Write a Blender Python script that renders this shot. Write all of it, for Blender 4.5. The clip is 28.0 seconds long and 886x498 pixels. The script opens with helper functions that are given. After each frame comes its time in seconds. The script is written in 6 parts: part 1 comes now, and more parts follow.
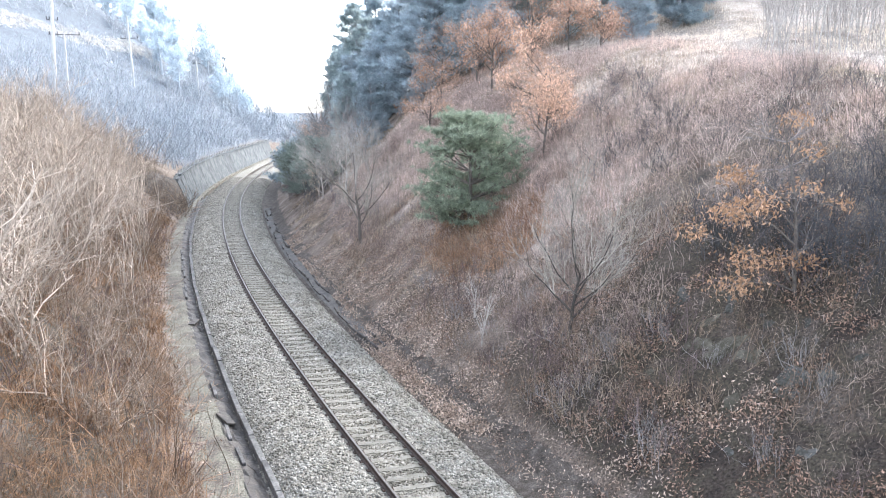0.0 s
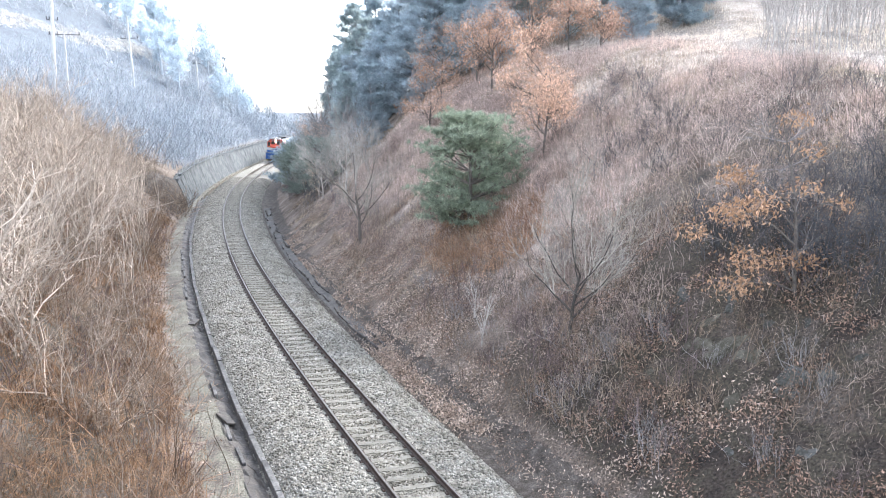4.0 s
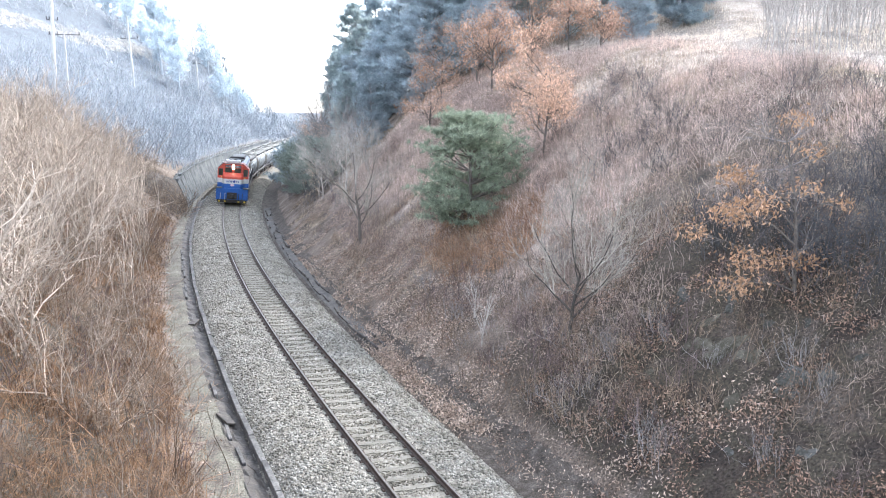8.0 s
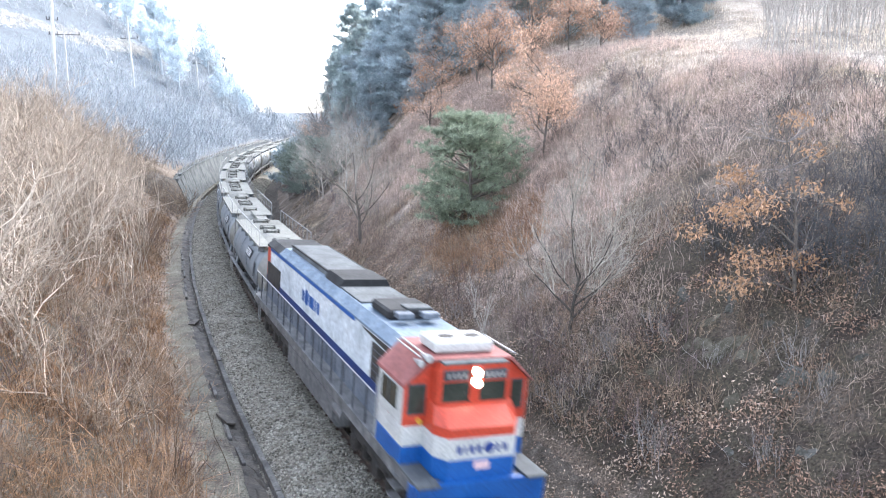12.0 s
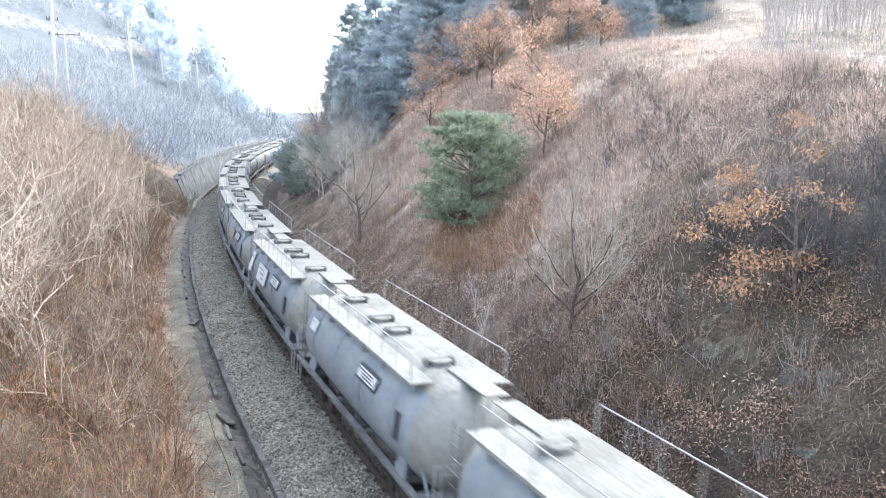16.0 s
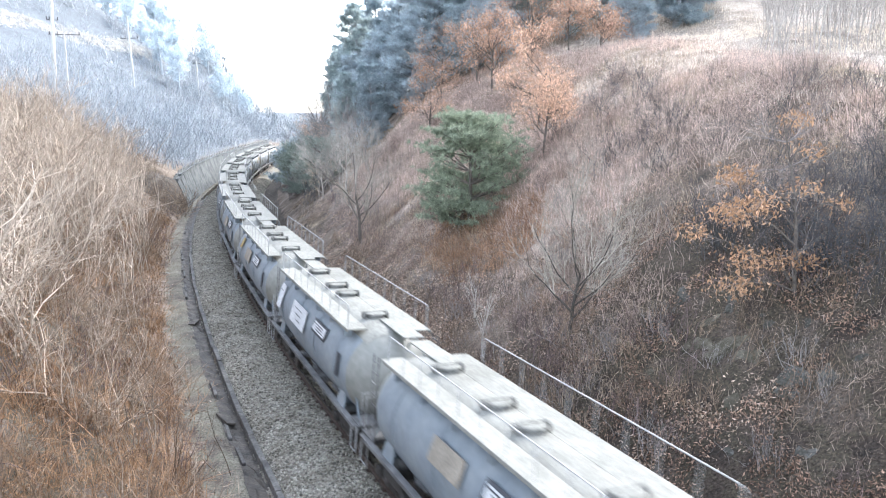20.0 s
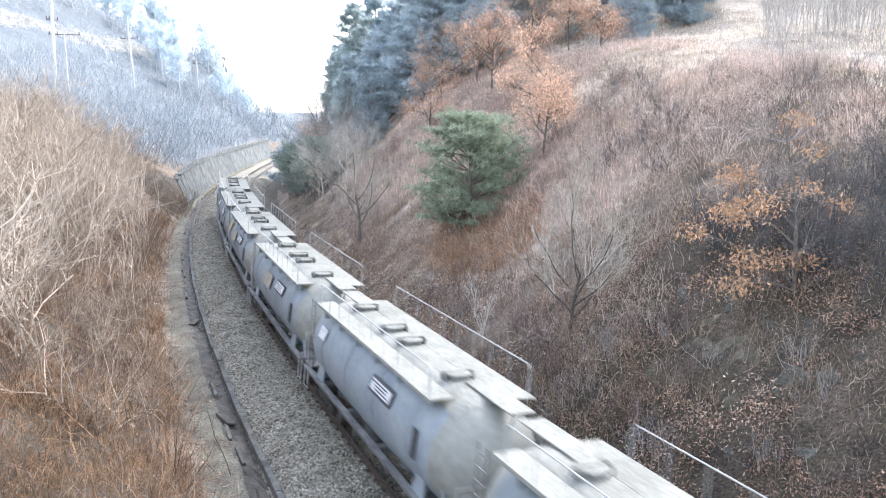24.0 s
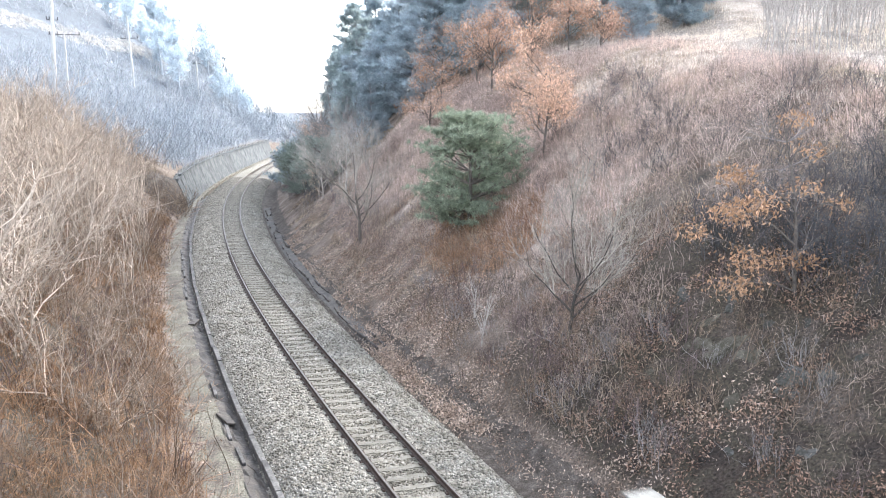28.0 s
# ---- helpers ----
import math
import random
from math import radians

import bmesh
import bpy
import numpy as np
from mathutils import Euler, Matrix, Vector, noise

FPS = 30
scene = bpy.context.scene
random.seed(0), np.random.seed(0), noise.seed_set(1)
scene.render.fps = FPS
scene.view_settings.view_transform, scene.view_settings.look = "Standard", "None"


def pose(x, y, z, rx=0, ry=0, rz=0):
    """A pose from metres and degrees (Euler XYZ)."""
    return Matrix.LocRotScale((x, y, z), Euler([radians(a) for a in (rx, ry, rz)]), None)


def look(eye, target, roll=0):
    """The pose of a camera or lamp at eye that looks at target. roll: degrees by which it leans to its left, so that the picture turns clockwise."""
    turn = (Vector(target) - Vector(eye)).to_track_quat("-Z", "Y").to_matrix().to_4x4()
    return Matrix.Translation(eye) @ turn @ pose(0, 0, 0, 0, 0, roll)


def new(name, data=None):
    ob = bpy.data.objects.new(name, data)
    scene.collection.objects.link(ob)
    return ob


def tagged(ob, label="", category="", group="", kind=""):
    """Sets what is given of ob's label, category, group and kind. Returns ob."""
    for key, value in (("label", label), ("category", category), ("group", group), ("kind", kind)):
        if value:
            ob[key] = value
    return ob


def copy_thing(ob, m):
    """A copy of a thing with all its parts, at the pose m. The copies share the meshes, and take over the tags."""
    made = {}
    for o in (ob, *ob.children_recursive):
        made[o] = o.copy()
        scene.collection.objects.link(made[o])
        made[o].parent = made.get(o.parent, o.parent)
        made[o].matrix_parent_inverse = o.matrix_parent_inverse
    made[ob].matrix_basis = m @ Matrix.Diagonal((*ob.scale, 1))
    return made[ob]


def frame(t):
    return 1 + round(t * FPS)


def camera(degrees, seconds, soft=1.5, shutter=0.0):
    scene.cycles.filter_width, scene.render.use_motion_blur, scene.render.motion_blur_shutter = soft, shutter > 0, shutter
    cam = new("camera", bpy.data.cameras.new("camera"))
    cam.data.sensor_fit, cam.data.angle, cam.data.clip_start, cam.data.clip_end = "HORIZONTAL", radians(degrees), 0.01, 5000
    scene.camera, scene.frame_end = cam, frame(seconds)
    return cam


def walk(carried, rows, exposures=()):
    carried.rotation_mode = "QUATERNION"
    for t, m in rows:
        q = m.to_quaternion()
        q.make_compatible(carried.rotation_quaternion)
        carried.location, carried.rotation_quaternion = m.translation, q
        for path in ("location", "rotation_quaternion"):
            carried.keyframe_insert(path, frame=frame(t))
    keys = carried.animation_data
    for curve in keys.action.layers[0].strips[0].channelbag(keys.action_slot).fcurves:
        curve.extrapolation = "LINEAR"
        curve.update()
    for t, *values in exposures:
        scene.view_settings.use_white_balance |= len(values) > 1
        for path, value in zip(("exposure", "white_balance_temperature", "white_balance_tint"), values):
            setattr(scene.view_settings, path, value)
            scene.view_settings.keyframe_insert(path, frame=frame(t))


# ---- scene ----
# The camera stands still on an overpass above a single-track railway in a cutting.
cam = camera(58.28, 28.0, soft=1.0, shutter=0.5)
EYE = (0.0, 0.0, 9.476)
STAND = look(EYE, (0.0, 10.0, 9.476 - 10.0 * math.tan(radians(9.925))), 0.3)
walk(cam, [(0.0, STAND), (28.0, STAND)], [(0.0, 2.58, 6080, 10), (11.0, 2.60, 6080, 10), (17.0, 2.65, 6180, 9), (21.0, 2.65, 6180, 9), (26.0, 2.60, 6200, 10), (28.0, 2.57, 6280, 10)])

# ---- light: hazy low winter sun from the right, behind the cutting's shoulder ----
SUN_AZ, SUN_EL = 35.0, 38.0          # degrees clockwise from +y, and above the horizon
world = bpy.data.worlds.new("hazy_winter_sky")
scene.world = world
world.use_nodes = True
wn, wl = world.node_tree.nodes, world.node_tree.links
sky = wn.new("ShaderNodeTexSky")
sky.sky_type, sky.sun_disc = "NISHITA", False
sky.sun_elevation, sky.sun_rotation = radians(SUN_EL), radians(SUN_AZ)
sky.air_density, sky.dust_density, sky.ozone_density = 1.0, 1.5, 1.5
haze = wn.new("ShaderNodeHueSaturation")      # thin winter haze pales the blue
haze.inputs["Saturation"].default_value = 0.42
wl.new(sky.outputs[0], haze.inputs["Color"])
wl.new(haze.outputs[0], wn["Background"].inputs[0])
wn["Background"].inputs[1].default_value = 0.15

sun_data = bpy.data.lights.new("sun", "SUN")
sun_data.energy, sun_data.angle, sun_data.color = 0.9, radians(20.0), (1.0, 0.93, 0.84)
sun = new("sun", sun_data)
sa, se = radians(SUN_AZ), radians(SUN_EL)
sun.matrix_world = look((math.sin(sa) * math.cos(se) * 300, math.cos(sa) * math.cos(se) * 300, math.sin(se) * 300), (0, 0, 0))

# ---- the track's line: 1 m steps of arc length s, by curvature (per 100 m) at knots ----
HEAD0, START_X = -0.43202, 3.4807
S0, S1 = -300, 480
RC_S = [-60, -10, 5, 15, 25, 35, 45, 60, 80, 110, 150, 220]
RC_H = [6.0, 9.0, 10.6, 11.4, 12.9, 14.0, 14.2, 13.8, 13.2, 11.0, 8.0, 5.0]
KNOTS = [-300, -1, 0, 25, 50, 75, 100, 130, 160, 190, 240, 480]
CURVE = [0.0, 0.0, 0.159, 0.2775, 0.2886, 0.319, 0.290, 0.1464, 0.0188, -0.05, 0.0, 0.0]
CANT = 0.06
LINE_S = np.arange(S0, S1 + 1.0)
_k = np.interp(LINE_S, KNOTS, CURVE) / 100
_th = np.concatenate([[0], np.cumsum((_k[1:] + _k[:-1]) / 2)])
LINE_T = _th - _th[-S0] + HEAD0
_x = np.concatenate([[0], np.cumsum(np.sin((LINE_T[1:] + LINE_T[:-1]) / 2))])
_y = np.concatenate([[0], np.cumsum(np.cos((LINE_T[1:] + LINE_T[:-1]) / 2))])
LINE_X, LINE_Y = _x - _x[-S0] + START_X, _y - _y[-S0] + 10.0


def on_line(s, d=0.0):
    """Plan position and heading at arc length s, d metres to the right of the track looking away from the camera."""
    x, y, t = np.interp(s, LINE_S, LINE_X), np.interp(s, LINE_S, LINE_Y), np.interp(s, LINE_S, LINE_T)
    return x + d * np.cos(t), y - d * np.sin(t), t


def banked(s, d, z):
    """A point of the canted track: d across, z above the rail tops."""
    c, n = math.cos(CANT), math.sin(CANT)
    x, y, t = on_line(s, d * c + z * n)
    return (float(x), float(y), float(z * c - d * n))


def plan(x, y):
    """Arc length and offset of plan positions (arrays)."""
    x, y = np.atleast_1d(np.asarray(x, float)), np.atleast_1d(np.asarray(y, float))
    s, d = np.empty(len(x)), np.empty(len(x))
    for a in range(0, len(x), 4000):
        xs, ys = x[a:a + 4000], y[a:a + 4000]
        i = np.argmin((LINE_X[None] - xs[:, None]) ** 2 + (LINE_Y[None] - ys[:, None]) ** 2, 1)
        t = LINE_T[i]
        dx, dy = xs - LINE_X[i], ys - LINE_Y[i]
        s[a:a + 4000] = LINE_S[i] + dx * np.sin(t) + dy * np.cos(t)
        d[a:a + 4000] = dx * np.cos(t) - dy * np.sin(t)
    return s, d


def wave(x, y, size, seed):
    """Smooth value noise in -1..1 (arrays)."""
    gx, gy = x / size + seed * 17.3, y / size + seed * 9.1
    ix, iy = np.floor(gx), np.floor(gy)
    fx, fy = gx - ix, gy - iy
    fx, fy = fx * fx * (3 - 2 * fx), fy * fy * (3 - 2 * fy)

    def h(a, b):
        v = np.sin(a * 127.1 + b * 311.7 + seed * 74.7) * 43758.5453
        return (v - np.floor(v)) * 2 - 1
    return (h(ix, iy) * (1 - fx) + h(ix + 1, iy) * fx) * (1 - fy) + (h(ix, iy + 1) * (1 - fx) + h(ix + 1, iy + 1) * fx) * fy


def soft_min(a, b, k):
    return b - k * np.log1p(np.exp(np.clip((b - a) / k, -40, 40)))


WALL_A, WALL_B = 75.5, 168.0         # the retaining wall's stretch of the track


def ground_z(x, y):
    x, y = np.atleast_1d(np.asarray(x, float)), np.atleast_1d(np.asarray(y, float))
    s, d = plan(x, y)
    # cut slope to the right
    crest = np.interp(s, RC_S, RC_H)
    steep = np.interp(s, [-20, 20, 60, 110, 150, 220], [0.80, 0.84, 0.84, 0.75, 0.5, 0.2])
    right = -0.55 + soft_min((d - 4.3) * steep, crest, 1.3)
    right = np.where(d < 4.3, -0.55, np.maximum(right, -0.55))
    over = np.clip(d - 4.3 - crest / steep, 0, 300)
    right += over * np.interp(s, [-20, 10, 25, 40, 60, 100, 160], [0.05, 0.07, 0.08, 0.12, 0.42, 0.45, 0.1])
    # bank to the left, with the wall's terrace
    u = -d
    bench = np.interp(s, [0, 30, 60, 75], [5.0, 4.9, 4.6, 4.4])
    top = np.interp(s, [-30, 0, 30, 60, 90, 130, 200], [4.0, 5.5, 8.0, 8.5, 9.5, 14.0, 18.0])
    left = -0.55 + soft_min(np.clip(u - bench, 0, None) * 0.70, top, 1.2)
    left += np.clip(u - 20, 0, 150) * np.interp(s, [-40, 0, 40, 90], [0.05, 0.15, 0.28, 0.5])
    wall = np.clip((s - WALL_A) / 3.0, 0, 1) * np.clip((WALL_B + 60 - s) / 60, 0, 1)
    terrace = 3.0 * np.clip((u - 4.3) / 1.8, 0, 1) + np.clip(u - 6.1, 0, 90) * np.interp(s, [70, 100, 140, 170, 230], [0.50, 0.56, 0.70, 0.85, 0.6])
    left = np.where(u > 4.4, np.maximum(left * np.clip((s - 300) / -60, 0, 1), wall * terrace - 0.75), np.minimum(left, -0.55))
    z = np.where(d > 0, right, left)
    far = np.clip((np.abs(d) - 5.0) / 6.0, 0, 1)
    z += far * (0.45 * wave(x, y, 7.0, 1) + 0.22 * wave(x, y, 2.6, 2) + np.clip((np.abs(d) - 40) / 40, 0, 1) * 2.0 * wave(x, y, 45.0, 3))
    z += np.clip((np.abs(d) - 4.0) / 2.0, 0, 1) * 0.10 * wave(x, y, 0.9, 4)
    return z


# ---- small builders ----
class Geo:
    """Vertices and faces gathered before they become one mesh."""

    def __init__(self):
        self.v, self.f = [], []

    def add(self, verts, faces):
        n = len(self.v)
        self.v.extend([tuple(p) for p in verts])
        self.f.extend([tuple(i + n for i in f) for f in faces])
        return self

    def box(self, c, size, bevel=0.0, m=None):
        """A box round c, its twelve edges bevelled."""
        hx, hy, hz = size[0] / 2, size[1] / 2, size[2] / 2
        b = min(bevel, hx * 0.9, hy * 0.9, hz * 0.9)
        if b <= 0:
            vs = [(x, y, z) for x in (-hx, hx) for y in (-hy, hy) for z in (-hz, hz)]
            fs = [(0, 1, 3, 2), (4, 6, 7, 5), (0, 4, 5, 1), (2, 3, 7, 6), (0, 2, 6, 4), (1, 5, 7, 3)]
        else:
            vs, fs, at = [], [], {}
            for sx in (-1, 1):
                for sy in (-1, 1):
                    for sz in (-1, 1):
                        for ax in range(3):
                            p = [sx * (hx - b), sy * (hy - b), sz * (hz - b)]
                            p[ax] = (sx * hx, sy * hy, sz * hz)[ax]
                            at[sx, sy, sz, ax] = len(vs)
                            vs.append(p)
            for ax in range(3):
                o = [a for a in range(3) if a != ax]
                for sg in (-1, 1):
                    ring = []
                    for a, c2 in ((-1, -1), (1, -1), (1, 1), (-1, 1)):
                        k = [0, 0, 0]
                        k[ax], k[o[0]], k[o[1]] = sg, a, c2
                        ring.append(at[k[0], k[1], k[2], ax])
                    fs.append(tuple(ring if (sg > 0) == (ax != 1) else ring[::-1]))
            for ax in range(3):
                o = [a for a in range(3) if a != ax]
                for a in (-1, 1):
                    for c2 in (-1, 1):
                        k0, k1 = [0, 0, 0], [0, 0, 0]
                        k0[ax], k0[o[0]], k0[o[1]] = -1, a, c2
                        k1[ax], k1[o[0]], k1[o[1]] = 1, a, c2
                        fs.append((at[(*k0, o[0])], at[(*k1, o[0])], at[(*k1, o[1])], at[(*k0, o[1])]))
            for sx in (-1, 1):
                for sy in (-1, 1):
                    for sz in (-1, 1):
                        fs.append((at[sx, sy, sz, 0], at[sx, sy, sz, 1], at[sx, sy, sz, 2]))
        mm = m or Matrix()
        return self.add([tuple(Vector(c) + (mm.to_3x3() @ Vector(p))) for p in vs], fs)

    def tube(self, path, radii, n=6, caps=True):
        """A tube along the points of path; one radius or one a point."""
        pts = [Vector(p) for p in path]
        rs = radii if isinstance(radii, (list, tuple)) else [radii] * len(pts)
        vs, fs = [], []
        ref = None
        for i, p in enumerate(pts):
            t = (pts[min(i + 1, len(pts) - 1)] - pts[max(i - 1, 0)]).normalized()
            if ref is None:
                ref = t.orthogonal().normalized()
            ref = (ref - t * ref.dot(t))
            ref = ref.normalized() if ref.length > 1e-6 else t.orthogonal().normalized()
            w = t.cross(ref)
            for k in range(n):
                a = 2 * math.pi * k / n
                vs.append(p + (ref * math.cos(a) + w * math.sin(a)) * rs[i])
        for i in range(len(pts) - 1):
            for k in range(n):
                fs.append((i * n + k, i * n + (k + 1) % n, (i + 1) * n + (k + 1) % n, (i + 1) * n + k))
        if caps:
            fs.append(tuple(range(n))[::-1])
            fs.append(tuple((len(pts) - 1) * n + k for k in range(n)))
        return self.add(vs, fs)

    def prism(self, outline, y0, y1):
        """An outline in x, z drawn out from y0 to y1."""
        n = len(outline)
        vs = [(x, y0, z) for x, z in outline] + [(x, y1, z) for x, z in outline]
        fs = [(k, (k + 1) % n, n + (k + 1) % n, n + k) for k in range(n)]
        return self.add(vs, fs + [tuple(range(n))[::-1], tuple(range(n, 2 * n))])

    def mesh(self, name, material, smooth=False):
        me = bpy.data.meshes.new(name)
        me.from_pydata([tuple(map(float, p)) for p in self.v], [], self.f)
        me.validate()
        bm = bmesh.new()
        bm.from_mesh(me)
        loose = [v for v in bm.verts if not v.link_faces]
        if loose:
            bmesh.ops.delete(bm, geom=loose, context="VERTS")
        if len(bm.faces) < 60000:
            bmesh.ops.recalc_face_normals(bm, faces=bm.faces)
        bm.to_mesh(me)
        bm.free()
        for m in (material if isinstance(material, (list, tuple)) else [material]):
            me.materials.append(m)
        if smooth:
            me.polygons.foreach_set("use_smooth", [True] * len(me.polygons))
            me.set_sharp_from_angle(angle=radians(40))
        return me


def raw_mesh(name, verts, faces, material):
    """A mesh straight from arrays (grass, leaves, stones)."""
    me = bpy.data.meshes.new(name)
    n, k = faces.shape
    me.vertices.add(len(verts))
    me.vertices.foreach_set("co", np.ascontiguousarray(verts, np.float32).ravel())
    me.loops.add(n * k)
    me.loops.foreach_set("vertex_index", np.ascontiguousarray(faces, np.int32).ravel())
    me.polygons.add(n)
    me.polygons.foreach_set("loop_start", np.arange(0, n * k, k, dtype=np.int32))
    me.update(calc_edges=True)
    me.validate()
    me.materials.append(material)
    return me


def part(name, geo, material, parent, label="", smooth=False):
    """Links the gathered shape as one mesh object under a thing or a part."""
    ob = new(name, geo.mesh(name, material, smooth) if isinstance(geo, Geo) else geo)
    ob.parent = parent
    if label:
        ob["label"] = label
    return ob


def thing(name, label, category, group="", kind="", m=None):
    ob = new(name)
    ob.empty_display_size = 0.2
    if m is not None:
        ob.matrix_basis = m
    return tagged(ob, label, category, group, kind)


# ---- materials ----
def material(name, stops, scale=2.0, rough=0.8, bump=0.2, metal=0.0, fine=None, detail=6.0, island=0.0, per_object=0.0, spec=0.3, bump_scale=None, translucent=0.0, grit=(0.72, 1.25)):
    """Noise through a colour ramp, a finer noise over it, and a bump; island and per_object spread the brightness of pieces."""
    m = bpy.data.materials.new(name)
    m.use_nodes = True
    n, l = m.node_tree.nodes, m.node_tree.links
    b = n["Principled BSDF"]
    co = n.new("ShaderNodeTexCoord")
    tex = n.new("ShaderNodeTexNoise")
    tex.inputs["Scale"].default_value, tex.inputs["Detail"].default_value = scale, detail
    tex.inputs["Roughness"].default_value = 0.62
    l.new(co.outputs["Object"], tex.inputs["Vector"])
    ramp = n.new("ShaderNodeValToRGB")
    while len(ramp.color_ramp.elements) < len(stops):
        ramp.color_ramp.elements.new(0.5)
    for e, (p, c) in zip(ramp.color_ramp.elements, stops):
        e.position, e.color = p, (*c, 1)
    l.new(tex.outputs["Fac"], ramp.inputs["Fac"])
    colour = ramp.outputs["Color"]
    small = n.new("ShaderNodeTexNoise")
    small.inputs["Scale"].default_value, small.inputs["Detail"].default_value = fine or scale * 9, 5.0
    l.new(co.outputs["Object"], small.inputs["Vector"])
    grain = n.new("ShaderNodeMapRange")
    grain.inputs["From Min"].default_value, grain.inputs["From Max"].default_value = 0.3, 0.7
    grain.inputs["To Min"].default_value, grain.inputs["To Max"].default_value = grit
    l.new(small.outputs["Fac"], grain.inputs["Value"])
    value = grain.outputs["Result"]
    for on, node, out in ((island, "ShaderNodeNewGeometry", "Random Per Island"), (per_object, "ShaderNodeObjectInfo", "Random")):
        if on:
            g = n.new(node)
            r = n.new("ShaderNodeMapRange")
            r.inputs["To Min"].default_value, r.inputs["To Max"].default_value = 1 - on, 1 + on
            l.new(g.outputs[out], r.inputs["Value"])
            mul = n.new("ShaderNodeMath")
            mul.operation = "MULTIPLY"
            l.new(value, mul.inputs[0])
            l.new(r.outputs["Result"], mul.inputs[1])
            value = mul.outputs[0]
    mix = n.new("ShaderNodeVectorMath")
    mix.operation = "SCALE"
    l.new(colour, mix.inputs[0])
    l.new(value, mix.inputs["Scale"])
    l.new(mix.outputs[0], b.inputs["Base Color"])
    b.inputs["Roughness"].default_value, b.inputs["Metallic"].default_value = rough, metal
    b.inputs["Specular IOR Level"].default_value = spec
    if bump:
        bn = n.new("ShaderNodeBump")
        bn.inputs["Strength"].default_value, bn.inputs["Distance"].default_value = min(1.0, bump), 0.05 if bump < 1 else bump * 0.06
        src = small
        if bump_scale:
            src = n.new("ShaderNodeTexNoise")
            src.inputs["Scale"].default_value, src.inputs["Detail"].default_value = bump_scale, 8.0
            l.new(co.outputs["Object"], src.inputs["Vector"])
        l.new(src.outputs["Fac"], bn.inputs["Height"])
        l.new(bn.outputs["Normal"], b.inputs["Normal"])
    if translucent:
        tr = n.new("ShaderNodeBsdfTranslucent")
        l.new(mix.outputs[0], tr.inputs["Color"])
        ms = n.new("ShaderNodeMixShader")
        ms.inputs[0].default_value = translucent
        l.new(b.outputs[0], ms.inputs[1])
        l.new(tr.outputs[0], ms.inputs[2])
        l.new(ms.outputs[0], n["Material Output"].inputs["Surface"])
    return m


def glow(name, colour, strength):
    m = bpy.data.materials.new(name)
    m.use_nodes = True
    b = m.node_tree.nodes["Principled BSDF"]
    b.inputs["Base Color"].default_value = (*colour, 1)
    b.inputs["Emission Color"].default_value, b.inputs["Emission Strength"].default_value = (*colour, 1), strength
    return m


M_BENCH = material("trodden_gravelly_soil", [(0.32, (0.044, 0.036, 0.029)), (0.44, (0.080, 0.066, 0.054)), (0.55, (0.108, 0.091, 0.076)), (0.68, (0.155, 0.134, 0.113))], 2.6, 0.95, 1.6, fine=26.0, detail=10.0, grit=(0.4, 1.65))
M_BALLAST = material("crushed_granite", [(0.33, (0.115, 0.102, 0.080)), (0.5, (0.255, 0.235, 0.195)), (0.66, (0.41, 0.385, 0.332))], 7.0, 0.9, 1.2, fine=38.0, detail=10.0, bump_scale=26.0)
M_STONE = material("granite_chippings", [(0.3, (0.145, 0.130, 0.101)), (0.5, (0.255, 0.237, 0.198)), (0.7, (0.385, 0.365, 0.320))], 1.2, 0.9, 0.3, fine=40.0, island=0.6)
M_BROWNSTONE = material("oil_browned_chippings", [(0.3, (0.115, 0.103, 0.079)), (0.5, (0.195, 0.178, 0.142)), (0.7, (0.285, 0.264, 0.215))], 1.2, 0.9, 0.3, fine=40.0, island=0.6)
M_SLEEPER = material("weathered_concrete_sleeper", [(0.3, (0.140, 0.130, 0.104)), (0.5, (0.195, 0.182, 0.150)), (0.7, (0.250, 0.236, 0.200))], 4.0, 0.9, 0.4, fine=40.0, per_object=0.14)
M_RAIL = material("rusted_rail_web", [(0.35, (0.050, 0.038, 0.032)), (0.65, (0.105, 0.075, 0.058))], 8.0, 0.7, 0.3, metal=0.2, fine=60.0)
M_RAILTOP = material("worn_bright_rail_head", [(0.35, (0.085, 0.076, 0.068)), (0.65, (0.15, 0.138, 0.126))], 6.0, 0.55, 0.05, metal=0.45, fine=50.0)
M_CLIP = material("rusty_rail_clip", [(0.4, (0.045, 0.035, 0.03)), (0.6, (0.09, 0.06, 0.045))], 9.0, 0.8, 0.2)
M_CONCRETE = material("stained_old_concrete", [(0.28, (0.20, 0.20, 0.185)), (0.48, (0.36, 0.36, 0.335)), (0.7, (0.50, 0.49, 0.455))], 0.6, 0.9, 0.5, fine=6.0, detail=9.0)
M_GUTTER = material("damp_gutter_concrete", [(0.3, (0.055, 0.052, 0.050)), (0.5, (0.11, 0.105, 0.10)), (0.72, (0.21, 0.20, 0.185))], 1.4, 0.85, 0.6, fine=14.0)
M_MUD = material("dark_gutter_mud", [(0.35, (0.038, 0.034, 0.031)), (0.65, (0.10, 0.086, 0.072))], 2.0, 0.7, 0.6, fine=14.0)


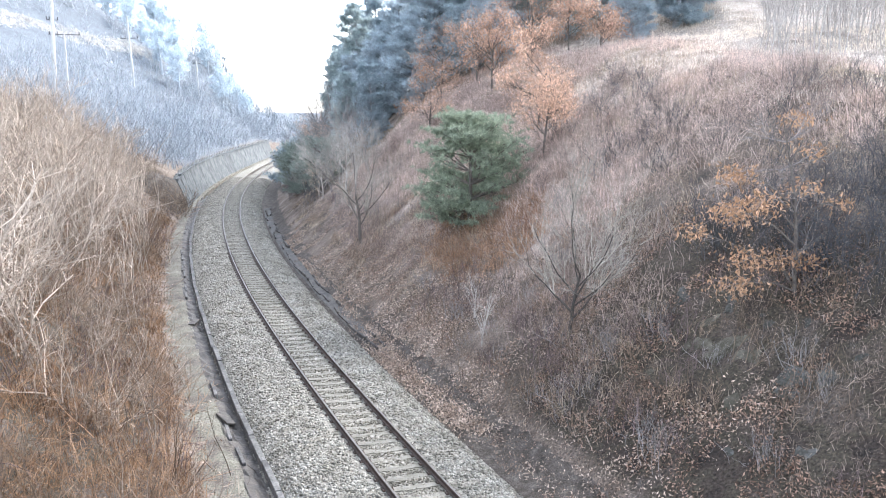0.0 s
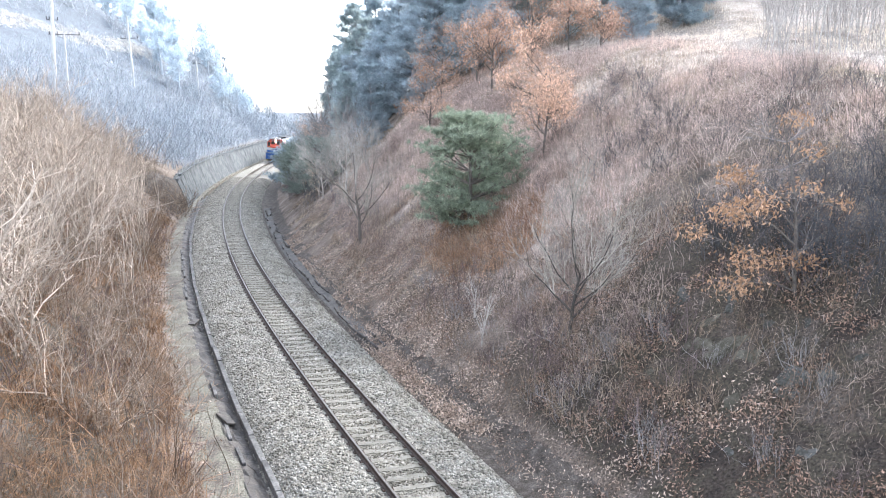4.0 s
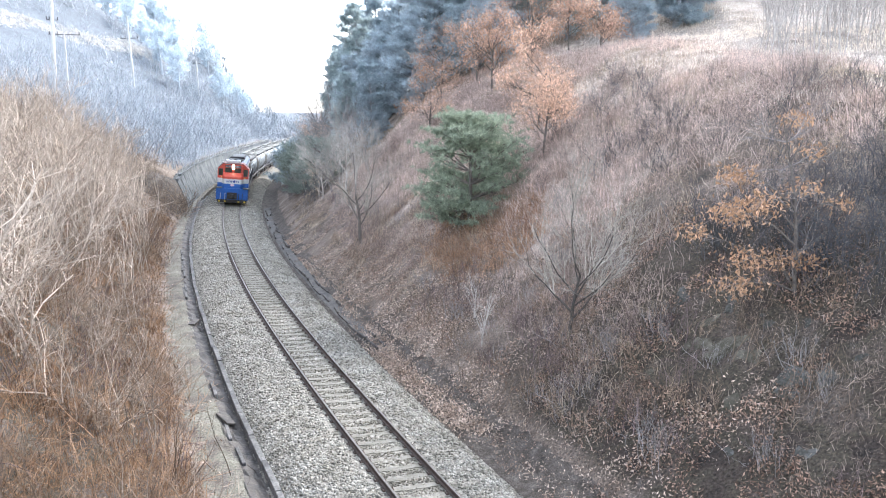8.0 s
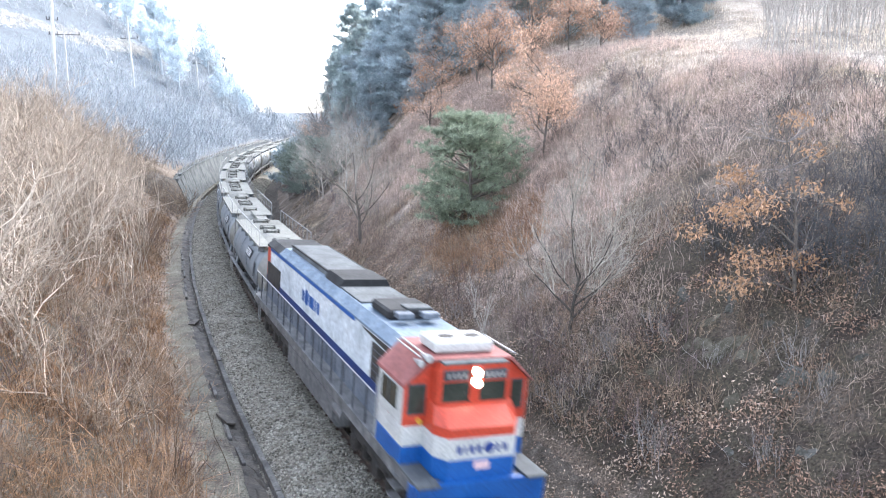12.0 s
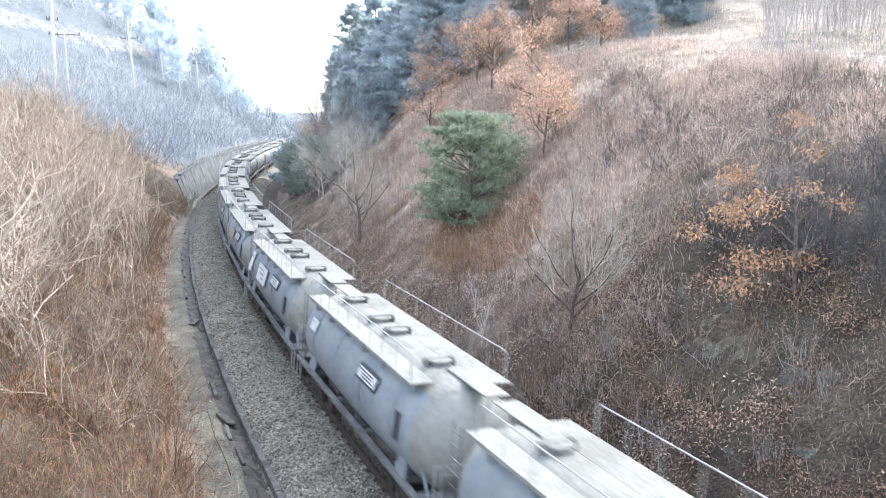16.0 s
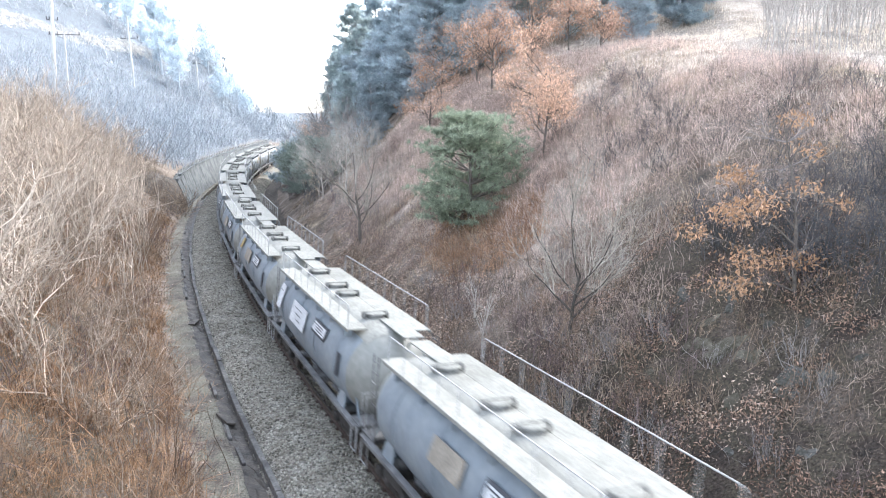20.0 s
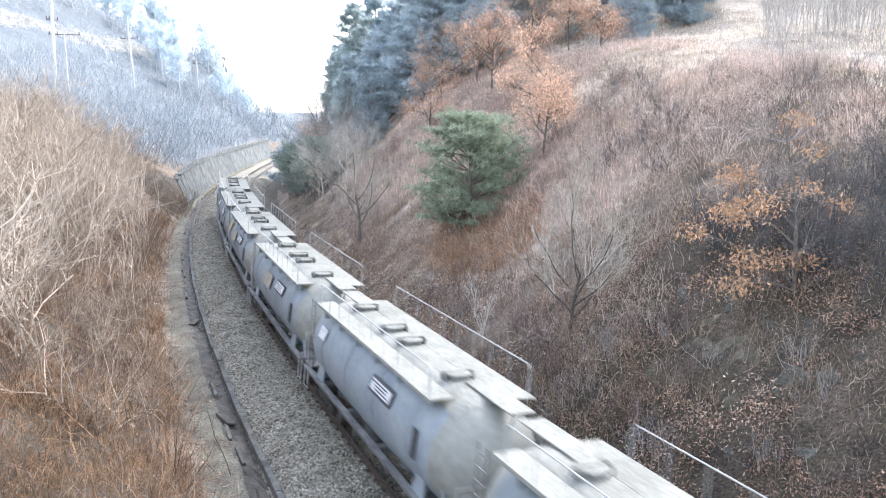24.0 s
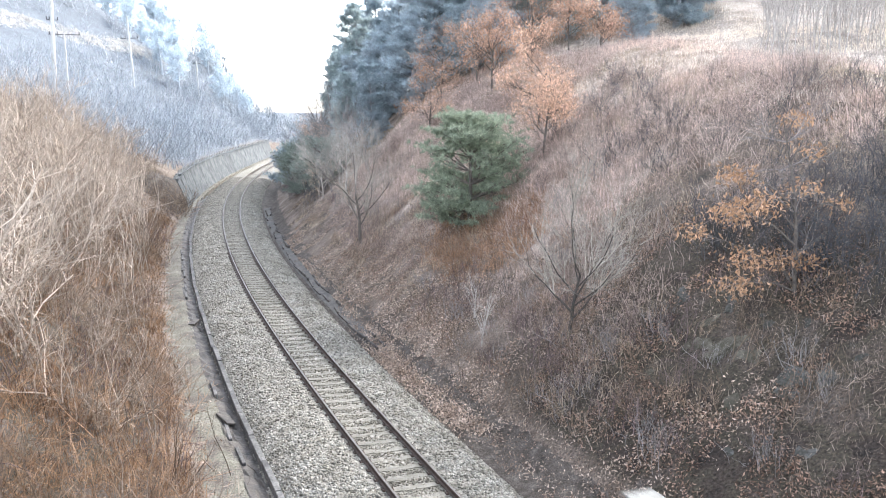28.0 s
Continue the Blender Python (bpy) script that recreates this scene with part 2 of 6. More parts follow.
def ground_material():
    """Weedy soil, blending into frosted field and haze-tinted hillside by the sheet's own cover values."""
    m = material("ground_cover", [(0.30, (0.055, 0.045, 0.036)), (0.44, (0.125, 0.096, 0.074)), (0.58, (0.205, 0.162, 0.130)), (0.72, (0.28, 0.24, 0.198))], 0.7, 0.95, 1.5, fine=15.0, detail=10.0, bump_scale=9.0, grit=(0.35, 1.7))
    n, l = m.node_tree.nodes, m.node_tree.links
    ramp = next(k for k in n if k.type == "VALTORGB")
    scale = next(k for k in n if k.type == "VECT_MATH")
    tex = ramp.inputs["Fac"].links[0].from_node
    colour = ramp.outputs["Color"]
    # Also painted light: shade in damp, haze in straw and hill, sun in frost.
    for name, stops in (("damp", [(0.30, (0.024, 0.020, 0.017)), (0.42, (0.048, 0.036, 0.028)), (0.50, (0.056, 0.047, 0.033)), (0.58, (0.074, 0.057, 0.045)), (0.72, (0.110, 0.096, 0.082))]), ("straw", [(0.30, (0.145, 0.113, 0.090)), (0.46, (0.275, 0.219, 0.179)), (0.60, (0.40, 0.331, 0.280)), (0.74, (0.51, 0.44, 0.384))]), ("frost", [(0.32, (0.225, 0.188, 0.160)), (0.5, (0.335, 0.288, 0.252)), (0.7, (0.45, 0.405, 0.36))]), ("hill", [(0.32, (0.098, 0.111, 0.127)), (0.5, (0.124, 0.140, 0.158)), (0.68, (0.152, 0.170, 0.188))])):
        at = n.new("ShaderNodeAttribute")
        at.attribute_name = name
        r = n.new("ShaderNodeValToRGB")
        while len(r.color_ramp.elements) < len(stops):
            r.color_ramp.elements.new(0.5)
        for e, (p, c) in zip(r.color_ramp.elements, stops):
            e.position, e.color = p, (*c, 1)
        l.new(tex.outputs["Fac"], r.inputs["Fac"])
        add = n.new("ShaderNodeMath")
        add.operation = "MULTIPLY_ADD"
        add.use_clamp = True
        l.new(tex.outputs["Fac"], add.inputs[0])
        add.inputs[1].default_value = 1.6
        off = n.new("ShaderNodeMath")
        off.operation = "MULTIPLY_ADD"
        l.new(at.outputs["Fac"], off.inputs[0])
        off.inputs[1].default_value, off.inputs[2].default_value = 2.6, -1.8
        l.new(off.outputs[0], add.inputs[2])
        mix = n.new("ShaderNodeMix")
        mix.data_type = "RGBA"
        l.new(add.outputs[0], mix.inputs["Factor"])
        l.new(colour, mix.inputs[6])
        l.new(r.outputs["Color"], mix.inputs[7])
        colour = mix.outputs[2]
    l.new(colour, scale.inputs[0])
    return m


# ---- the ground: one sheet to the horizon ----
def axis(spans):
    out = []
    for a, b, step in spans:
        out += list(np.arange(a, b, step))
    return np.array(out + [spans[-1][1]])


GX = axis([(-1500, -300, 120), (-300, -90, 12), (-90, -40, 2.0), (-40, 45, 0.45), (45, 90, 2.0), (90, 300, 10), (300, 1500, 120)])
GY = axis([(-900, -60, 60), (-60, 4, 4), (4, 70, 0.45), (70, 150, 0.9), (150, 300, 5), (300, 600, 30), (600, 2400, 150)])


def build_ground():
    xx, yy = np.meshgrid(GX, GY)
    x, y = xx.ravel(), yy.ravel()
    z = ground_z(x, y)
    s, d = plan(x, y)
    # ploughed flat under the ballast
    z = np.where((d > -4.45) & (d < 4.2), np.minimum(z, -1.05), z)
    nx, ny = len(GX), len(GY)
    i = (np.arange(ny - 1)[:, None] * nx + np.arange(nx - 1)[None]).ravel()
    quads = np.stack([i, i + 1, i + nx + 1, i + nx], 1)
    me = raw_mesh("ground", np.stack([x, y, z], 1), quads, ground_material())
    crest = np.interp(s, RC_S, RC_H)
    wob = wave(x, y, 3.0, 8) + 0.6 * wave(x, y, 9.0, 9)
    # field frost, stretched along the brow to paint it sunlit
    frost = np.clip((d - 6.0 - crest / 0.8 - 1.5 * wob) / 4.0, 0, 1) * np.clip((60 - s) / 10, 0, 1)
    # left ridge: its sunlit band put into the same pale colour
    frost = np.maximum(frost, np.clip((-d - 32 + 4 * wob) / 6, 0, 1) * np.clip((140 - s) / 20, 0, 1))
    # hill: bluish haze painted into the far bank's ground colour
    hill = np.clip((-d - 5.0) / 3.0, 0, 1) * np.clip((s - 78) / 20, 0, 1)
    damp = np.clip((22 - s) / 10, 0, 1) * np.clip((d - 4.2) / 1.2, 0, 1) * np.clip((14.5 - d) / 3, 0, 1)
    # left bank: shade between the brush stems painted with the damp ramp
    damp = np.maximum(damp, 0.85 * np.clip((-d - 5.0) / 1.5, 0, 1) * np.clip((15 + d) / 3, 0, 1) * np.clip((56 - s) / 14, 0, 1))
    # dry cover, also paled in colour for sun and haze on the slope
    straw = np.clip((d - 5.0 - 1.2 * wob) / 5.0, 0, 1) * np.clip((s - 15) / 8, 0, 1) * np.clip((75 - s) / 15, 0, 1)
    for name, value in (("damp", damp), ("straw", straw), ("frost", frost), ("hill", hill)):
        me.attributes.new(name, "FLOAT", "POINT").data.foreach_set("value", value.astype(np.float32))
    me.polygons.foreach_set("use_smooth", [True] * len(quads))
    return tagged(new("ground", me), "brown weedy soil of the cutting with frosted field above", "ground", kind="structure")


build_ground()


# ---- ballast bed, rails and sleepers ----
def swept(profile, s_list, closed=False, rough=0.0, seed=3):
    """Draws an outline (d, z) along the canted track."""
    g = Geo()
    n = len(profile)
    rng = random.Random(seed)
    vs = [banked(s, d + rng.uniform(-rough, rough), z + rng.uniform(-rough, rough) * 0.5) for s in s_list for d, z in profile]
    fs = []
    for a in range(len(s_list) - 1):
        for k in range(n if closed else n - 1):
            fs.append((a * n + k, a * n + (k + 1) % n, (a + 1) * n + (k + 1) % n, (a + 1) * n + k))
    if closed:
        fs.append(tuple(range(n)))
        fs.append(tuple((len(s_list) - 1) * n + k for k in range(n))[::-1])
    return g.add(vs, fs)


NEAR_S = list(np.arange(0, 70, 0.35)) + list(np.arange(70, 150, 1.0))
LONG_S = list(np.arange(-290, 0, 4.0)) + NEAR_S + list(np.arange(150, 471, 4.0))
BED = [(-3.35, -0.86), (-3.15, -0.60), (-2.75, -0.34), (-2.3, -0.18), (-1.8, -0.135), (-1.25, -0.13), (-1.0, -0.15), (-0.88, -0.18), (-0.62, -0.185), (0.0, -0.175), (0.62, -0.185), (0.88, -0.18),
       (1.0, -0.15), (1.25, -0.13), (1.8, -0.135), (2.2, -0.20), (2.55, -0.36), (2.9, -0.60), (3.15, -0.95)]


def build_track():
    bed = tagged(new("ballast", swept(BED, LONG_S, rough=0.018).mesh("ballast", M_BALLAST)), "grey crushed granite ballast under the track", "ballast", kind="structure")
    bed.data.polygons.foreach_set("use_smooth", [True] * len(bed.data.polygons))
    track = thing("railway_track", "single rusty railway track on concrete sleepers", "track", kind="structure")
    foot = [(-0.07, -0.155), (0.07, -0.155), (0.07, -0.14), (0.012, -0.12), (0.010, -0.045), (0.036, -0.035), (0.036, -0.006), (-0.036, -0.006), (-0.036, -0.035), (-0.010, -0.045), (-0.012, -0.12), (-0.07, -0.14)]
    head = [(-0.034, -0.012), (0.034, -0.012), (0.032, -0.002), (0.022, 0.0), (-0.022, 0.0), (-0.032, -0.002)]
    long_s = list(np.arange(-290, 0, 4.0)) + list(np.arange(0, 150, 1.0)) + list(np.arange(150, 471, 4.0))
    for side in (-0.755, 0.755):
        rail = part("rail", swept([(side + a, b) for a, b in foot], long_s, True), M_RAIL, track, "rusty steel rail with a bright worn head")
        part("rail_head", swept([(side + a, b) for a, b in head], long_s, True), M_RAILTOP, rail)
    g = Geo()
    prof = [(-0.14, -0.22), (0.14, -0.22), (0.115, 0.0), (-0.115, 0.0)]
    xs = [(-1.2, 0.0), (-1.05, 0.0), (-0.45, 0.0), (-0.3, -0.012), (0.3, -0.012), (0.45, 0.0), (1.05, 0.0), (1.2, 0.0)]
    vs = [(x, y, z + dz) for x, dz in xs for y, z in prof]
    fs = []
    for a in range(len(xs) - 1):
        for k in range(4):
            fs.append((a * 4 + k, a * 4 + (k + 1) % 4, (a + 1) * 4 + (k + 1) % 4, (a + 1) * 4 + k))
    g.add(vs, fs + [(0, 1, 2, 3), (31, 30, 29, 28)])
    sleeper_mesh = g.mesh("sleeper", M_SLEEPER)
    c = Geo()
    c.box((0, 0, 0.02), (0.09, 0.14, 0.05), 0.015).tube([(0, -0.05, 0.04), (0.02, 0, 0.07), (0, 0.05, 0.04)], 0.012, 5)
    clip_mesh = c.mesh("rail_clip", M_CLIP)
    rng = random.Random(5)
    for i in range(300):
        s = 1.0 + i * 0.61
        x, y, z = banked(s, 0, -0.155)
        _, _, t = on_line(s)
        ob = new("sleeper", sleeper_mesh)
        ob.parent = track
        ob.matrix_basis = Matrix.Translation((x, y, z + rng.uniform(-0.012, 0.004))) @ Matrix.Rotation(-float(t) + rng.uniform(-0.012, 0.012), 4, "Z") @ Matrix.Rotation(CANT, 4, "Y")
        if i < 75:
            for d in (-0.87, -0.64, 0.64, 0.87):
                k = new("rail_clip", clip_mesh)
                k.parent = ob
                k.location = (d, 0, 0.0)


build_track()


def build_stones(name, label, mat, n, d_range, size, cover, seed):
    """Loose chippings that roughen the ballast where it lies nearest; cover is the share of a sleeper's top that they hide."""
    rng = np.random.default_rng(seed)
    s = 3 + 105 * rng.random(n) ** 1.75
    d = rng.uniform(*d_range, n)
    prof_d, prof_z = [p[0] for p in BED], [p[1] for p in BED]
    keep = ~((np.abs(np.abs(d) - 0.755) < 0.09))
    on_sl = (np.abs(((s - 1.0 + 0.305) % 0.61) - 0.305) < 0.15) & (np.abs(d) < 1.12)
    keep &= ~(on_sl & (rng.random(n) > cover))
    if d_range[0] < -1:
        keep &= np.abs(d) > 0.70
    s, d = s[keep], d[keep]
    n = len(s)
    z = np.interp(d, prof_d, prof_z) + 0.012
    t = np.interp(s, LINE_S, LINE_T)
    x = np.interp(s, LINE_S, LINE_X) + (d + z * CANT) * np.cos(t)
    y = np.interp(s, LINE_S, LINE_Y) - (d + z * CANT) * np.sin(t)
    z = z - d * CANT
    octa = np.array([(1, 0, 0), (0, 1, 0), (-1, 0, 0), (0, -1, 0), (0, 0, 1), (0, 0, -1)], float)
    tri = np.array([(0, 1, 4), (1, 2, 4), (2, 3, 4), (3, 0, 4), (1, 0, 5), (2, 1, 5), (3, 2, 5), (0, 3, 5)])
    v = octa[None] * rng.uniform(*size, (n, 1, 1)) * rng.uniform(0.55, 1.3, (n, 6, 3))
    a = rng.uniform(0, 6.28, n)
    ca, sn = np.cos(a)[:, None], np.sin(a)[:, None]
    vx, vy = v[..., 0] * ca - v[..., 1] * sn, v[..., 0] * sn + v[..., 1] * ca
    v = np.stack([vx + x[:, None], vy + y[:, None], v[..., 2] * 0.8 + z[:, None]], -1)
    f = tri[None] + (np.arange(n) * 6)[:, None, None]
    tagged(new(name, raw_mesh(name, v.reshape(-1, 3), f.reshape(-1, 3), mat)), label, "gravel", kind="stuff")


build_stones("ballast_stones", "loose grey granite chippings on the ballast shoulders", M_STONE, 78000, (-3.4, 3.15), (0.026, 0.062), 0.14, 11)
build_stones("ballast_stones", "browned granite chippings between the rails", M_BROWNSTONE, 26000, (-0.69, 0.69), (0.022, 0.044), 0.10, 12)


# ---- the train ----
M_RED = material("red_loco_paint", [(0.3, (0.42, 0.044, 0.021)), (0.6, (0.49, 0.060, 0.029)), (0.75, (0.41, 0.070, 0.042))], 1.3, 0.42, 0.04, fine=18.0, spec=0.5)
M_WHITE = material("white_loco_paint", [(0.3, (0.40, 0.40, 0.385)), (0.6, (0.52, 0.52, 0.50))], 1.2, 0.45, 0.04, fine=16.0, spec=0.5)
M_BLUE = material("blue_loco_paint", [(0.3, (0.006, 0.066, 0.25)), (0.6, (0.010, 0.092, 0.33)), (0.75, (0.022, 0.100, 0.30))], 1.4, 0.42, 0.04, fine=18.0, spec=0.5)
M_SKYBLUE = material("sooty_light_blue_roof_paint", [(0.3, (0.085, 0.115, 0.155)), (0.5, (0.130, 0.175, 0.235)), (0.75, (0.21, 0.255, 0.305))], 1.0, 0.6, 0.08, fine=8.0)
M_HOOD = material("dusty_pale_grey_hood_paint", [(0.28, (0.38, 0.42, 0.45)), (0.5, (0.52, 0.56, 0.59)), (0.72, (0.60, 0.63, 0.65))], 0.8, 0.55, 0.06, fine=7.0)
M_SKIRT = material("dull_grey_door_paint", [(0.3, (0.085, 0.10, 0.125)), (0.6, (0.155, 0.175, 0.205))], 1.2, 0.65, 0.08, fine=10.0)
M_NAVY = material("navy_stripe_paint", [(0.3, (0.010, 0.030, 0.12)), (0.6, (0.018, 0.045, 0.17))], 1.5, 0.5, 0.04, fine=12.0)
M_SOOT = material("sooty_roof_steel", [(0.3, (0.012, 0.012, 0.013)), (0.6, (0.034, 0.034, 0.036))], 1.1, 0.8, 0.2, fine=9.0)
M_ROOFGREY = material("grey_roof_hatch_paint", [(0.3, (0.055, 0.060, 0.064)), (0.6, (0.110, 0.118, 0.124))], 1.1, 0.75, 0.15, fine=9.0)
M_DARK = material("greasy_running_gear", [(0.3, (0.020, 0.019, 0.018)), (0.6, (0.055, 0.050, 0.046))], 3.0, 0.7, 0.3, fine=20.0)
M_STEEL = material("dusty_underframe_steel", [(0.3, (0.075, 0.075, 0.076)), (0.55, (0.16, 0.16, 0.16)), (0.75, (0.27, 0.268, 0.262))], 2.0, 0.75, 0.25, fine=16.0)
M_WHEEL = material("worn_wheel_steel", [(0.3, (0.07, 0.062, 0.057)), (0.6, (0.15, 0.135, 0.125))], 4.0, 0.5, 0.1, metal=0.6, fine=20.0)
M_YELLOW = material("yellow_step_paint", [(0.3, (0.42, 0.29, 0.04)), (0.6, (0.66, 0.46, 0.06))], 5.0, 0.6, 0.1, fine=20.0)
M_RAILING = material("pale_grey_railing_paint", [(0.3, (0.27, 0.27, 0.265)), (0.6, (0.38, 0.38, 0.375))], 4.0, 0.5, 0.05)
M_TANK = material("cement_dusted_tank_paint", [(0.25, (0.136, 0.160, 0.184)), (0.45, (0.178, 0.205, 0.230)), (0.62, (0.222, 0.248, 0.266)), (0.8, (0.272, 0.288, 0.288))], 0.5, 0.5, 0.06, grit=(0.86, 1.12), fine=5.0, detail=9.0, per_object=0.10, spec=0.4)
M_TANKEND = material("beige_dusted_tank_end", [(0.27, (0.190, 0.190, 0.172)), (0.5, (0.238, 0.238, 0.217)), (0.75, (0.286, 0.284, 0.260))], 0.6, 0.55, 0.06, grit=(0.86, 1.12), fine=6.0, detail=9.0)
M_DECK = material("cement_caked_roof_plate", [(0.28, (0.150, 0.148, 0.132)), (0.46, (0.210, 0.209, 0.190)), (0.72, (0.268, 0.266, 0.244))], 0.7, 0.85, 0.35, fine=11.0, detail=9.0)
# caked cement, darkened to paint the shadow ring below each lid
M_HATCH = material("cement_caked_hatch_rim", [(0.3, (0.095, 0.093, 0.086)), (0.6, (0.20, 0.196, 0.184))], 4.0, 0.85, 0.3, fine=24.0)
M_BOARD = material("white_sign_board", [(0.3, (0.48, 0.49, 0.50)), (0.6, (0.58, 0.59, 0.60))], 2.0, 0.45, 0.03)
M_GREYBOARD = material("faded_grey_brown_board", [(0.3, (0.20, 0.18, 0.15)), (0.6, (0.33, 0.29, 0.24))], 2.0, 0.6, 0.05)
M_OCHRE = material("ochre_patch_paint", [(0.3, (0.29, 0.205, 0.075)), (0.6, (0.40, 0.30, 0.135))], 3.0, 0.6, 0.05)
M_LETTER = material("dark_blue_lettering", [(0.3, (0.012, 0.035, 0.16)), (0.6, (0.02, 0.05, 0.22))], 4.0, 0.5, 0.0)
M_DARKFRAME = material("dark_board_frame", [(0.3, (0.035, 0.038, 0.045)), (0.6, (0.07, 0.075, 0.085))], 3.0, 0.6, 0.05)
M_WINDOW = material("dark_cab_glass", [(0.3, (0.020, 0.026, 0.022)), (0.6, (0.040, 0.048, 0.040))], 2.0, 0.08, 0.0, spec=0.6)
M_PINK = material("pale_number_plate", [(0.3, (0.62, 0.42, 0.42)), (0.6, (0.70, 0.50, 0.50))], 3.0, 0.5, 0.0)
M_LAMP = glow("lit_headlamp", (1.0, 0.88, 0.62), 12.0)


def slab(g, pts, thick):
    """A plate from a planar outline, thickened along its normal."""
    p = [Vector(a) for a in pts]
    nrm = (p[1] - p[0]).cross(p[2] - p[0]).normalized() * thick
    n = len(p)
    return g.add([tuple(a) for a in p] + [tuple(a + nrm) for a in p],
                 [tuple(range(n))[::-1], tuple(range(n, 2 * n))] + [(k, (k + 1) % n, n + (k + 1) % n, n + k) for k in range(n)])


def wheel_geo(r):
    g = Geo()
    n = 24
    for side in (-1, 1):
        rings = [(0.69, r + 0.028), (0.72, r + 0.028), (0.725, r), (0.82, r - 0.006), (0.825, r - 0.07), (0.79, r - 0.09), (0.77, 0.16), (0.80, 0.12), (0.80, 0.05)]
        vs, fs = [], []
        for x, q in rings:
            for k in range(n):
                a = 2 * math.pi * k / n
                vs.append((side * x, q * math.cos(a), q * math.sin(a)))
        for i in range(len(rings) - 1):
            for k in range(n):
                fs.append((i * n + k, i * n + (k + 1) % n, (i + 1) * n + (k + 1) % n, (i + 1) * n + k))
        fs.append(tuple((len(rings) - 1) * n + k for k in range(n)))
        fs.append(tuple(range(n))[::-1])
        g.add(vs, fs)
    return g.tube([(-0.8, 0, 0), (0.8, 0, 0)], 0.08, 10)


WHEEL_BIG = wheel_geo(0.508).mesh("wheelset", M_WHEEL)
WHEEL_SMALL = wheel_geo(0.43).mesh("wheelset", M_WHEEL)


def bars(g, c, across, up, count, length, thick, gap):
    """Unreadable writing as plain bars; across and up are unit directions."""
    rng = random.Random(count * 7 + int(length * 100))
    a, u = Vector(across), Vector(up)
    for i in range(count):
        w = length * rng.uniform(0.6, 1.0)
        p = Vector(c) - u * (i * gap)
        o = a.cross(u) * 0.004
        q = [p - a * length / 2, p - a * length / 2 + a * w, p - a * length / 2 + a * w + u * thick, p - a * length / 2 + u * thick]
        g.add([tuple(v + o) for v in q], [(0, 1, 2, 3)])
    return g


SPIN = []


def build_locomotive():
    loco = thing("locomotive", "red, white and blue diesel locomotive with a lit headlamp", "locomotive")
    W = 1.42
    # underframe and pilot
    g = Geo().box((0, -0.1, 1.32), (2.72, 19.3, 0.34), 0.03)
    part("underframe", g, M_STEEL, loco)
    deck = Geo().box((0, -0.1, 1.515), (2.84, 19.3, 0.05), 0.01)
    part("walkway", deck, M_STEEL, loco, "grey steel walkway round the hood")
    pilot = Geo()
    slab(pilot, [(-1.45, 9.72, 0.48), (1.45, 9.72, 0.48), (1.45, 9.80, 1.56), (-1.45, 9.80, 1.56)], 0.14)
    pilot.box((-1.25, 9.55, 1.05), (0.36, 0.5, 0.9), 0.03).box((1.25, 9.55, 1.05), (0.36, 0.5, 0.9), 0.03)
    pilot_ob = part("pilot", pilot, M_BLUE, loco, "blue front buffer beam")
    plow = Geo()
    slab(plow, [(-1.30, 9.66, 0.22), (1.30, 9.66, 0.22), (1.38, 9.74, 0.50), (-1.38, 9.74, 0.50)], 0.05)
    part("rail_guard", plow, M_DARK, pilot_ob)
    for sx in (-1, 1):
        for k in range(3):
            part("step_edge", Geo().box((sx * (0.62 + 0.26 * k), 9.84, 0.34), (0.17, 0.03, 0.12), 0.01), M_YELLOW if k != 1 else M_DARK, pilot_ob)
    coup = Geo().box((0, 9.98, 0.88), (0.34, 0.62, 0.36), 0.06).box((0.09, 10.28, 0.88), (0.2, 0.16, 0.42), 0.05).box((0, 9.9, 0.88), (0.9, 0.08, 0.62), 0.04)
    part("coupler", coup, M_DARK, loco, "black knuckle coupler")
    for sx in (-0.95, -0.62, 0.42, 0.62, 1.02):
        h = Geo().tube([(sx, 9.95, 1.12), (sx, 10.06, 1.0), (sx, 10.04, 0.72), (sx + 0.04, 9.98, 0.52)], 0.032, 6)
        part("brake_hose", h, M_RAILING if sx > 0.5 else M_DARK, loco)
    # low nose
    def nose(z0, z1, front, mat, name):
        y = front
        g = Geo()
        o = [(-0.95, 8.69), (-0.95, y - 0.35), (-0.74, y), (0.74, y), (0.95, y - 0.35), (0.95, 8.69)]
        n = len(o)
        g.add([(a, b, z0) for a, b in o] + [(a, b, z1) for a, b in o], [tuple(range(n)), tuple(range(n, 2 * n))[::-1]] + [(k, (k + 1) % n, n + (k + 1) % n, n + k) for k in range(n)])
        return part(name, g, mat, nose_ob if name != "nose" else loco, "blue base of the low front hood" if name == "nose" else "")
    nose_ob = nose(1.54, 1.98, 9.66, M_BLUE, "nose")
    nose(1.98, 2.42, 9.63, M_WHITE, "white_band")
    nose(2.42, 2.62, 9.6, M_RED, "red_band")
    g = Geo()
    lo = [(-0.95, 8.69, 2.62), (-0.95, 9.25, 2.62), (-0.74, 9.6, 2.62), (0.74, 9.6, 2.62), (0.95, 9.25, 2.62), (0.95, 8.69, 2.62)]
    hi = [(-0.90, 8.69, 3.00), (-0.88, 9.06, 2.97), (-0.70, 9.16, 2.94), (0.70, 9.16, 2.94), (0.88, 9.06, 2.97), (0.90, 8.69, 3.00)]
    g.add(lo + hi, [(6, 7, 8, 9, 10, 11)] + [(k, (k + 1) % 6, 6 + (k + 1) % 6, 6 + k) for k in range(6)])
    part("nose_top", g, M_RED, nose_ob)
    # a plain roundel and bars stand for the maker's wordmark on the white band
    mark = Geo()
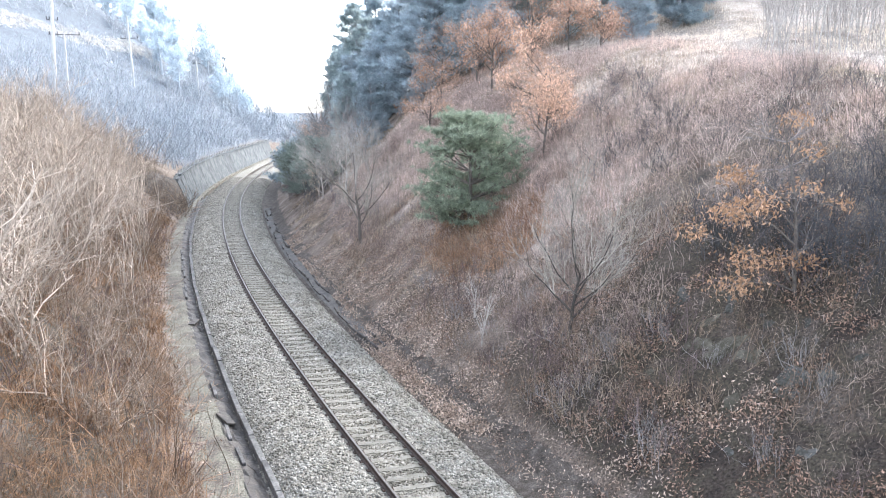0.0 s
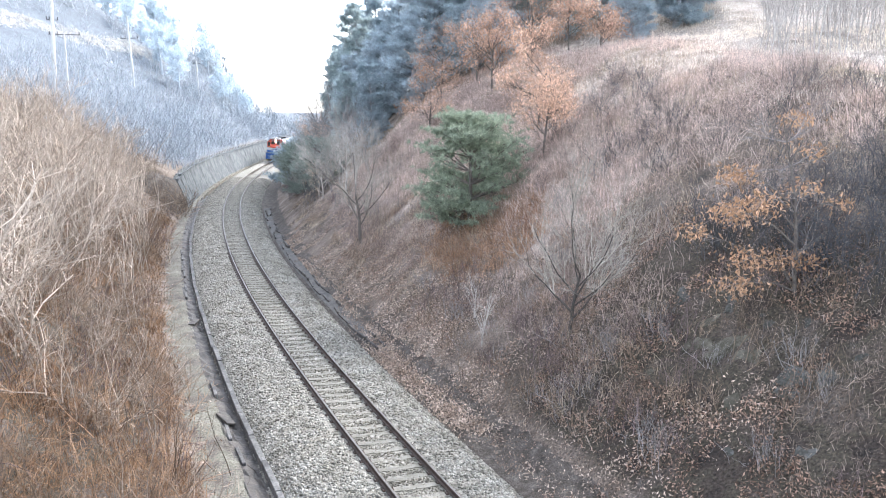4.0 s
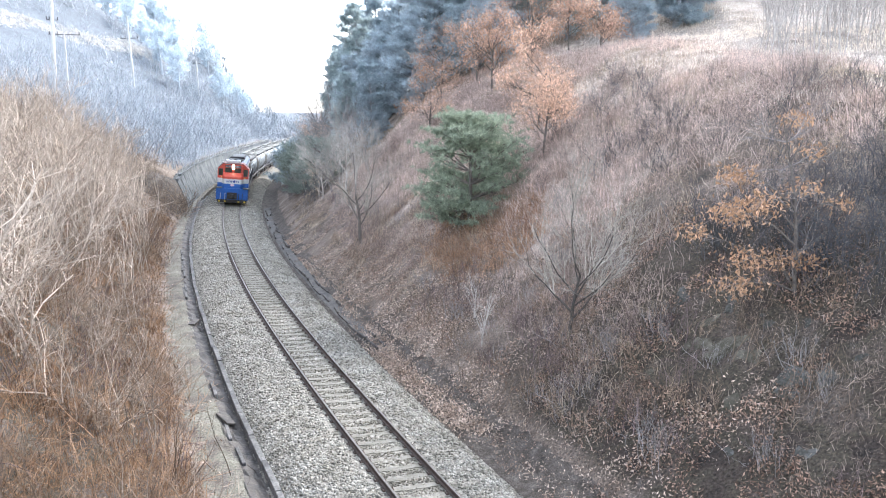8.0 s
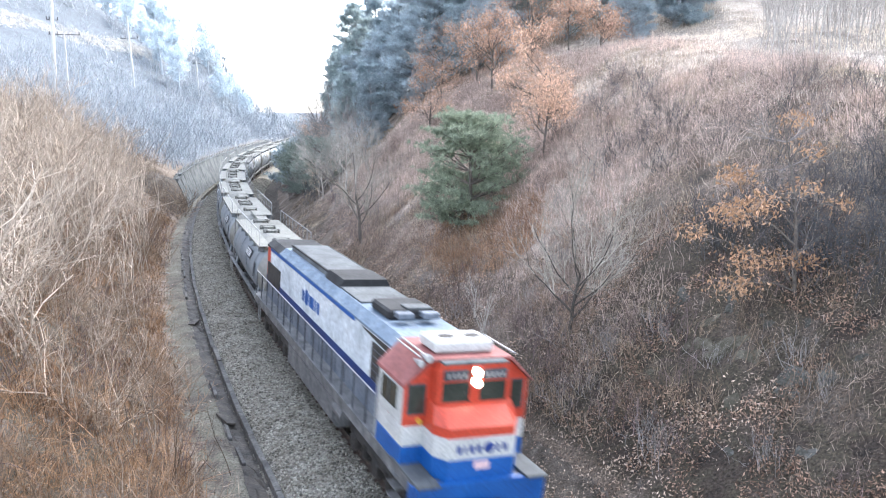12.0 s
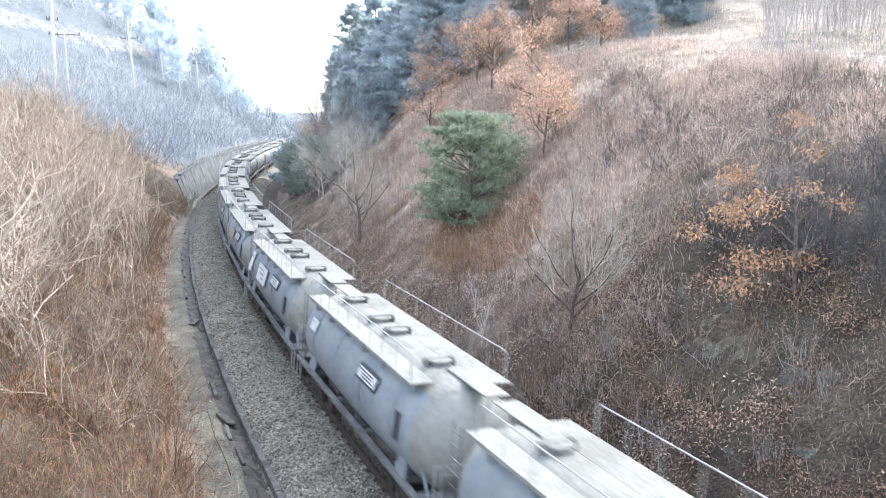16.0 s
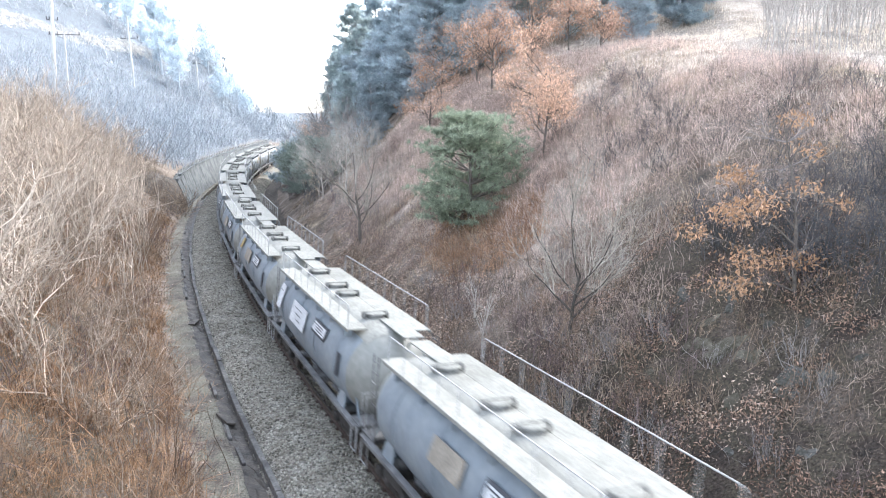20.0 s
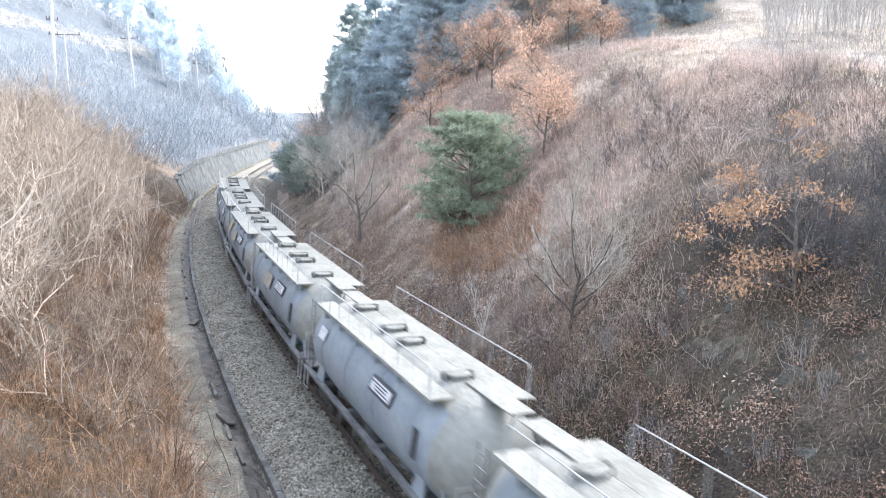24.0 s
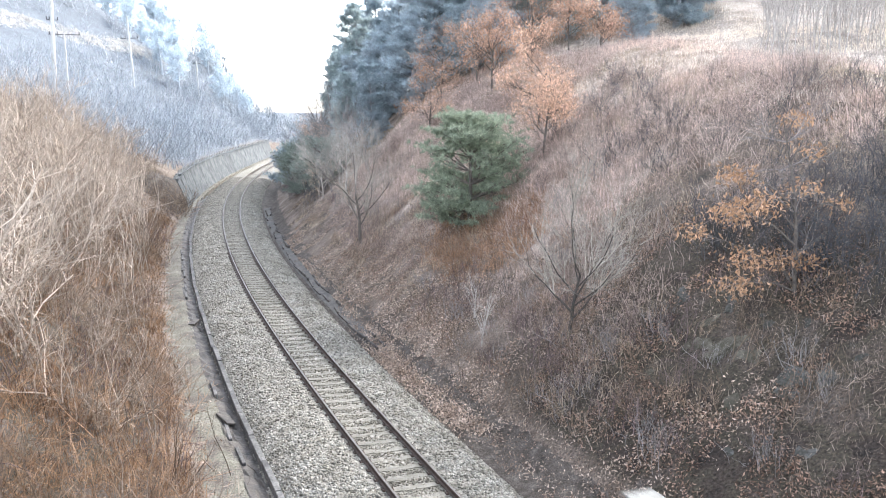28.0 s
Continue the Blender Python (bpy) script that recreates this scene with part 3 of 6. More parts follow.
    mark.tube([(-0.16, 9.634, 2.20), (-0.16, 9.642, 2.20)], 0.115, 14)
    for a, b, h in ((-0.52, 0.10, 0.16), (-0.36, 0.07, 0.16), (0.06, 0.10, 0.16), (0.22, 0.10, 0.16), (0.37, 0.05, 0.16), (0.50, 0.10, 0.16)):
        mark.box((a, 9.636, 2.19), (b, 0.012, h), 0.0)
    part("emblem", mark, M_LETTER, nose_ob, "dark blue emblem on the white band")
    part("number_plate", Geo().box((0, 9.675, 1.86), (0.34, 0.03, 0.17), 0.008), M_PINK, nose_ob, "small pale pink plate")
    # cab: stacked colour bands, gabled roof
    cab = part("cab", Geo().box((0, 7.86, 1.76), (2 * W, 1.68, 0.44), 0.02), M_BLUE, loco, "driver's cab, blue below, white and red above")
    part("white_band", Geo().box((0, 7.86, 2.20), (2 * W, 1.68, 0.44), 0.02), M_WHITE, cab)
    g = Geo().prism([(-W, 2.42), (W, 2.42), (W, 3.30), (0.92, 3.78), (-0.92, 3.78), (-W, 3.30)], 7.02, 8.70)
    part("red_upper", g, M_RED, cab)
    roof = Geo().prism([(-W - 0.07, 3.27), (-W - 0.05, 3.33), (-0.93, 3.85), (0.93, 3.85), (W + 0.05, 3.33), (W + 0.07, 3.27), (0.9, 3.785), (-0.9, 3.785)], 6.98, 8.82)
    part("cab_roof", roof, material("sun_faded_red_roof_paint", [(0.3, (0.19, 0.058, 0.052)), (0.6, (0.27, 0.10, 0.092))], 1.2, 0.6, 0.08, fine=9.42), cab, "faded red cab roof")
    bay = Geo().prism([(-0.84, 2.98), (0.84, 2.98), (0.84, 3.62), (0.74, 3.78), (-0.74, 3.78), (-0.84, 3.62)], 8.69, 9.04)
    part("front_bay", bay, M_RED, cab, "red projecting cab front")
    part("bay_roof", Geo().box((0, 8.93, 3.80), (1.46, 0.28, 0.05), 0.01), M_ROOFGREY, cab)
    for c in (-0.44, 0.44):
        nb = part("number_board", Geo().box((c, 9.06, 3.56), (0.56, 0.07, 0.22), 0.02), M_DARKFRAME, cab, "dark number board beside the headlamp")
        for k in range(4):
            part("number_bar", Geo().box((c - 0.18 + k * 0.12, 9.10, 3.56), (0.045, 0.012, 0.10), 0.0), M_RAILING, nb)
    lamp_box = part("headlamp", Geo().box((0, 9.07, 3.52), (0.26, 0.12, 0.48), 0.03), M_RED, cab, "twin stacked headlamp, lit")
    for z in (3.41, 3.63):
        part("lamp_glass", Geo().tube([(0, 9.12, z), (0, 9.16, z)], [0.10, 0.085], 14), M_LAMP, lamp_box, smooth=True)
    for sx in (-1, 1):
        fr = Geo()
        wn_ = part("front_window", Geo().box((sx * 0.42, 9.035, 3.20), (0.62, 0.03, 0.44), 0.02), M_WINDOW, cab, "dark front windscreen")
        for q in ((0, 0.23, 0.68, 0.035), (0, -0.23, 0.68, 0.035)):
            fr.box((sx * 0.42, 9.05, 3.20 + q[1]), (q[2], 0.03, q[3]), 0.008)
        for q in (-0.325, 0.325):
            fr.box((sx * 0.42 + q, 9.05, 3.20), (0.035, 0.03, 0.46), 0.008)
        part("window_frame", fr, M_RED, wn_)
        wq = part("corner_window", Geo().box((sx * 1.14, 8.705, 2.98), (0.34, 0.03, 0.60), 0.05), M_WINDOW, cab, "narrow rounded corner window")
        part("window_seal", Geo().box((sx * 1.14, 8.698, 2.98), (0.40, 0.03, 0.66), 0.06), M_DARKFRAME, wq)
        side = part("side_window", Geo().box((sx * (W + 0.022), 7.82, 2.92), (0.03, 1.0, 0.52), 0.02), M_WINDOW, cab, "dark cab side window")
        part("window_bar", Geo().box((sx * (W + 0.034), 7.82, 2.92), (0.025, 0.05, 0.52), 0.005), M_DARKFRAME, side)
        part("cab_door", Geo().box((sx * (W + 0.002), 7.86, 2.84), (0.03, 1.60, 0.82), 0.01), M_WHITE, cab, "pale grey cab side door")
        part("cab_grab_rail", Geo().tube([(sx * (W + 0.06), 7.12, 1.7), (sx * (W + 0.06), 7.12, 3.0)], 0.018, 6), M_RAILING, cab)
        part("marker_lamp", Geo().tube([(sx * 1.06, 8.70, 2.52), (sx * 1.06, 8.76, 2.52)], 0.06, 10), M_YELLOW, cab)
        part("nose_step", Geo().box((sx * 1.2, 9.07, 1.58), (0.48, 1.7, 0.06), 0.01), M_ROOFGREY, loco)
    part("wiper", Geo().tube([(0.1, 9.07, 2.98), (0.22, 9.08, 3.2)], 0.012, 4), M_DARK, cab)
    ac = part("air_conditioner", Geo().box((0.05, 8.0, 3.99), (1.36, 0.95, 0.26), 0.05), M_WHITE, loco, "white roof air conditioner")
    for sx in (-0.36, 0.36):
        part("fan_grille", Geo().tube([(sx * 0.85, 8.0, 4.118), (sx * 0.85, 8.0, 4.128)], 0.19, 16), M_DARK, ac)
    part("horn", Geo().tube([(0.98, 8.4, 3.85), (0.98, 8.85, 3.88)], [0.03, 0.09], 8).tube([(1.12, 8.4, 3.74), (1.12, 8.8, 3.76)], [0.03, 0.08], 8), M_RAILING, loco)
    for sx in (-1, 1):
        for o in (0.0, 0.1):
            part("roof_grab_rail", Geo().tube([(sx * (1.0 + o), 7.1, 3.90 - o * 0.45), (sx * (1.0 + o), 8.65, 3.90 - o * 0.45)], 0.02, 5), M_RAILING, loco)
    # long hood
    H = 1.02
    hood = part("long_hood", Geo().prism([(-H, 2.36), (H, 2.36), (H, 3.50), (-H, 3.50)], -8.55, 7.02), M_HOOD, loco, "pale grey engine hood with a blue roof edge")
    part("door_panel", Geo().prism([(-H - 0.004, 1.54), (H + 0.004, 1.54), (H + 0.004, 2.08), (-H - 0.004, 2.08)], -9.2, 7.02), M_SKIRT, hood, "dull grey access doors")
    part("navy_stripe", Geo().prism([(-H - 0.01, 2.08), (H + 0.01, 2.08), (H + 0.01, 2.36), (-H - 0.01, 2.36)], -9.2, 7.02), M_NAVY, hood)
    part("roof_edge", Geo().prism([(-H - 0.02, 3.50), (H + 0.02, 3.50), (H + 0.02, 3.56), (0.80, 3.78), (-0.80, 3.78), (-H - 0.02, 3.56)], -6.75, 7.02), M_SKYBLUE, hood, "faded light blue roof edge")
    part("rear_roof", Geo().prism([(-H - 0.02, 3.50), (H + 0.02, 3.50), (H + 0.02, 3.56), (0.80, 3.76), (-0.80, 3.76), (-H - 0.02, 3.56)], -9.25, -6.75), M_SOOT, hood, "sooty black rear roof")
    part("blue_trim", Geo().prism([(-H - 0.03, 3.42), (H + 0.03, 3.42), (H + 0.03, 3.53), (-H - 0.03, 3.53)], -8.5, 3.5), M_BLUE, hood)
    part("rear_hood", Geo().prism([(-H, 2.36), (H, 2.36), (H, 3.50), (-H, 3.50)], -9.2, -8.55), M_RED, hood, "red rear hood end")
    for sx in (-1, 1):
        part("radiator_grille", Geo().box((sx * (H + 0.005), -7.75, 2.56), (0.05, 2.5, 0.75), 0.01), M_DARK, hood, "black louvred radiator grille")
        part("front_grille", Geo().box((sx * (H + 0.005), 6.0, 2.84), (0.04, 1.7, 0.92), 0.01), M_DARK, hood, "black louvred intake grille")
        lou = Geo()
        slab(lou, [(sx * (H + 0.012), 4.2, 3.46), (sx * (H + 0.012), 6.9, 3.46), (sx * (H + 0.012), 6.9, 3.28), (sx * (H + 0.012), 4.4, 3.42)], 0.02)
        part("louvre", lou, M_DARK, hood)
        for k in range(5):
            part("grille_slat", Geo().box((sx * (H + 0.03), 6.0, 2.46 + 0.17 * k), (0.02, 1.46, 0.03), 0.004), M_DARKFRAME, hood)
        for k in range(11):
            part("door_joint", Geo().box((sx * (H + 0.012), -6.0 + k * 0.98, 1.87), (0.02, 0.03, 0.6), 0.004), M_DARKFRAME, hood)
        # plain roundel and bars stand for the wordmark on the hood
        mark = Geo()
        mark.tube([(sx * (H + 0.004), -2.1, 2.86), (sx * (H + 0.012), -2.1, 2.86)], 0.26, 16)
        for k, b in enumerate((0.26, 0.30, 0.30, 0.12, 0.26)):
            mark.box((sx * (H + 0.006), -2.62 if k == 0 else -1.95 + 0.36 * k, 2.85), (0.014, b, 0.36), 0.0)
        part("emblem", mark, M_BLUE, hood, "blue emblem on the hood side")
    hatch = part("roof_hatch", Geo().prism([(-0.70, 3.76), (0.70, 3.76), (0.62, 3.96), (-0.62, 3.96)], -6.3, -0.9), M_ROOFGREY, hood, "raised grey roof hatch")
    part("hatch_rib", Geo().box((0.66, -3.6, 3.93), (0.05, 5.6, 0.06), 0.01).box((-0.66, -3.6, 3.93), (0.05, 5.6, 0.06), 0.01), M_SOOT, hatch)
    part("exhaust_hatch", Geo().prism([(-0.80, 3.76), (0.80, 3.76), (0.66, 4.02), (-0.66, 4.02)], -0.8, 0.9), M_SOOT, hood, "sooty exhaust hatch")
    part("roof_panel", Geo().box((0, 2.0, 3.80), (1.5, 2.1, 0.05), 0.01), M_ROOFGREY, hood, "dusty grey roof panel")
    for q in (-0.32, 0.34):
        part("roof_box", Geo().box((q, 5.4, 3.98), (0.42, 0.34, 0.14), 0.02), M_SKIRT, hood)
    part("fan_housing", Geo().box((0, 4.3, 3.90), (1.25, 1.5, 0.26), 0.06), M_SOOT, hood, "black fan housing")
    part("fan_cap", Geo().box((-0.2, 4.75, 4.05), (0.7, 0.5, 0.05), 0.02), M_ROOFGREY, hood)
    # tank and running gear
    tank = Geo().prism([(-1.32, 0.5), (-1.15, 0.30), (1.15, 0.30), (1.32, 0.5), (1.32, 1.1), (-1.32, 1.1)], -3.1, 2.9)
    part("fuel_tank", tank, M_STEEL, loco, "dusty grey fuel tank")
    for sx in (-1, 1):
        part("air_tank", Geo().tube([(sx * 1.25, 3.1, 1.0), (sx * 1.25, 4.0, 1.0)], 0.17, 10), M_STEEL, loco)
    for yb in (-6.35, 6.35):
        bog = Geo()
        for sx in (-1, 1):
            bog.box((sx * 1.05, yb, 0.72), (0.16, 4.6, 0.24), 0.05)
            for a in (-1.85, 0, 1.85):
                bog.box((sx * 1.08, yb + a, 0.52), (0.22, 0.42, 0.40), 0.05)
            for a in (-0.92, 0.92):
                bog.tube([(sx * 1.08, yb + a, 0.42), (sx * 1.08, yb + a, 0.78)], 0.12, 10)
        bog.box((0, yb, 0.8), (2.0, 0.7, 0.3), 0.05)
        bogie = part("bogie", bog, M_DARK, loco, "greasy black three-axle bogie")
        for a in (-1.85, 0, 1.85):
            w = part("wheelset", WHEEL_BIG, None, bogie, "worn steel wheelset")
            w.location = (0, yb + a, 0.508)
            SPIN.append((w, (0, yb + a, 0.508), 0.508))
    # handrails
    for sx in (-1, 1):
        x = sx * 1.36
        part("handrail", Geo().tube([(x, -9.5, 2.46), (x, 6.6, 2.46)], 0.02, 6), M_RAILING, loco, "pale handrail")
        for k in range(15):
            part("stanchion", Geo().tube([(x, -9.4 + k * 1.1, 1.5), (x, -9.4 + k * 1.1, 2.46)], 0.022, 5), M_DARKFRAME, loco)
        st_ = Geo()
        for k in range(4):
            st_.box((sx * 1.32, 8.3, 0.45 + 0.27 * k), (0.22, 0.5, 0.04), 0.01)
        part("cab_steps", st_, M_STEEL, loco)
    # widens and heightens the body to fit the camera's view
    for ob in loco.children_recursive:
        if ob.type == "MESH" and ob.data != WHEEL_BIG:
            ob.data.transform(Matrix.Diagonal((1.065, 1.0, 1.065, 1.0)))
    return loco


def build_wagon():
    wagon = thing("cement_wagon", "pale grey cement tank wagon with a dusty white roof deck", "wagon", "cement wagons of the train")
    R, ZA = 1.29, 2.16
    n = 28
    prof = [(-4.5 - 1.25 * math.cos(q), R * math.sin(q)) for q in np.linspace(0.02, math.pi / 2, 9)]
    prof = prof + [(y, R) for y in (-3.0, -1.5, 0.0, 1.5, 3.0)] + [(-y, r) for y, r in prof[::-1]]
    g = Geo()
    vs, fs = [], []
    for y, r in prof:
        sag = 0.22 * max(0.0, 1 - (y / 4.4) ** 2)
        for k in range(n):
            a = 2 * math.pi * k / n
            z = math.sin(a) * r
            vs.append((math.cos(a) * r, y, ZA + (z * 1.0 if z > 0 else z - sag * (-z / R))))
    for i in range(len(prof) - 1):
        for k in range(n):
            fs.append((i * n + k, i * n + (k + 1) % n, (i + 1) * n + (k + 1) % n, (i + 1) * n + k))
    m8 = 7 * n
    g.add(vs, fs[m8:len(fs) - m8])
    tank = part("tank", g, M_TANK, wagon, "dusty blue-grey tank barrel", smooth=True)
    for ends in (fs[:m8], fs[len(fs) - m8:]):
        part("tank_end", Geo().add(vs, ends), M_TANKEND, wagon, "domed tank end, beige with cement dust", smooth=True)
    for y in (-3.6, -1.2, 1.2, 3.6):
        ring = Geo()
        ring.tube([(math.cos(a) * (R + 0.012), y, ZA + math.sin(a) * (R + 0.004)) for a in np.linspace(-0.5, math.pi + 0.5, 20)], 0.012, 5)
        part("weld_band", ring, M_TANK, tank)
    for y in (-2.6, 0.0, 2.6):
        cone = Geo().tube([(0, y, 1.12), (0, y, 0.55), (0, y, 0.36)], [1.02, 0.42, 0.26], 14)
        part("discharge_cone", cone, M_STEEL, tank)
    # roof deck
    for sx, y0, y1, xi, zi in ((1, -4.85, 4.45, 0.60, 3.39), (-1, -4.85, 4.85, 0.34, 3.395)):
        d = Geo()
        slab(d, [(sx * xi, y0, zi), (sx * 1.16, y0, 3.375), (sx * 1.16, y1, 3.375), (sx * xi, y1, zi)], 0.022 * sx)
        d.box((sx * 1.15, (y0 + y1) / 2, 3.35), (0.03, y1 - y0, 0.09), 0.008)
        deck = part("deck_plate", d, M_DECK, wagon, "white cement-caked roof plate")
        for k in range(6):
            part("deck_bracket", Geo().box((sx * 1.02, -4.0 + k * 1.6, 3.24), (0.24, 0.05, 0.30), 0.01), M_TANK, deck)
    cap, rows_ = Geo(), [q for q in prof if q[1] > 0.86 * R]
    cv = [(math.cos(2 * math.pi * k / n) * (q + 0.012), y, ZA + math.sin(2 * math.pi * k / n) * (q + 0.012)) for y, q in rows_ for k in range(4, 11)]
    cap.add(cv, [(i * 7 + k, i * 7 + k + 1, i * 7 + k + 8, i * 7 + k + 7) for i in range(len(rows_) - 1) for k in range(6)])
    part("dust_crust", cap, M_DECK, tank, "crust of pale cement dust along the tank's top", smooth=True)
    for sy in (-1, 1):
        w = Geo().box((-0.26, sy * 4.85, 3.49), (0.58, 2.1, 0.04), 0.01)
        gang = part("gangway", w, M_DECK, wagon, "narrow gangway plate over the tank end")
        part("gangway_stay", Geo().tube([(-0.26, sy * 5.7, 3.47), (-0.26, sy * 5.25, 2.75)], 0.025, 5), M_TANK, gang)
    for k, y in enumerate((-3.5, -1.0, 0.35, 3.3)):
        h = Geo().tube([(0, y, 3.42), (0, y, 3.53)], 0.27, 14)
        hatch = part("hatch", h, M_HATCH, wagon, "round cement-caked filling hatch, darkened for its lid's shadow")
        part("hatch_lid", Geo().tube([(0, y, 3.545), (0, y, 3.575), (0, y, 3.60)], [0.32, 0.31, 0.18], 14), M_DECK, hatch)
        part("hatch_bar", Geo().box((0, y, 3.605), (0.78, 0.06, 0.04), 0.012), M_DECK, hatch)
        for q in (-0.35, 0.35):
            part("hatch_clamp", Geo().box((q, y, 3.50), (0.10, 0.20, 0.16), 0.02), M_HATCH, hatch)
    for sx, y0, y1 in ((1, -4.5, 4.3), (-1, -3.9, 4.6)):
        x = sx * 1.12
        rail = part("roof_railing", Geo().tube([(x, y0, 3.38), (x, y0, 4.00), (x, y0 + 0.08, 4.06), (x, y1 - 0.08, 4.06), (x, y1, 4.00), (x, y1, 3.38)], 0.017, 5), M_RAILING, wagon, "thin pale roof railing")
        m = 9
        for k in range(1, m):
            part("railing_post", Geo().tube([(x, y0 + (y1 - y0) * k / m, 3.38), (x, y0 + (y1 - y0) * k / m, 4.05)], 0.011, 4), M_RAILING, rail)
    # boards and ladders on both flanks
    for sx in (-1, 1):
        def flank(y, z, w, h, off):
            a = math.asin(max(-1, min(1, (z - ZA) / R)))
            c = Vector((sx * math.cos(a) * (R + off), y, ZA + math.sin(a) * (R + off)))
            m = Matrix.Rotation(-sx * a, 3, "Y").to_4x4()
            return c, m
        c, m = flank(1.65, 2.66, 0, 0, 0.05)
        fr = part("small_board", Geo().box(c, (0.03, 1.50, 0.42), 0.008, m), M_DARKFRAME, wagon, "small framed data board")
        c2, _ = flank(1.65, 2.66, 0, 0, 0.068)
        bp = part("board_plate", Geo().box(c2, (0.02, 1.32, 0.27), 0.004, m), M_BOARD, fr)
        g = Geo()
        for k in range(3):
            c3, _ = flank(1.65, 2.66, 0, 0, 0.080)
            up = m.to_3x3() @ Vector((0, 0, 1))
            g.box(c3 + up * (0.075 - 0.075 * k) + Vector((0, 0.1 * (k - 1), 0)), (0.004, (1.05, 0.8, 0.92)[k], 0.034), 0.0, m)
        part("writing_bar", g, M_DARKFRAME, bp)
        c, m = flank(4.05, 2.30, 0, 0, 0.035)
        part("dark_panel", Geo().box(c, (0.03, 0.26, 0.66), 0.008, m), M_DARKFRAME, wagon)
        # end ladder
        for sy in (-1, 1):
            lad = Geo()
            yy = sy * 5.25
            for q in (-0.18, 0.18):
                lad.tube([(sx * 1.18, yy + q, 1.1), (sx * 1.14, yy + q, 3.38)], 0.018, 5)
            for k in range(8):
                lad.tube([(sx * 1.17, yy - 0.18, 1.25 + k * 0.28), (sx * 1.17, yy + 0.18, 1.25 + k * 0.28)], 0.012, 4)
            if sx * sy < 0:
                part("ladder", lad, M_STEEL, wagon)
    # underframe
    for sx in (-1, 1):
        part("side_sill", Geo().box((sx * 1.18, 0, 1.02), (0.10, 11.6, 0.22), 0.02).box((sx * 1.25, 0, 1.12), (0.14, 11.6, 0.03), 0.006), M_STEEL, wagon, "dusty steel side sill")
    part("centre_sill", Geo().box((0, 0, 0.98), (0.42, 11.6, 0.34), 0.03), M_DARK, wagon)
    for y in (-5.6, -4.1, -1.3, 1.3, 4.1, 5.6):
        part("cross_beam", Geo().box((0, y, 1.0), (2.3, 0.22, 0.22), 0.02), M_STEEL, wagon)
    for y in (-4.1, 4.1):
        for sx in (-1, 1):
            sad = Geo()
            slab(sad, [(sx * 1.15, y - 0.35, 1.12), (sx * 1.15, y + 0.35, 1.12), (sx * 1.02, y + 0.2, 1.75), (sx * 1.02, y - 0.2, 1.75)], 0.05)
            slab(sad, [(sx * 0.5, y - 0.04, 1.12), (sx * 1.15, y - 0.04, 1.12), (sx * 1.05, y - 0.04, 1.7), (sx * 0.6, y - 0.04, 1.3)], 0.08)
            part("saddle", sad, M_TANK, wagon)
    for sy in (-1, 1):
        pl = Geo().box((0, sy * 5.6, 1.17), (2.4, 0.75, 0.04), 0.008)
        plat = part("end_platform", pl, M_STEEL, wagon)
        for sx in (-1, 1):
            hr = Geo()
            hr.tube([(sx * 1.12, sy * 5.92, 1.18), (sx * 1.12, sy * 5.92, 2.05), (sx * 0.45, sy * 5.92, 2.05), (sx * 0.45, sy * 5.92, 1.18)], 0.02, 5)
            part("end_handrail", hr, M_RAILING, plat)
            hr = Geo()
            hr.tube([(sx * 1.22, sy * 5.86, 1.1), (sx * 1.24, sy * 5.86, 0.42), (sx * 1.24, sy * 5.4, 0.42), (sx * 1.22, sy * 5.4, 1.1)], 0.02, 5)
            part("corner_step", hr, M_RAILING, plat)
        part("coupler", Geo().box((0, sy * 5.9, 0.88), (0.22, 0.5, 0.26), 0.04), M_DARK, wagon)
    for sx in (-1, 1):
        part("discharge_pipe", Geo().tube([(sx * 0.72, -3.2, 0.50), (sx * 0.72, 3.2, 0.50)], 0.10, 8), M_STEEL, wagon, "dusty discharge pipe under the tank")
        part("brake_pipe", Geo().tube([(sx * 1.08, -5.5, 0.84), (sx * 1.08, -2.0, 0.78), (sx * 1.08, 2.0, 0.78), (sx * 1.08, 5.5, 0.84)], 0.028, 5), M_DARK, wagon)
        for y in (-1.95, -0.65, 0.65, 1.95):
            part("sill_bracket", Geo().box((sx * 1.10, y, 0.80), (0.06, 0.14, 0.26), 0.01), M_STEEL, wagon)
        stay = Geo()
        for y0, y1 in ((-5.5, -4.5), (5.5, 4.5)):
            stay.tube([(sx * 1.05, y0, 1.18), (sx * 0.95, y1, 2.1)], 0.035, 5)
        part("tank_stay", stay, M_TANK, wagon)
    part("air_reservoir", Geo().tube([(-0.62, -0.9, 0.70), (-0.62, 0.7, 0.70)], 0.22, 10), M_STEEL, wagon)
    part("brake_cylinder", Geo().tube([(0.75, -0.5, 0.72), (0.75, 0.4, 0.72)], 0.17, 10), M_STEEL, wagon)
    part("brake_wheel", Geo().tube([(math.cos(a) * 0.22 - 1.3, -4.75, 1.5 + math.sin(a) * 0.22) for a in np.linspace(0, 6.28, 13)], 0.018, 4), M_STEEL, wagon)
    for yb in (-4.1, 4.1):
        bog = Geo()
        for sx in (-1, 1):
            bog.box((sx * 1.0, yb, 0.58), (0.14, 1.1, 0.22), 0.04)
            for a in (-0.87, 0.87):
                bog.box((sx * 1.0, yb + a, 0.46), (0.2, 0.34, 0.26), 0.04)
                slab(bog, [(sx * 0.95, yb + a * 0.5, 0.5), (sx * 0.95, yb + a, 0.36), (sx * 0.95, yb + a, 0.58), (sx * 0.95, yb + a * 0.5, 0.74)], 0.1)
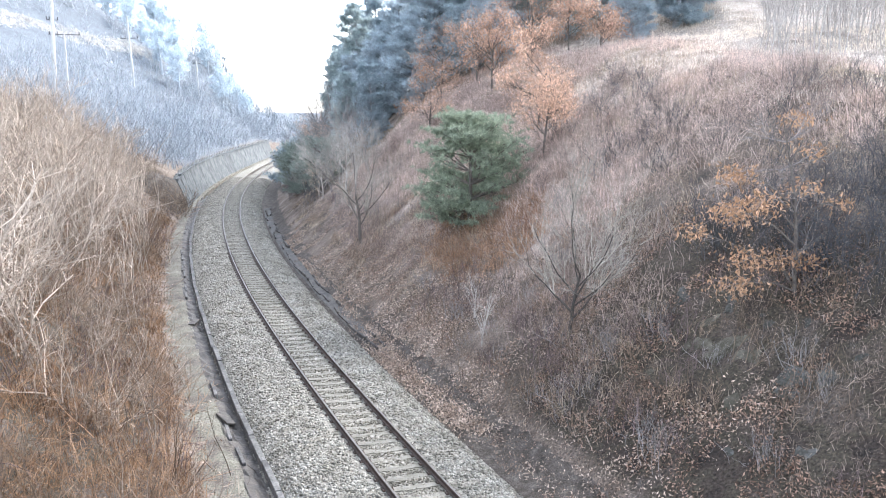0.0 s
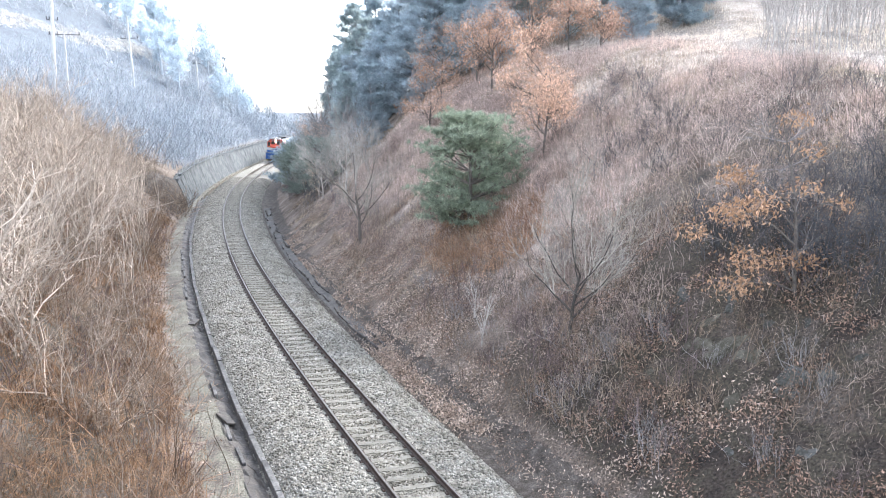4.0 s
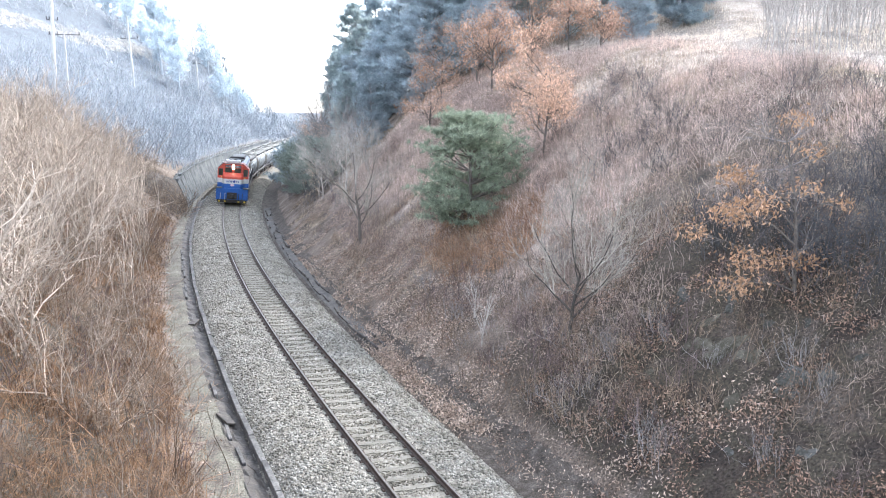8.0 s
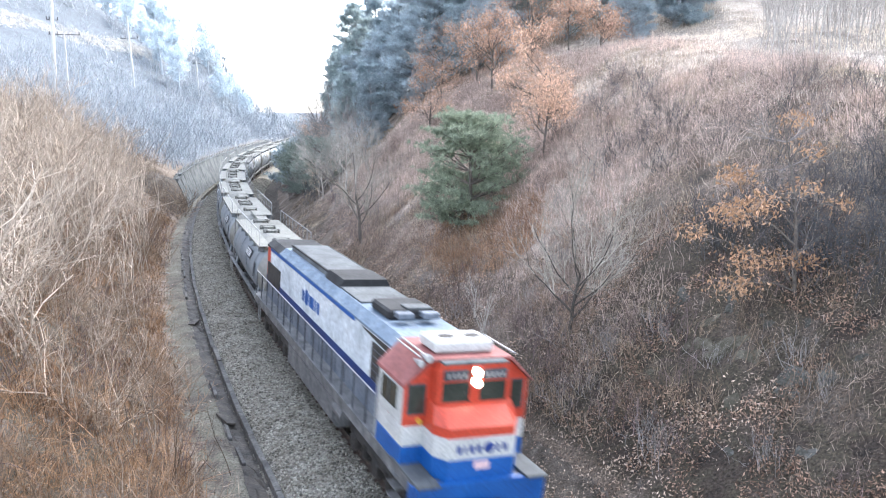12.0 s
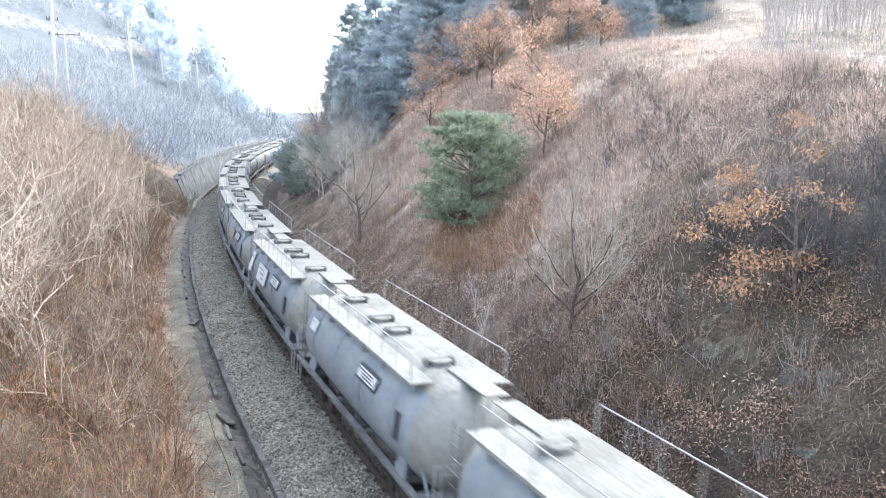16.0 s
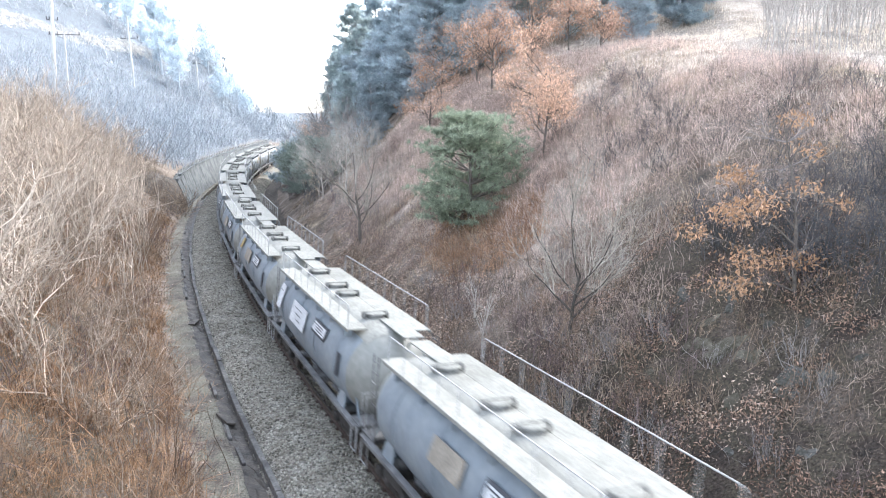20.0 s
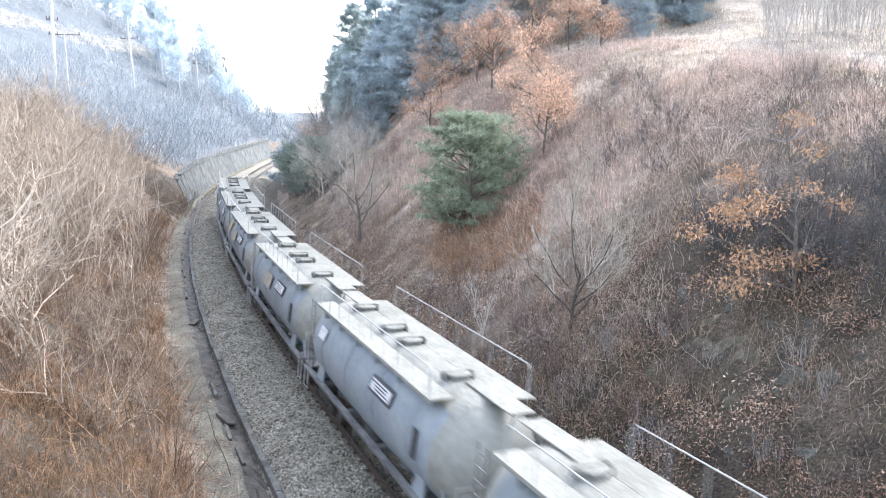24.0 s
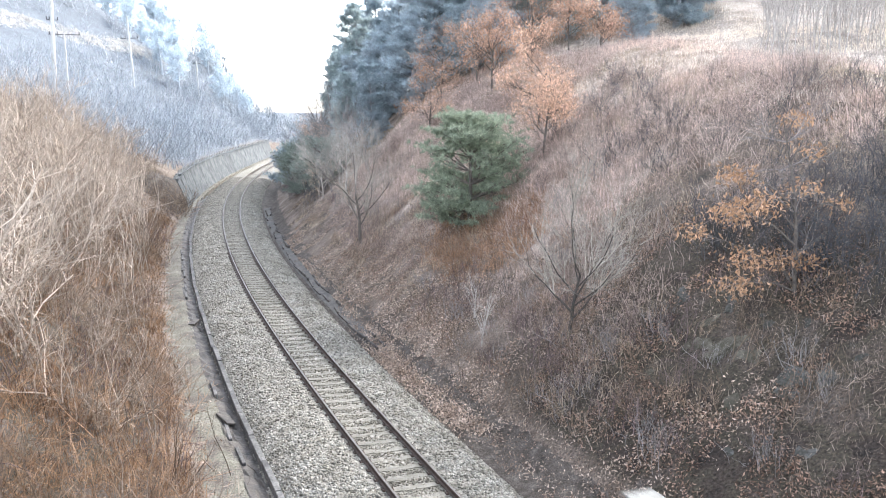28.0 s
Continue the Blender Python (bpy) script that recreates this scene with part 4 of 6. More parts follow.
            for a in (-0.2, 0.0, 0.2):
                bog.tube([(sx * 1.0, yb + a, 0.36), (sx * 1.0, yb + a, 0.64)], 0.075, 8)
        bog.box((0, yb, 0.66), (1.9, 0.36, 0.22), 0.04)
        bogie = part("bogie", bog, M_DARK, wagon, "dark two-axle bogie")
        for a in (-0.87, 0.87):
            w = part("wheelset", WHEEL_SMALL, None, bogie, "worn steel wheelset")
            w.location = (0, yb + a, 0.43)
    return wagon


# the train's run: its speed over time, and where its front is at 12 s
RUN_T = np.arange(0, 28.5, 0.05)
RUN_V = np.interp(RUN_T, [0, 6, 11, 16, 20, 27, 28], [16.2, 16.4, 16.8, 17.10, 16.92, 15.95, 15.1])
RUN_S = -np.concatenate([[0], np.cumsum((RUN_V[1:] + RUN_V[:-1]) / 2 * 0.05)])
RUN_S += 6.4 - np.interp(12.0, RUN_T, RUN_S)
LOCO_MID, LOCO_HALF = 9.85, 6.35          # from the pilot's face to the middle; half the bogie spacing
FIRST_WAGON, WAGON_PITCH, WAGON_HALF = 25.40, 12.14, 4.1


def front_at(t):
    return float(np.interp(t, RUN_T, RUN_S))


def ride(s, half, roll=CANT):
    """The pose of a vehicle on two bogies, heading towards the camera."""
    a, b = Vector(banked(s - half, 0, 0)), Vector(banked(s + half, 0, 0))
    t = math.atan2(b.x - a.x, b.y - a.y)
    return Matrix.Translation((a + b) / 2) @ Matrix.Rotation(math.pi - t, 4, "Z") @ Matrix.Rotation(-roll, 4, "Y")


TRAIN = [(build_locomotive(), LOCO_MID, LOCO_HALF)]
_first = build_wagon()
for _i in range(20):
    _w = _first if _i == 0 else copy_thing(_first, Matrix())
    TRAIN.append((_w, FIRST_WAGON + WAGON_PITCH * _i, WAGON_HALF))


def wagon_board(wagon, name, label, mat, y, z, w, h, bar=None):
    """A board bent to neither flank: a flat plate on brackets, on both sides of the tank."""
    for sx in (-1, 1):
        a = math.asin((z - 2.16) / 1.29)
        c = Vector((sx * math.cos(a) * 1.36, y, 2.16 + math.sin(a) * 1.36))
        m = Matrix.Rotation(-sx * a, 4, "Y")
        ob = part(name, Geo().box(c, (0.03, w, h), 0.006, m), mat, wagon, label)
        if bar:
            up = m.to_3x3() @ Vector((0, 0, 1))
            out = (m.to_3x3() @ Vector((sx, 0, 0))) * 0.018
            for k in range(bar):
                part("writing_bar", Geo().box(c + out + up * (h * 0.25 - k * h * 0.25) + Vector((0, w * 0.08 * (k - 1), 0)), (0.006, w * (0.5 - 0.12 * k), h * 0.045), 0.0, m), M_DARKFRAME, ob)


for _i, (_w, _, _) in enumerate(TRAIN):
    if _i in (6, 11, 20):
        wagon_board(_w, "end_board", "white end board", M_BOARD, -3.85, 2.55, 0.55, 0.85, 1)
        wagon_board(_w, "white_board", "large white sign board with a few lines", M_BOARD, -0.95, 2.48, 1.95, 0.70, 3)
    elif _i in (8, 12, 18):
        wagon_board(_w, "ochre_patch", "faded ochre square", M_OCHRE, -3.2, 2.72, 0.5, 0.5)
        wagon_board(_w, "grey_board", "blank grey-brown board", M_GREYBOARD, -0.65, 2.55, 1.45, 0.54)
    elif _i in (3, 5, 15, 16, 19):
        wagon_board(_w, "end_label", "small white label near the tank's end", M_BOARD, -3.7, 2.68, 0.62, 0.34, 1)
    elif _i in (4, 7, 9, 10, 13, 17):
        wagon_board(_w, "grey_board", "blank grey-brown board", M_GREYBOARD, -0.65, 2.55, 1.45, 0.54)
for _i, (_w, _off, _h) in enumerate(TRAIN):
    _w.matrix_basis = ride(front_at(0.0) + _off, _h)
    if _i:
        for _b in _w.children:
            if _b.name.startswith("bogie"):
                for _k in _b.children:
                    SPIN.append((_k, tuple(_k.location), 0.43))


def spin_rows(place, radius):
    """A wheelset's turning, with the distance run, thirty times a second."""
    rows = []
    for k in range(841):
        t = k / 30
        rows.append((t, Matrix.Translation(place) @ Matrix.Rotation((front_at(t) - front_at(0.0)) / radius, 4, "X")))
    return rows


def motions():
    times = [i * 0.25 for i in range(113)]
    for w, off, h in TRAIN:
        walk(w, [(t, ride(front_at(t) + off, h, CANT if h == WAGON_HALF else 0.078)) for t in times])
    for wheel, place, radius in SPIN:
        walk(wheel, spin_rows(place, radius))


# ---- verges, gutters and the retaining wall ----
def strip(s_list, prof, rough, seed, zfun=None):
    """A strip of ground along the track, from offsets and heights."""
    rng = random.Random(seed)
    g = Geo()
    n = len(prof)
    vs = []
    for s in s_list:
        for k, (d, z) in enumerate(prof):
            x, y, _ = on_line(s, d + (rng.uniform(-rough, rough) if 0 < k < n - 1 else 0))
            vs.append((float(x), float(y), z + rng.uniform(-rough, rough) * 0.5 - d * CANT * (1.0 if abs(d) < 4.3 else 0.6)))
    fs = [(a * n + k, a * n + k + 1, (a + 1) * n + k + 1, (a + 1) * n + k) for a in range(len(s_list) - 1) for k in range(n - 1)]
    return g.add(vs, fs)


M_VERGE = material("mossy_trodden_verge", [(0.30, (0.075, 0.065, 0.053)), (0.44, (0.140, 0.123, 0.101)), (0.54, (0.172, 0.162, 0.127)), (0.74, (0.245, 0.223, 0.190))], 0.8, 0.95, 1.0, fine=18.0, detail=10.0, grit=(0.45, 1.55))
VERGE_S = list(np.arange(-20, 80, 0.5)) + list(np.arange(80, 180, 2.0))
_v = new("verge_left", strip(VERGE_S, [(-3.86, -1.05), (-3.88, -0.74), (-4.2, -0.72), (-4.6, -0.70), (-5.0, -0.66), (-5.6, -0.62), (-6.4, -0.85)], 0.07, 21).mesh("verge_left", M_VERGE, True))
tagged(_v, "mossy trodden earth verge beside the gutter", "verge", kind="structure")
_v = new("verge_right", strip(VERGE_S, [(2.7, -0.72), (3.0, -0.56), (3.4, -0.50), (3.9, -0.40), (4.4, -0.24), (4.9, 0.0), (5.4, -0.1)], 0.07, 22).mesh("verge_right", M_BENCH, True))
tagged(_v, "dark damp earth verge at the foot of the slope", "verge", kind="structure")


def block_along(s, length, d, w, z, h, yaw=0.0, tilt=0.0, bevel=0.015):
    x, y, t = on_line(s, d)
    m = Matrix.Rotation(-float(t) + yaw, 4, "Z") @ Matrix.Rotation(tilt, 4, "Y")
    return Geo().box((float(x), float(y), z - d * CANT), (w, length, h), bevel, m)


def build_gutters():
    rng = random.Random(31)
    gut = thing("drain_gutter", "broken concrete drain gutter beside the ballast", "gutter", kind="structure")
    part("gutter_bed", strip(list(np.arange(-6, 84, 0.4)), [(-3.18, -0.80), (-3.3, -0.82), (-3.45, -0.80), (-3.6, -0.80), (-3.78, -0.76), (-3.95, -0.74)], 0.10, 33), M_MUD, gut, "dark damp gutter bed")
    s = -4.0
    while s < 84:
        ln = 1.95
        part("gutter_slab", block_along(s + ln / 2, ln - 0.03, -3.26 + rng.uniform(-0.025, 0.025), 0.17, -0.72 + rng.uniform(-0.02, 0.02), 0.42, rng.uniform(-0.012, 0.012), rng.uniform(-0.05, 0.05)), M_GUTTER, gut)
        if s < 8 or rng.random() < (0.6 if s < 20 else 0.3):
            part("gutter_slab", block_along(s + ln / 2 + rng.uniform(-0.1, 0.1), ln * rng.uniform(0.55, 0.98), -3.80 + rng.uniform(-0.06, 0.06), 0.11, -0.84 + rng.uniform(-0.04, 0.03), 0.36, rng.uniform(-0.025, 0.025), rng.uniform(-0.10, 0.06)), M_GUTTER, gut)
        s += ln
    for k in range(3):
        s = rng.choice((rng.uniform(2, 11), rng.uniform(10, 40)))
        part("broken_slab", block_along(s, rng.uniform(0.5, 1.1), -3.72 + rng.uniform(-0.15, 0.15), rng.uniform(0.25, 0.4), -0.70, 0.08, rng.uniform(-0.5, 0.5), rng.uniform(-0.35, 0.35)), M_MUD, gut)
    gut = thing("drain_gutter", "collapsed dark concrete gutter at the slope's foot", "gutter", kind="structure")
    part("gutter_bed", strip(list(np.arange(23, 76, 0.8)), [(3.08, -0.50), (3.3, -0.49), (3.5, -0.46), (3.72, -0.40)], 0.03, 34), M_MUD, gut, "dark leafy gutter bed")
    s = 23.5
    while s < 75:
        ln = rng.uniform(1.0, 2.0)
        if rng.random() < 0.82:
            part("gutter_slab", block_along(s + ln / 2, ln * 0.95, 3.24 + rng.uniform(-0.08, 0.1), 0.10, -0.50 + rng.uniform(-0.05, 0.05), 0.26, rng.uniform(-0.09, 0.09), rng.uniform(-0.3, 0.3)), M_MUD, gut)
        if rng.random() < 0.55:
            part("gutter_slab", block_along(s + ln / 2, ln * 0.8, 3.68 + rng.uniform(-0.08, 0.1), 0.12, -0.44 + rng.uniform(-0.05, 0.05), 0.26, rng.uniform(-0.12, 0.12), rng.uniform(-0.3, 0.3)), M_MUD, gut)
        s += ln + rng.uniform(0, 0.3)


build_gutters()


def wall_block(s0, s1, prof, g=None):
    g = g or Geo()
    n = len(prof)
    vs = []
    for s in (s0, s1):
        for u, z in prof:
            x, y, _ = on_line(s, -u)
            vs.append((float(x), float(y), z))
    return g.add(vs, [(k, (k + 1) % n, n + (k + 1) % n, n + k) for k in range(n)] + [tuple(range(n))[::-1], tuple(range(n, 2 * n))])


M_WALL = material("streaked_wall_concrete", [(0.30, (0.050, 0.056, 0.058)), (0.48, (0.096, 0.105, 0.107)), (0.66, (0.165, 0.173, 0.172))], 0.9, 0.9, 0.5, fine=5.0, detail=9.0, per_object=0.08)


def build_wall():
    wall = thing("retaining_wall", "long stained concrete retaining wall topped by short posts", "wall", kind="structure")
    rng = random.Random(8)
    s = WALL_A + 0.4
    first = True
    while s < WALL_B:
        h = 2.55 if not first else 2.3
        for k in range(1):
            part("wall_panel", wall_block(s + 0.012, s + 2.98, [(4.15, -0.9), (5.35 + rng.uniform(-0.02, 0.02), h), (5.95, h), (5.95, -0.9)]), M_WALL, wall)
        part("coping", wall_block(s + 0.008, s + 2.99, [(5.24, h + 0.004), (5.24, h + 0.18), (5.85, h + 0.18), (5.85, h + 0.004)]), M_WALL, wall)
        for q in (0.3, 1.8):
            x, y, t = on_line(s + q, -5.5)
            post = Geo().box((float(x), float(y), h + 0.36), (0.14, 0.14, 0.40), 0.015, Matrix.Rotation(-float(t), 4, "Z"))
            part("fence_post", post, M_CONCRETE, wall)
        first = False
        s += 3.0
    # a low end wing on the verge; a dark block paints the drain hole's shade
    part("wing", wall_block(WALL_A - 0.25, WALL_A + 0.39, [(4.15, -0.9), (4.7, 0.7), (6.1, 1.6), (6.1, -0.9)]), M_WALL, wall)
    x, y, t = on_line(WALL_A + 11.5, -4.72)
    part("drain_hole", Geo().box((float(x), float(y), 0.35), (0.3, 0.28, 0.3), 0.04, Matrix.Rotation(-float(t), 4, "Z")), M_MUD, wall, "drain hole, its shade a dark block")


build_wall()


def build_earth_bank():
    """Soil heaped against the wall's near end."""
    rng = random.Random(61)
    prof = [(4.25, -0.75), (4.45, -0.30), (4.75, 0.55), (5.1, 1.5), (5.5, 2.35), (6.2, 2.7), (7.5, 3.1), (9.5, 3.0)]
    g, n = Geo(), len(prof)
    ss = [66 + 0.5 * k for k in range(21)]
    vs = []
    for s in ss:
        k = min(1.0, max(0.0, (s - 66) / 9.0))
        k = k * k * (3 - 2 * k)
        for i, (u, z) in enumerate(prof):
            x, y, _ = on_line(s, -u + rng.uniform(-0.08, 0.08))
            vs.append((float(x), float(y), -0.95 + (z + 0.95) * k + rng.uniform(-0.08, 0.08)))
    g.add(vs, [(a * n + k, a * n + k + 1, (a + 1) * n + k + 1, (a + 1) * n + k) for a in range(len(ss) - 1) for k in range(n - 1)])
    tagged(new("earth_bank", g.mesh("earth_bank", M_BENCH, True)), "brown earth heaped against the wall's end", "bank", kind="structure")


build_earth_bank()


# ---- utility poles on the left bank ----
M_POLE = material("pale_concrete_pole", [(0.3, (0.50, 0.49, 0.47)), (0.6, (0.66, 0.65, 0.63))], 3.0, 0.85, 0.1)
M_INSUL = material("dark_glazed_insulator", [(0.3, (0.03, 0.03, 0.035)), (0.6, (0.07, 0.07, 0.08))], 3.0, 0.3, 0.0)


def build_pole(s, d, height, r, arm_z, arm_w, yaw, lean=0.0):
    x, y, _ = on_line(s, d)
    x, y = float(x), float(y)
    z = float(ground_z(x, y)[0])
    pole = thing("utility_pole", "pale concrete utility pole with a crossarm", "pole", "utility poles", m=Matrix.Translation((x, y, z)) @ Matrix.Rotation(yaw, 4, "Z") @ Matrix.Rotation(lean, 4, "Y"))
    part("shaft", Geo().tube([(0, 0, -0.6), (0, 0, height * 0.5), (0, 0, height)], [r, r * 0.85, r * 0.68], 12), M_POLE, pole, smooth=True)
    if arm_w:
        arm = part("crossarm", Geo().box((0, r, arm_z), (arm_w, 0.1, 0.09), 0.01), M_INSUL, pole)
        part("brace", Geo().tube([(-arm_w * 0.3, r, arm_z), (0, r * 0.9, arm_z - 0.6)], 0.02, 5), M_INSUL, pole)
        for q in (-0.46, -0.22, 0.46):
            part("insulator", Geo().tube([(arm_w * q, r, arm_z + 0.04), (arm_w * q, r, arm_z + 0.14), (arm_w * q, r, arm_z + 0.2), (arm_w * q, r, arm_z + 0.34)], [0.04, 0.09, 0.05, 0.08], 8), M_INSUL, pole)
    return pole


POLES = [(96.8, -21.8, 13.5, 0.26, 9.0, 1.3, 0.5, 0.03), (97.2, -20.4, 8.0, 0.13, 7.9, 3.6, 0.25, 0.0), (132.8, -21.9, 11.6, 0.20, 8.0, 2.8, 0.2, -0.05),
         (215.3, -20.8, 10.5, 0.20, 9.2, 1.6, 0.2, -0.03), (162.5, -18.2, 7.0, 0.17, 6.4, 1.5, 0.2, -0.03)]
for _a in POLES:
    build_pole(*_a)


# ---- plants ----
def ribbons(p, d, length, width, rng, droop=0.25, name="grass", mat=None):
    """Two-joint tapering blades from points p along directions d (arrays)."""
    n = len(p)
    side = np.cross(d, rng.normal(size=(n, 3)))
    side /= np.linalg.norm(side, axis=1, keepdims=True) + 1e-9
    L, w = length[:, None], width[:, None]
    bend = rng.normal(size=(n, 3)) * 0.18
    p1 = p + d * L * 0.55 + bend * L * 0.4
    p2 = p + d * L + bend * L
    p2[:, 2] -= droop * length * rng.random(n)
    v = np.stack([p - side * w, p + side * w, p1 + side * w * 0.7, p1 - side * w * 0.7, p2], 1)
    i = (np.arange(n) * 5)[:, None]
    f = np.concatenate([i + [0, 1, 2], i + [0, 2, 3], i + [3, 2, 4]], 1).reshape(-1, 3)
    return v.reshape(-1, 3), f


def fan(n, rng, tilt):
    """Directions that lean from the vertical by up to about tilt radians."""
    a, b = rng.uniform(0, 2 * math.pi, n), np.abs(rng.normal(0, tilt, n)).clip(0, 1.5)
    return np.stack([np.sin(b) * np.cos(a), np.sin(b) * np.sin(a), np.cos(b)], 1)


def in_plan(s, d):
    t = np.interp(s, LINE_S, LINE_T)
    x = np.interp(s, LINE_S, LINE_X) + d * np.cos(t)
    y = np.interp(s, LINE_S, LINE_Y) - d * np.sin(t)
    return np.stack([x, y, ground_z(x, y)], 1)


def meadow(name, label, mat, n, s_range, d_range, tufts, spread, length, width, tilt, seed, keep=None, droop=0.25):
    rng = np.random.default_rng(seed)
    cs, cd = rng.uniform(*s_range, tufts), rng.uniform(*d_range, tufts)
    if keep is not None:
        k = keep(cs, cd, rng)
        cs, cd = cs[k], cd[k]
    m = n // max(1, len(cs))
    s = np.repeat(cs, m) + rng.normal(0, spread, len(cs) * m)
    d = np.repeat(cd, m) + rng.normal(0, spread, len(cs) * m)
    p = in_plan(s, d)
    q = len(p)
    big = np.repeat(rng.uniform(0.6, 1.25, len(cs)), m)
    v, f = ribbons(p - [0, 0, 0.03], fan(q, rng, tilt), rng.uniform(*length, q) * big, rng.uniform(*width, q), rng, droop)
    return tagged(new(name, raw_mesh(name, v, f, mat)), label, "grass", kind="stuff")


M_STRAW = material("dry_straw_grass", [(0.3, (0.29, 0.225, 0.165)), (0.6, (0.49, 0.405, 0.31))], 0.5, 0.9, 0.0, island=0.65, translucent=0.25)
# lighter version of the dry grass, sunshine on the brow put into its colour
M_BROW = material("rimed_straw_grass", [(0.3, (0.56, 0.48, 0.40)), (0.6, (0.82, 0.73, 0.63))], 0.5, 0.9, 0.0, island=0.5, translucent=0.3)
M_RUST = material("rust_brown_weeds", [(0.3, (0.145, 0.084, 0.048)), (0.6, (0.30, 0.185, 0.108))], 0.4, 0.9, 0.0, island=0.65, translucent=0.2)
M_MAUVE = material("mauve_brown_weeds", [(0.3, (0.40, 0.305, 0.262)), (0.6, (0.68, 0.545, 0.475))], 0.4, 0.9, 0.0, island=0.65, translucent=0.2)
M_SLOPEWEED = material("grey_brown_dry_weeds", [(0.3, (0.26, 0.200, 0.158)), (0.6, (0.50, 0.405, 0.335))], 0.4, 0.9, 0.0, island=0.65, translucent=0.2)
M_PURPLEWEED = material("purple_brown_dry_stems", [(0.3, (0.235, 0.178, 0.152)), (0.6, (0.46, 0.365, 0.318))], 0.4, 0.9, 0.0, island=0.6, translucent=0.2)
M_MOSS = material("dull_green_moss", [(0.3, (0.095, 0.092, 0.058)), (0.6, (0.21, 0.20, 0.14))], 0.4, 0.9, 0.0, island=0.5, translucent=0.2)
M_FERN = material("orange_dead_bracken", [(0.3, (0.25, 0.145, 0.088)), (0.6, (0.41, 0.265, 0.175))], 0.5, 0.9, 0.0, island=0.4, translucent=0.25)
M_LITTER = material("pale_fallen_leaves", [(0.3, (0.28, 0.198, 0.145)), (0.6, (0.54, 0.43, 0.345))], 1.0, 0.85, 0.0, island=0.55)
M_REDLITTER = material("reddish_fallen_leaves", [(0.3, (0.165, 0.098, 0.068)), (0.6, (0.36, 0.245, 0.18))], 1.0, 0.85, 0.0, island=0.75)
M_OAKLEAF = material("dry_brown_oak_leaves", [(0.3, (0.27, 0.155, 0.088)), (0.6, (0.47, 0.305, 0.195))], 1.2, 0.8, 0.0, island=0.4, translucent=0.3)
M_REDLEAF = material("reddish_dry_oak_leaves", [(0.3, (0.44, 0.275, 0.190)), (0.6, (0.70, 0.49, 0.37))], 1.0, 0.8, 0.0, island=0.4, translucent=0.3)
M_BARK = material("grey_brown_bark", [(0.3, (0.085, 0.072, 0.062)), (0.6, (0.180, 0.155, 0.135))], 6.0, 0.95, 0.5, fine=40.0)
M_PALEBARK = material("pale_dry_twigs", [(0.3, (0.25, 0.200, 0.155)), (0.6, (0.54, 0.452, 0.368))], 1.2, 0.9, 0.1, fine=20.0, per_object=0.15, island=0.35)
M_BRUSH = material("brown_brush_twigs", [(0.3, (0.108, 0.077, 0.053)), (0.6, (0.265, 0.197, 0.142))], 1.2, 0.9, 0.1, fine=20.0, per_object=0.35, island=0.55)
M_ORANGEBRUSH = material("orange_brown_twigs", [(0.3, (0.17, 0.098, 0.056)), (0.6, (0.365, 0.23, 0.14))], 1.2, 0.9, 0.1, fine=20.0, per_object=0.3, island=0.55)
M_TANTWIG = material("tan_dry_stems", [(0.3, (0.19, 0.145, 0.108)), (0.6, (0.41, 0.33, 0.26))], 1.2, 0.9, 0.1, fine=20.0, per_object=0.3, island=0.45)
M_PURPLE = material("purple_brown_twigs", [(0.3, (0.085, 0.058, 0.056)), (0.6, (0.20, 0.148, 0.142))], 1.2, 0.9, 0.1, fine=20.0, per_object=0.3, island=0.5)
M_GREYBROWN = material("grey_brown_twigs", [(0.3, (0.16, 0.145, 0.135)), (0.6, (0.33, 0.30, 0.285))], 1.2, 0.9, 0.1, fine=20.0, per_object=0.25, island=0.4)
# upper hillside scrub, its haze put into the twig colour
M_HILLTWIG = material("rimed_pale_twigs", [(0.3, (0.33, 0.35, 0.37)), (0.6, (0.46, 0.48, 0.505))], 1.2, 0.9, 0.1, fine=20.0, per_object=0.2, island=0.3)
# whitish grass whose colour stands in for sunlight along the ridge
M_SUNRIDGE = material("bleached_frosted_grass", [(0.3, (0.44, 0.425, 0.40)), (0.6, (0.66, 0.64, 0.61))], 0.5, 0.9, 0.0, island=0.3, translucent=0.3)
M_THORN = material("grey_thorn_twigs", [(0.3, (0.040, 0.041, 0.045)), (0.6, (0.115, 0.116, 0.122))], 1.2, 0.9, 0.1, fine=20.0, per_object=0.3, island=0.4)
M_DARKBARK = material("dark_wet_bark", [(0.3, (0.030, 0.026, 0.023)), (0.6, (0.085, 0.075, 0.065))], 6.0, 0.95, 0.5, fine=40.0)
M_TWIG = material("grey_tan_twigs", [(0.3, (0.20, 0.180, 0.152)), (0.6, (0.43, 0.390, 0.335))], 2.0, 0.9, 0.2, fine=20.0, island=0.4)
M_LIMB = material("pale_smooth_limbs", [(0.3, (0.30, 0.27, 0.24)), (0.6, (0.52, 0.48, 0.43))], 2.0, 0.9, 0.2, fine=20.0)
M_NEEDLE = material("green_pine_needles", [(0.3, (0.165, 0.198, 0.145)), (0.6, (0.385, 0.435, 0.325))], 1.6, 0.7, 0.0, island=0.4, translucent=0.35)
M_EDGENEEDLE = material("dull_green_needles", [(0.3, (0.20, 0.235, 0.205)), (0.6, (0.34, 0.385, 0.335))], 0.6, 0.8, 0.0, island=0.4, translucent=0.2)
# pine wood: haze painted in as paler, bluer needles and trunks
M_HAZED = material("rimed_blue_green_needles", [(0.3, (0.40, 0.47, 0.51)), (0.6, (0.52, 0.59, 0.63))], 0.4, 0.8, 0.0, island=0.2, translucent=0.42)
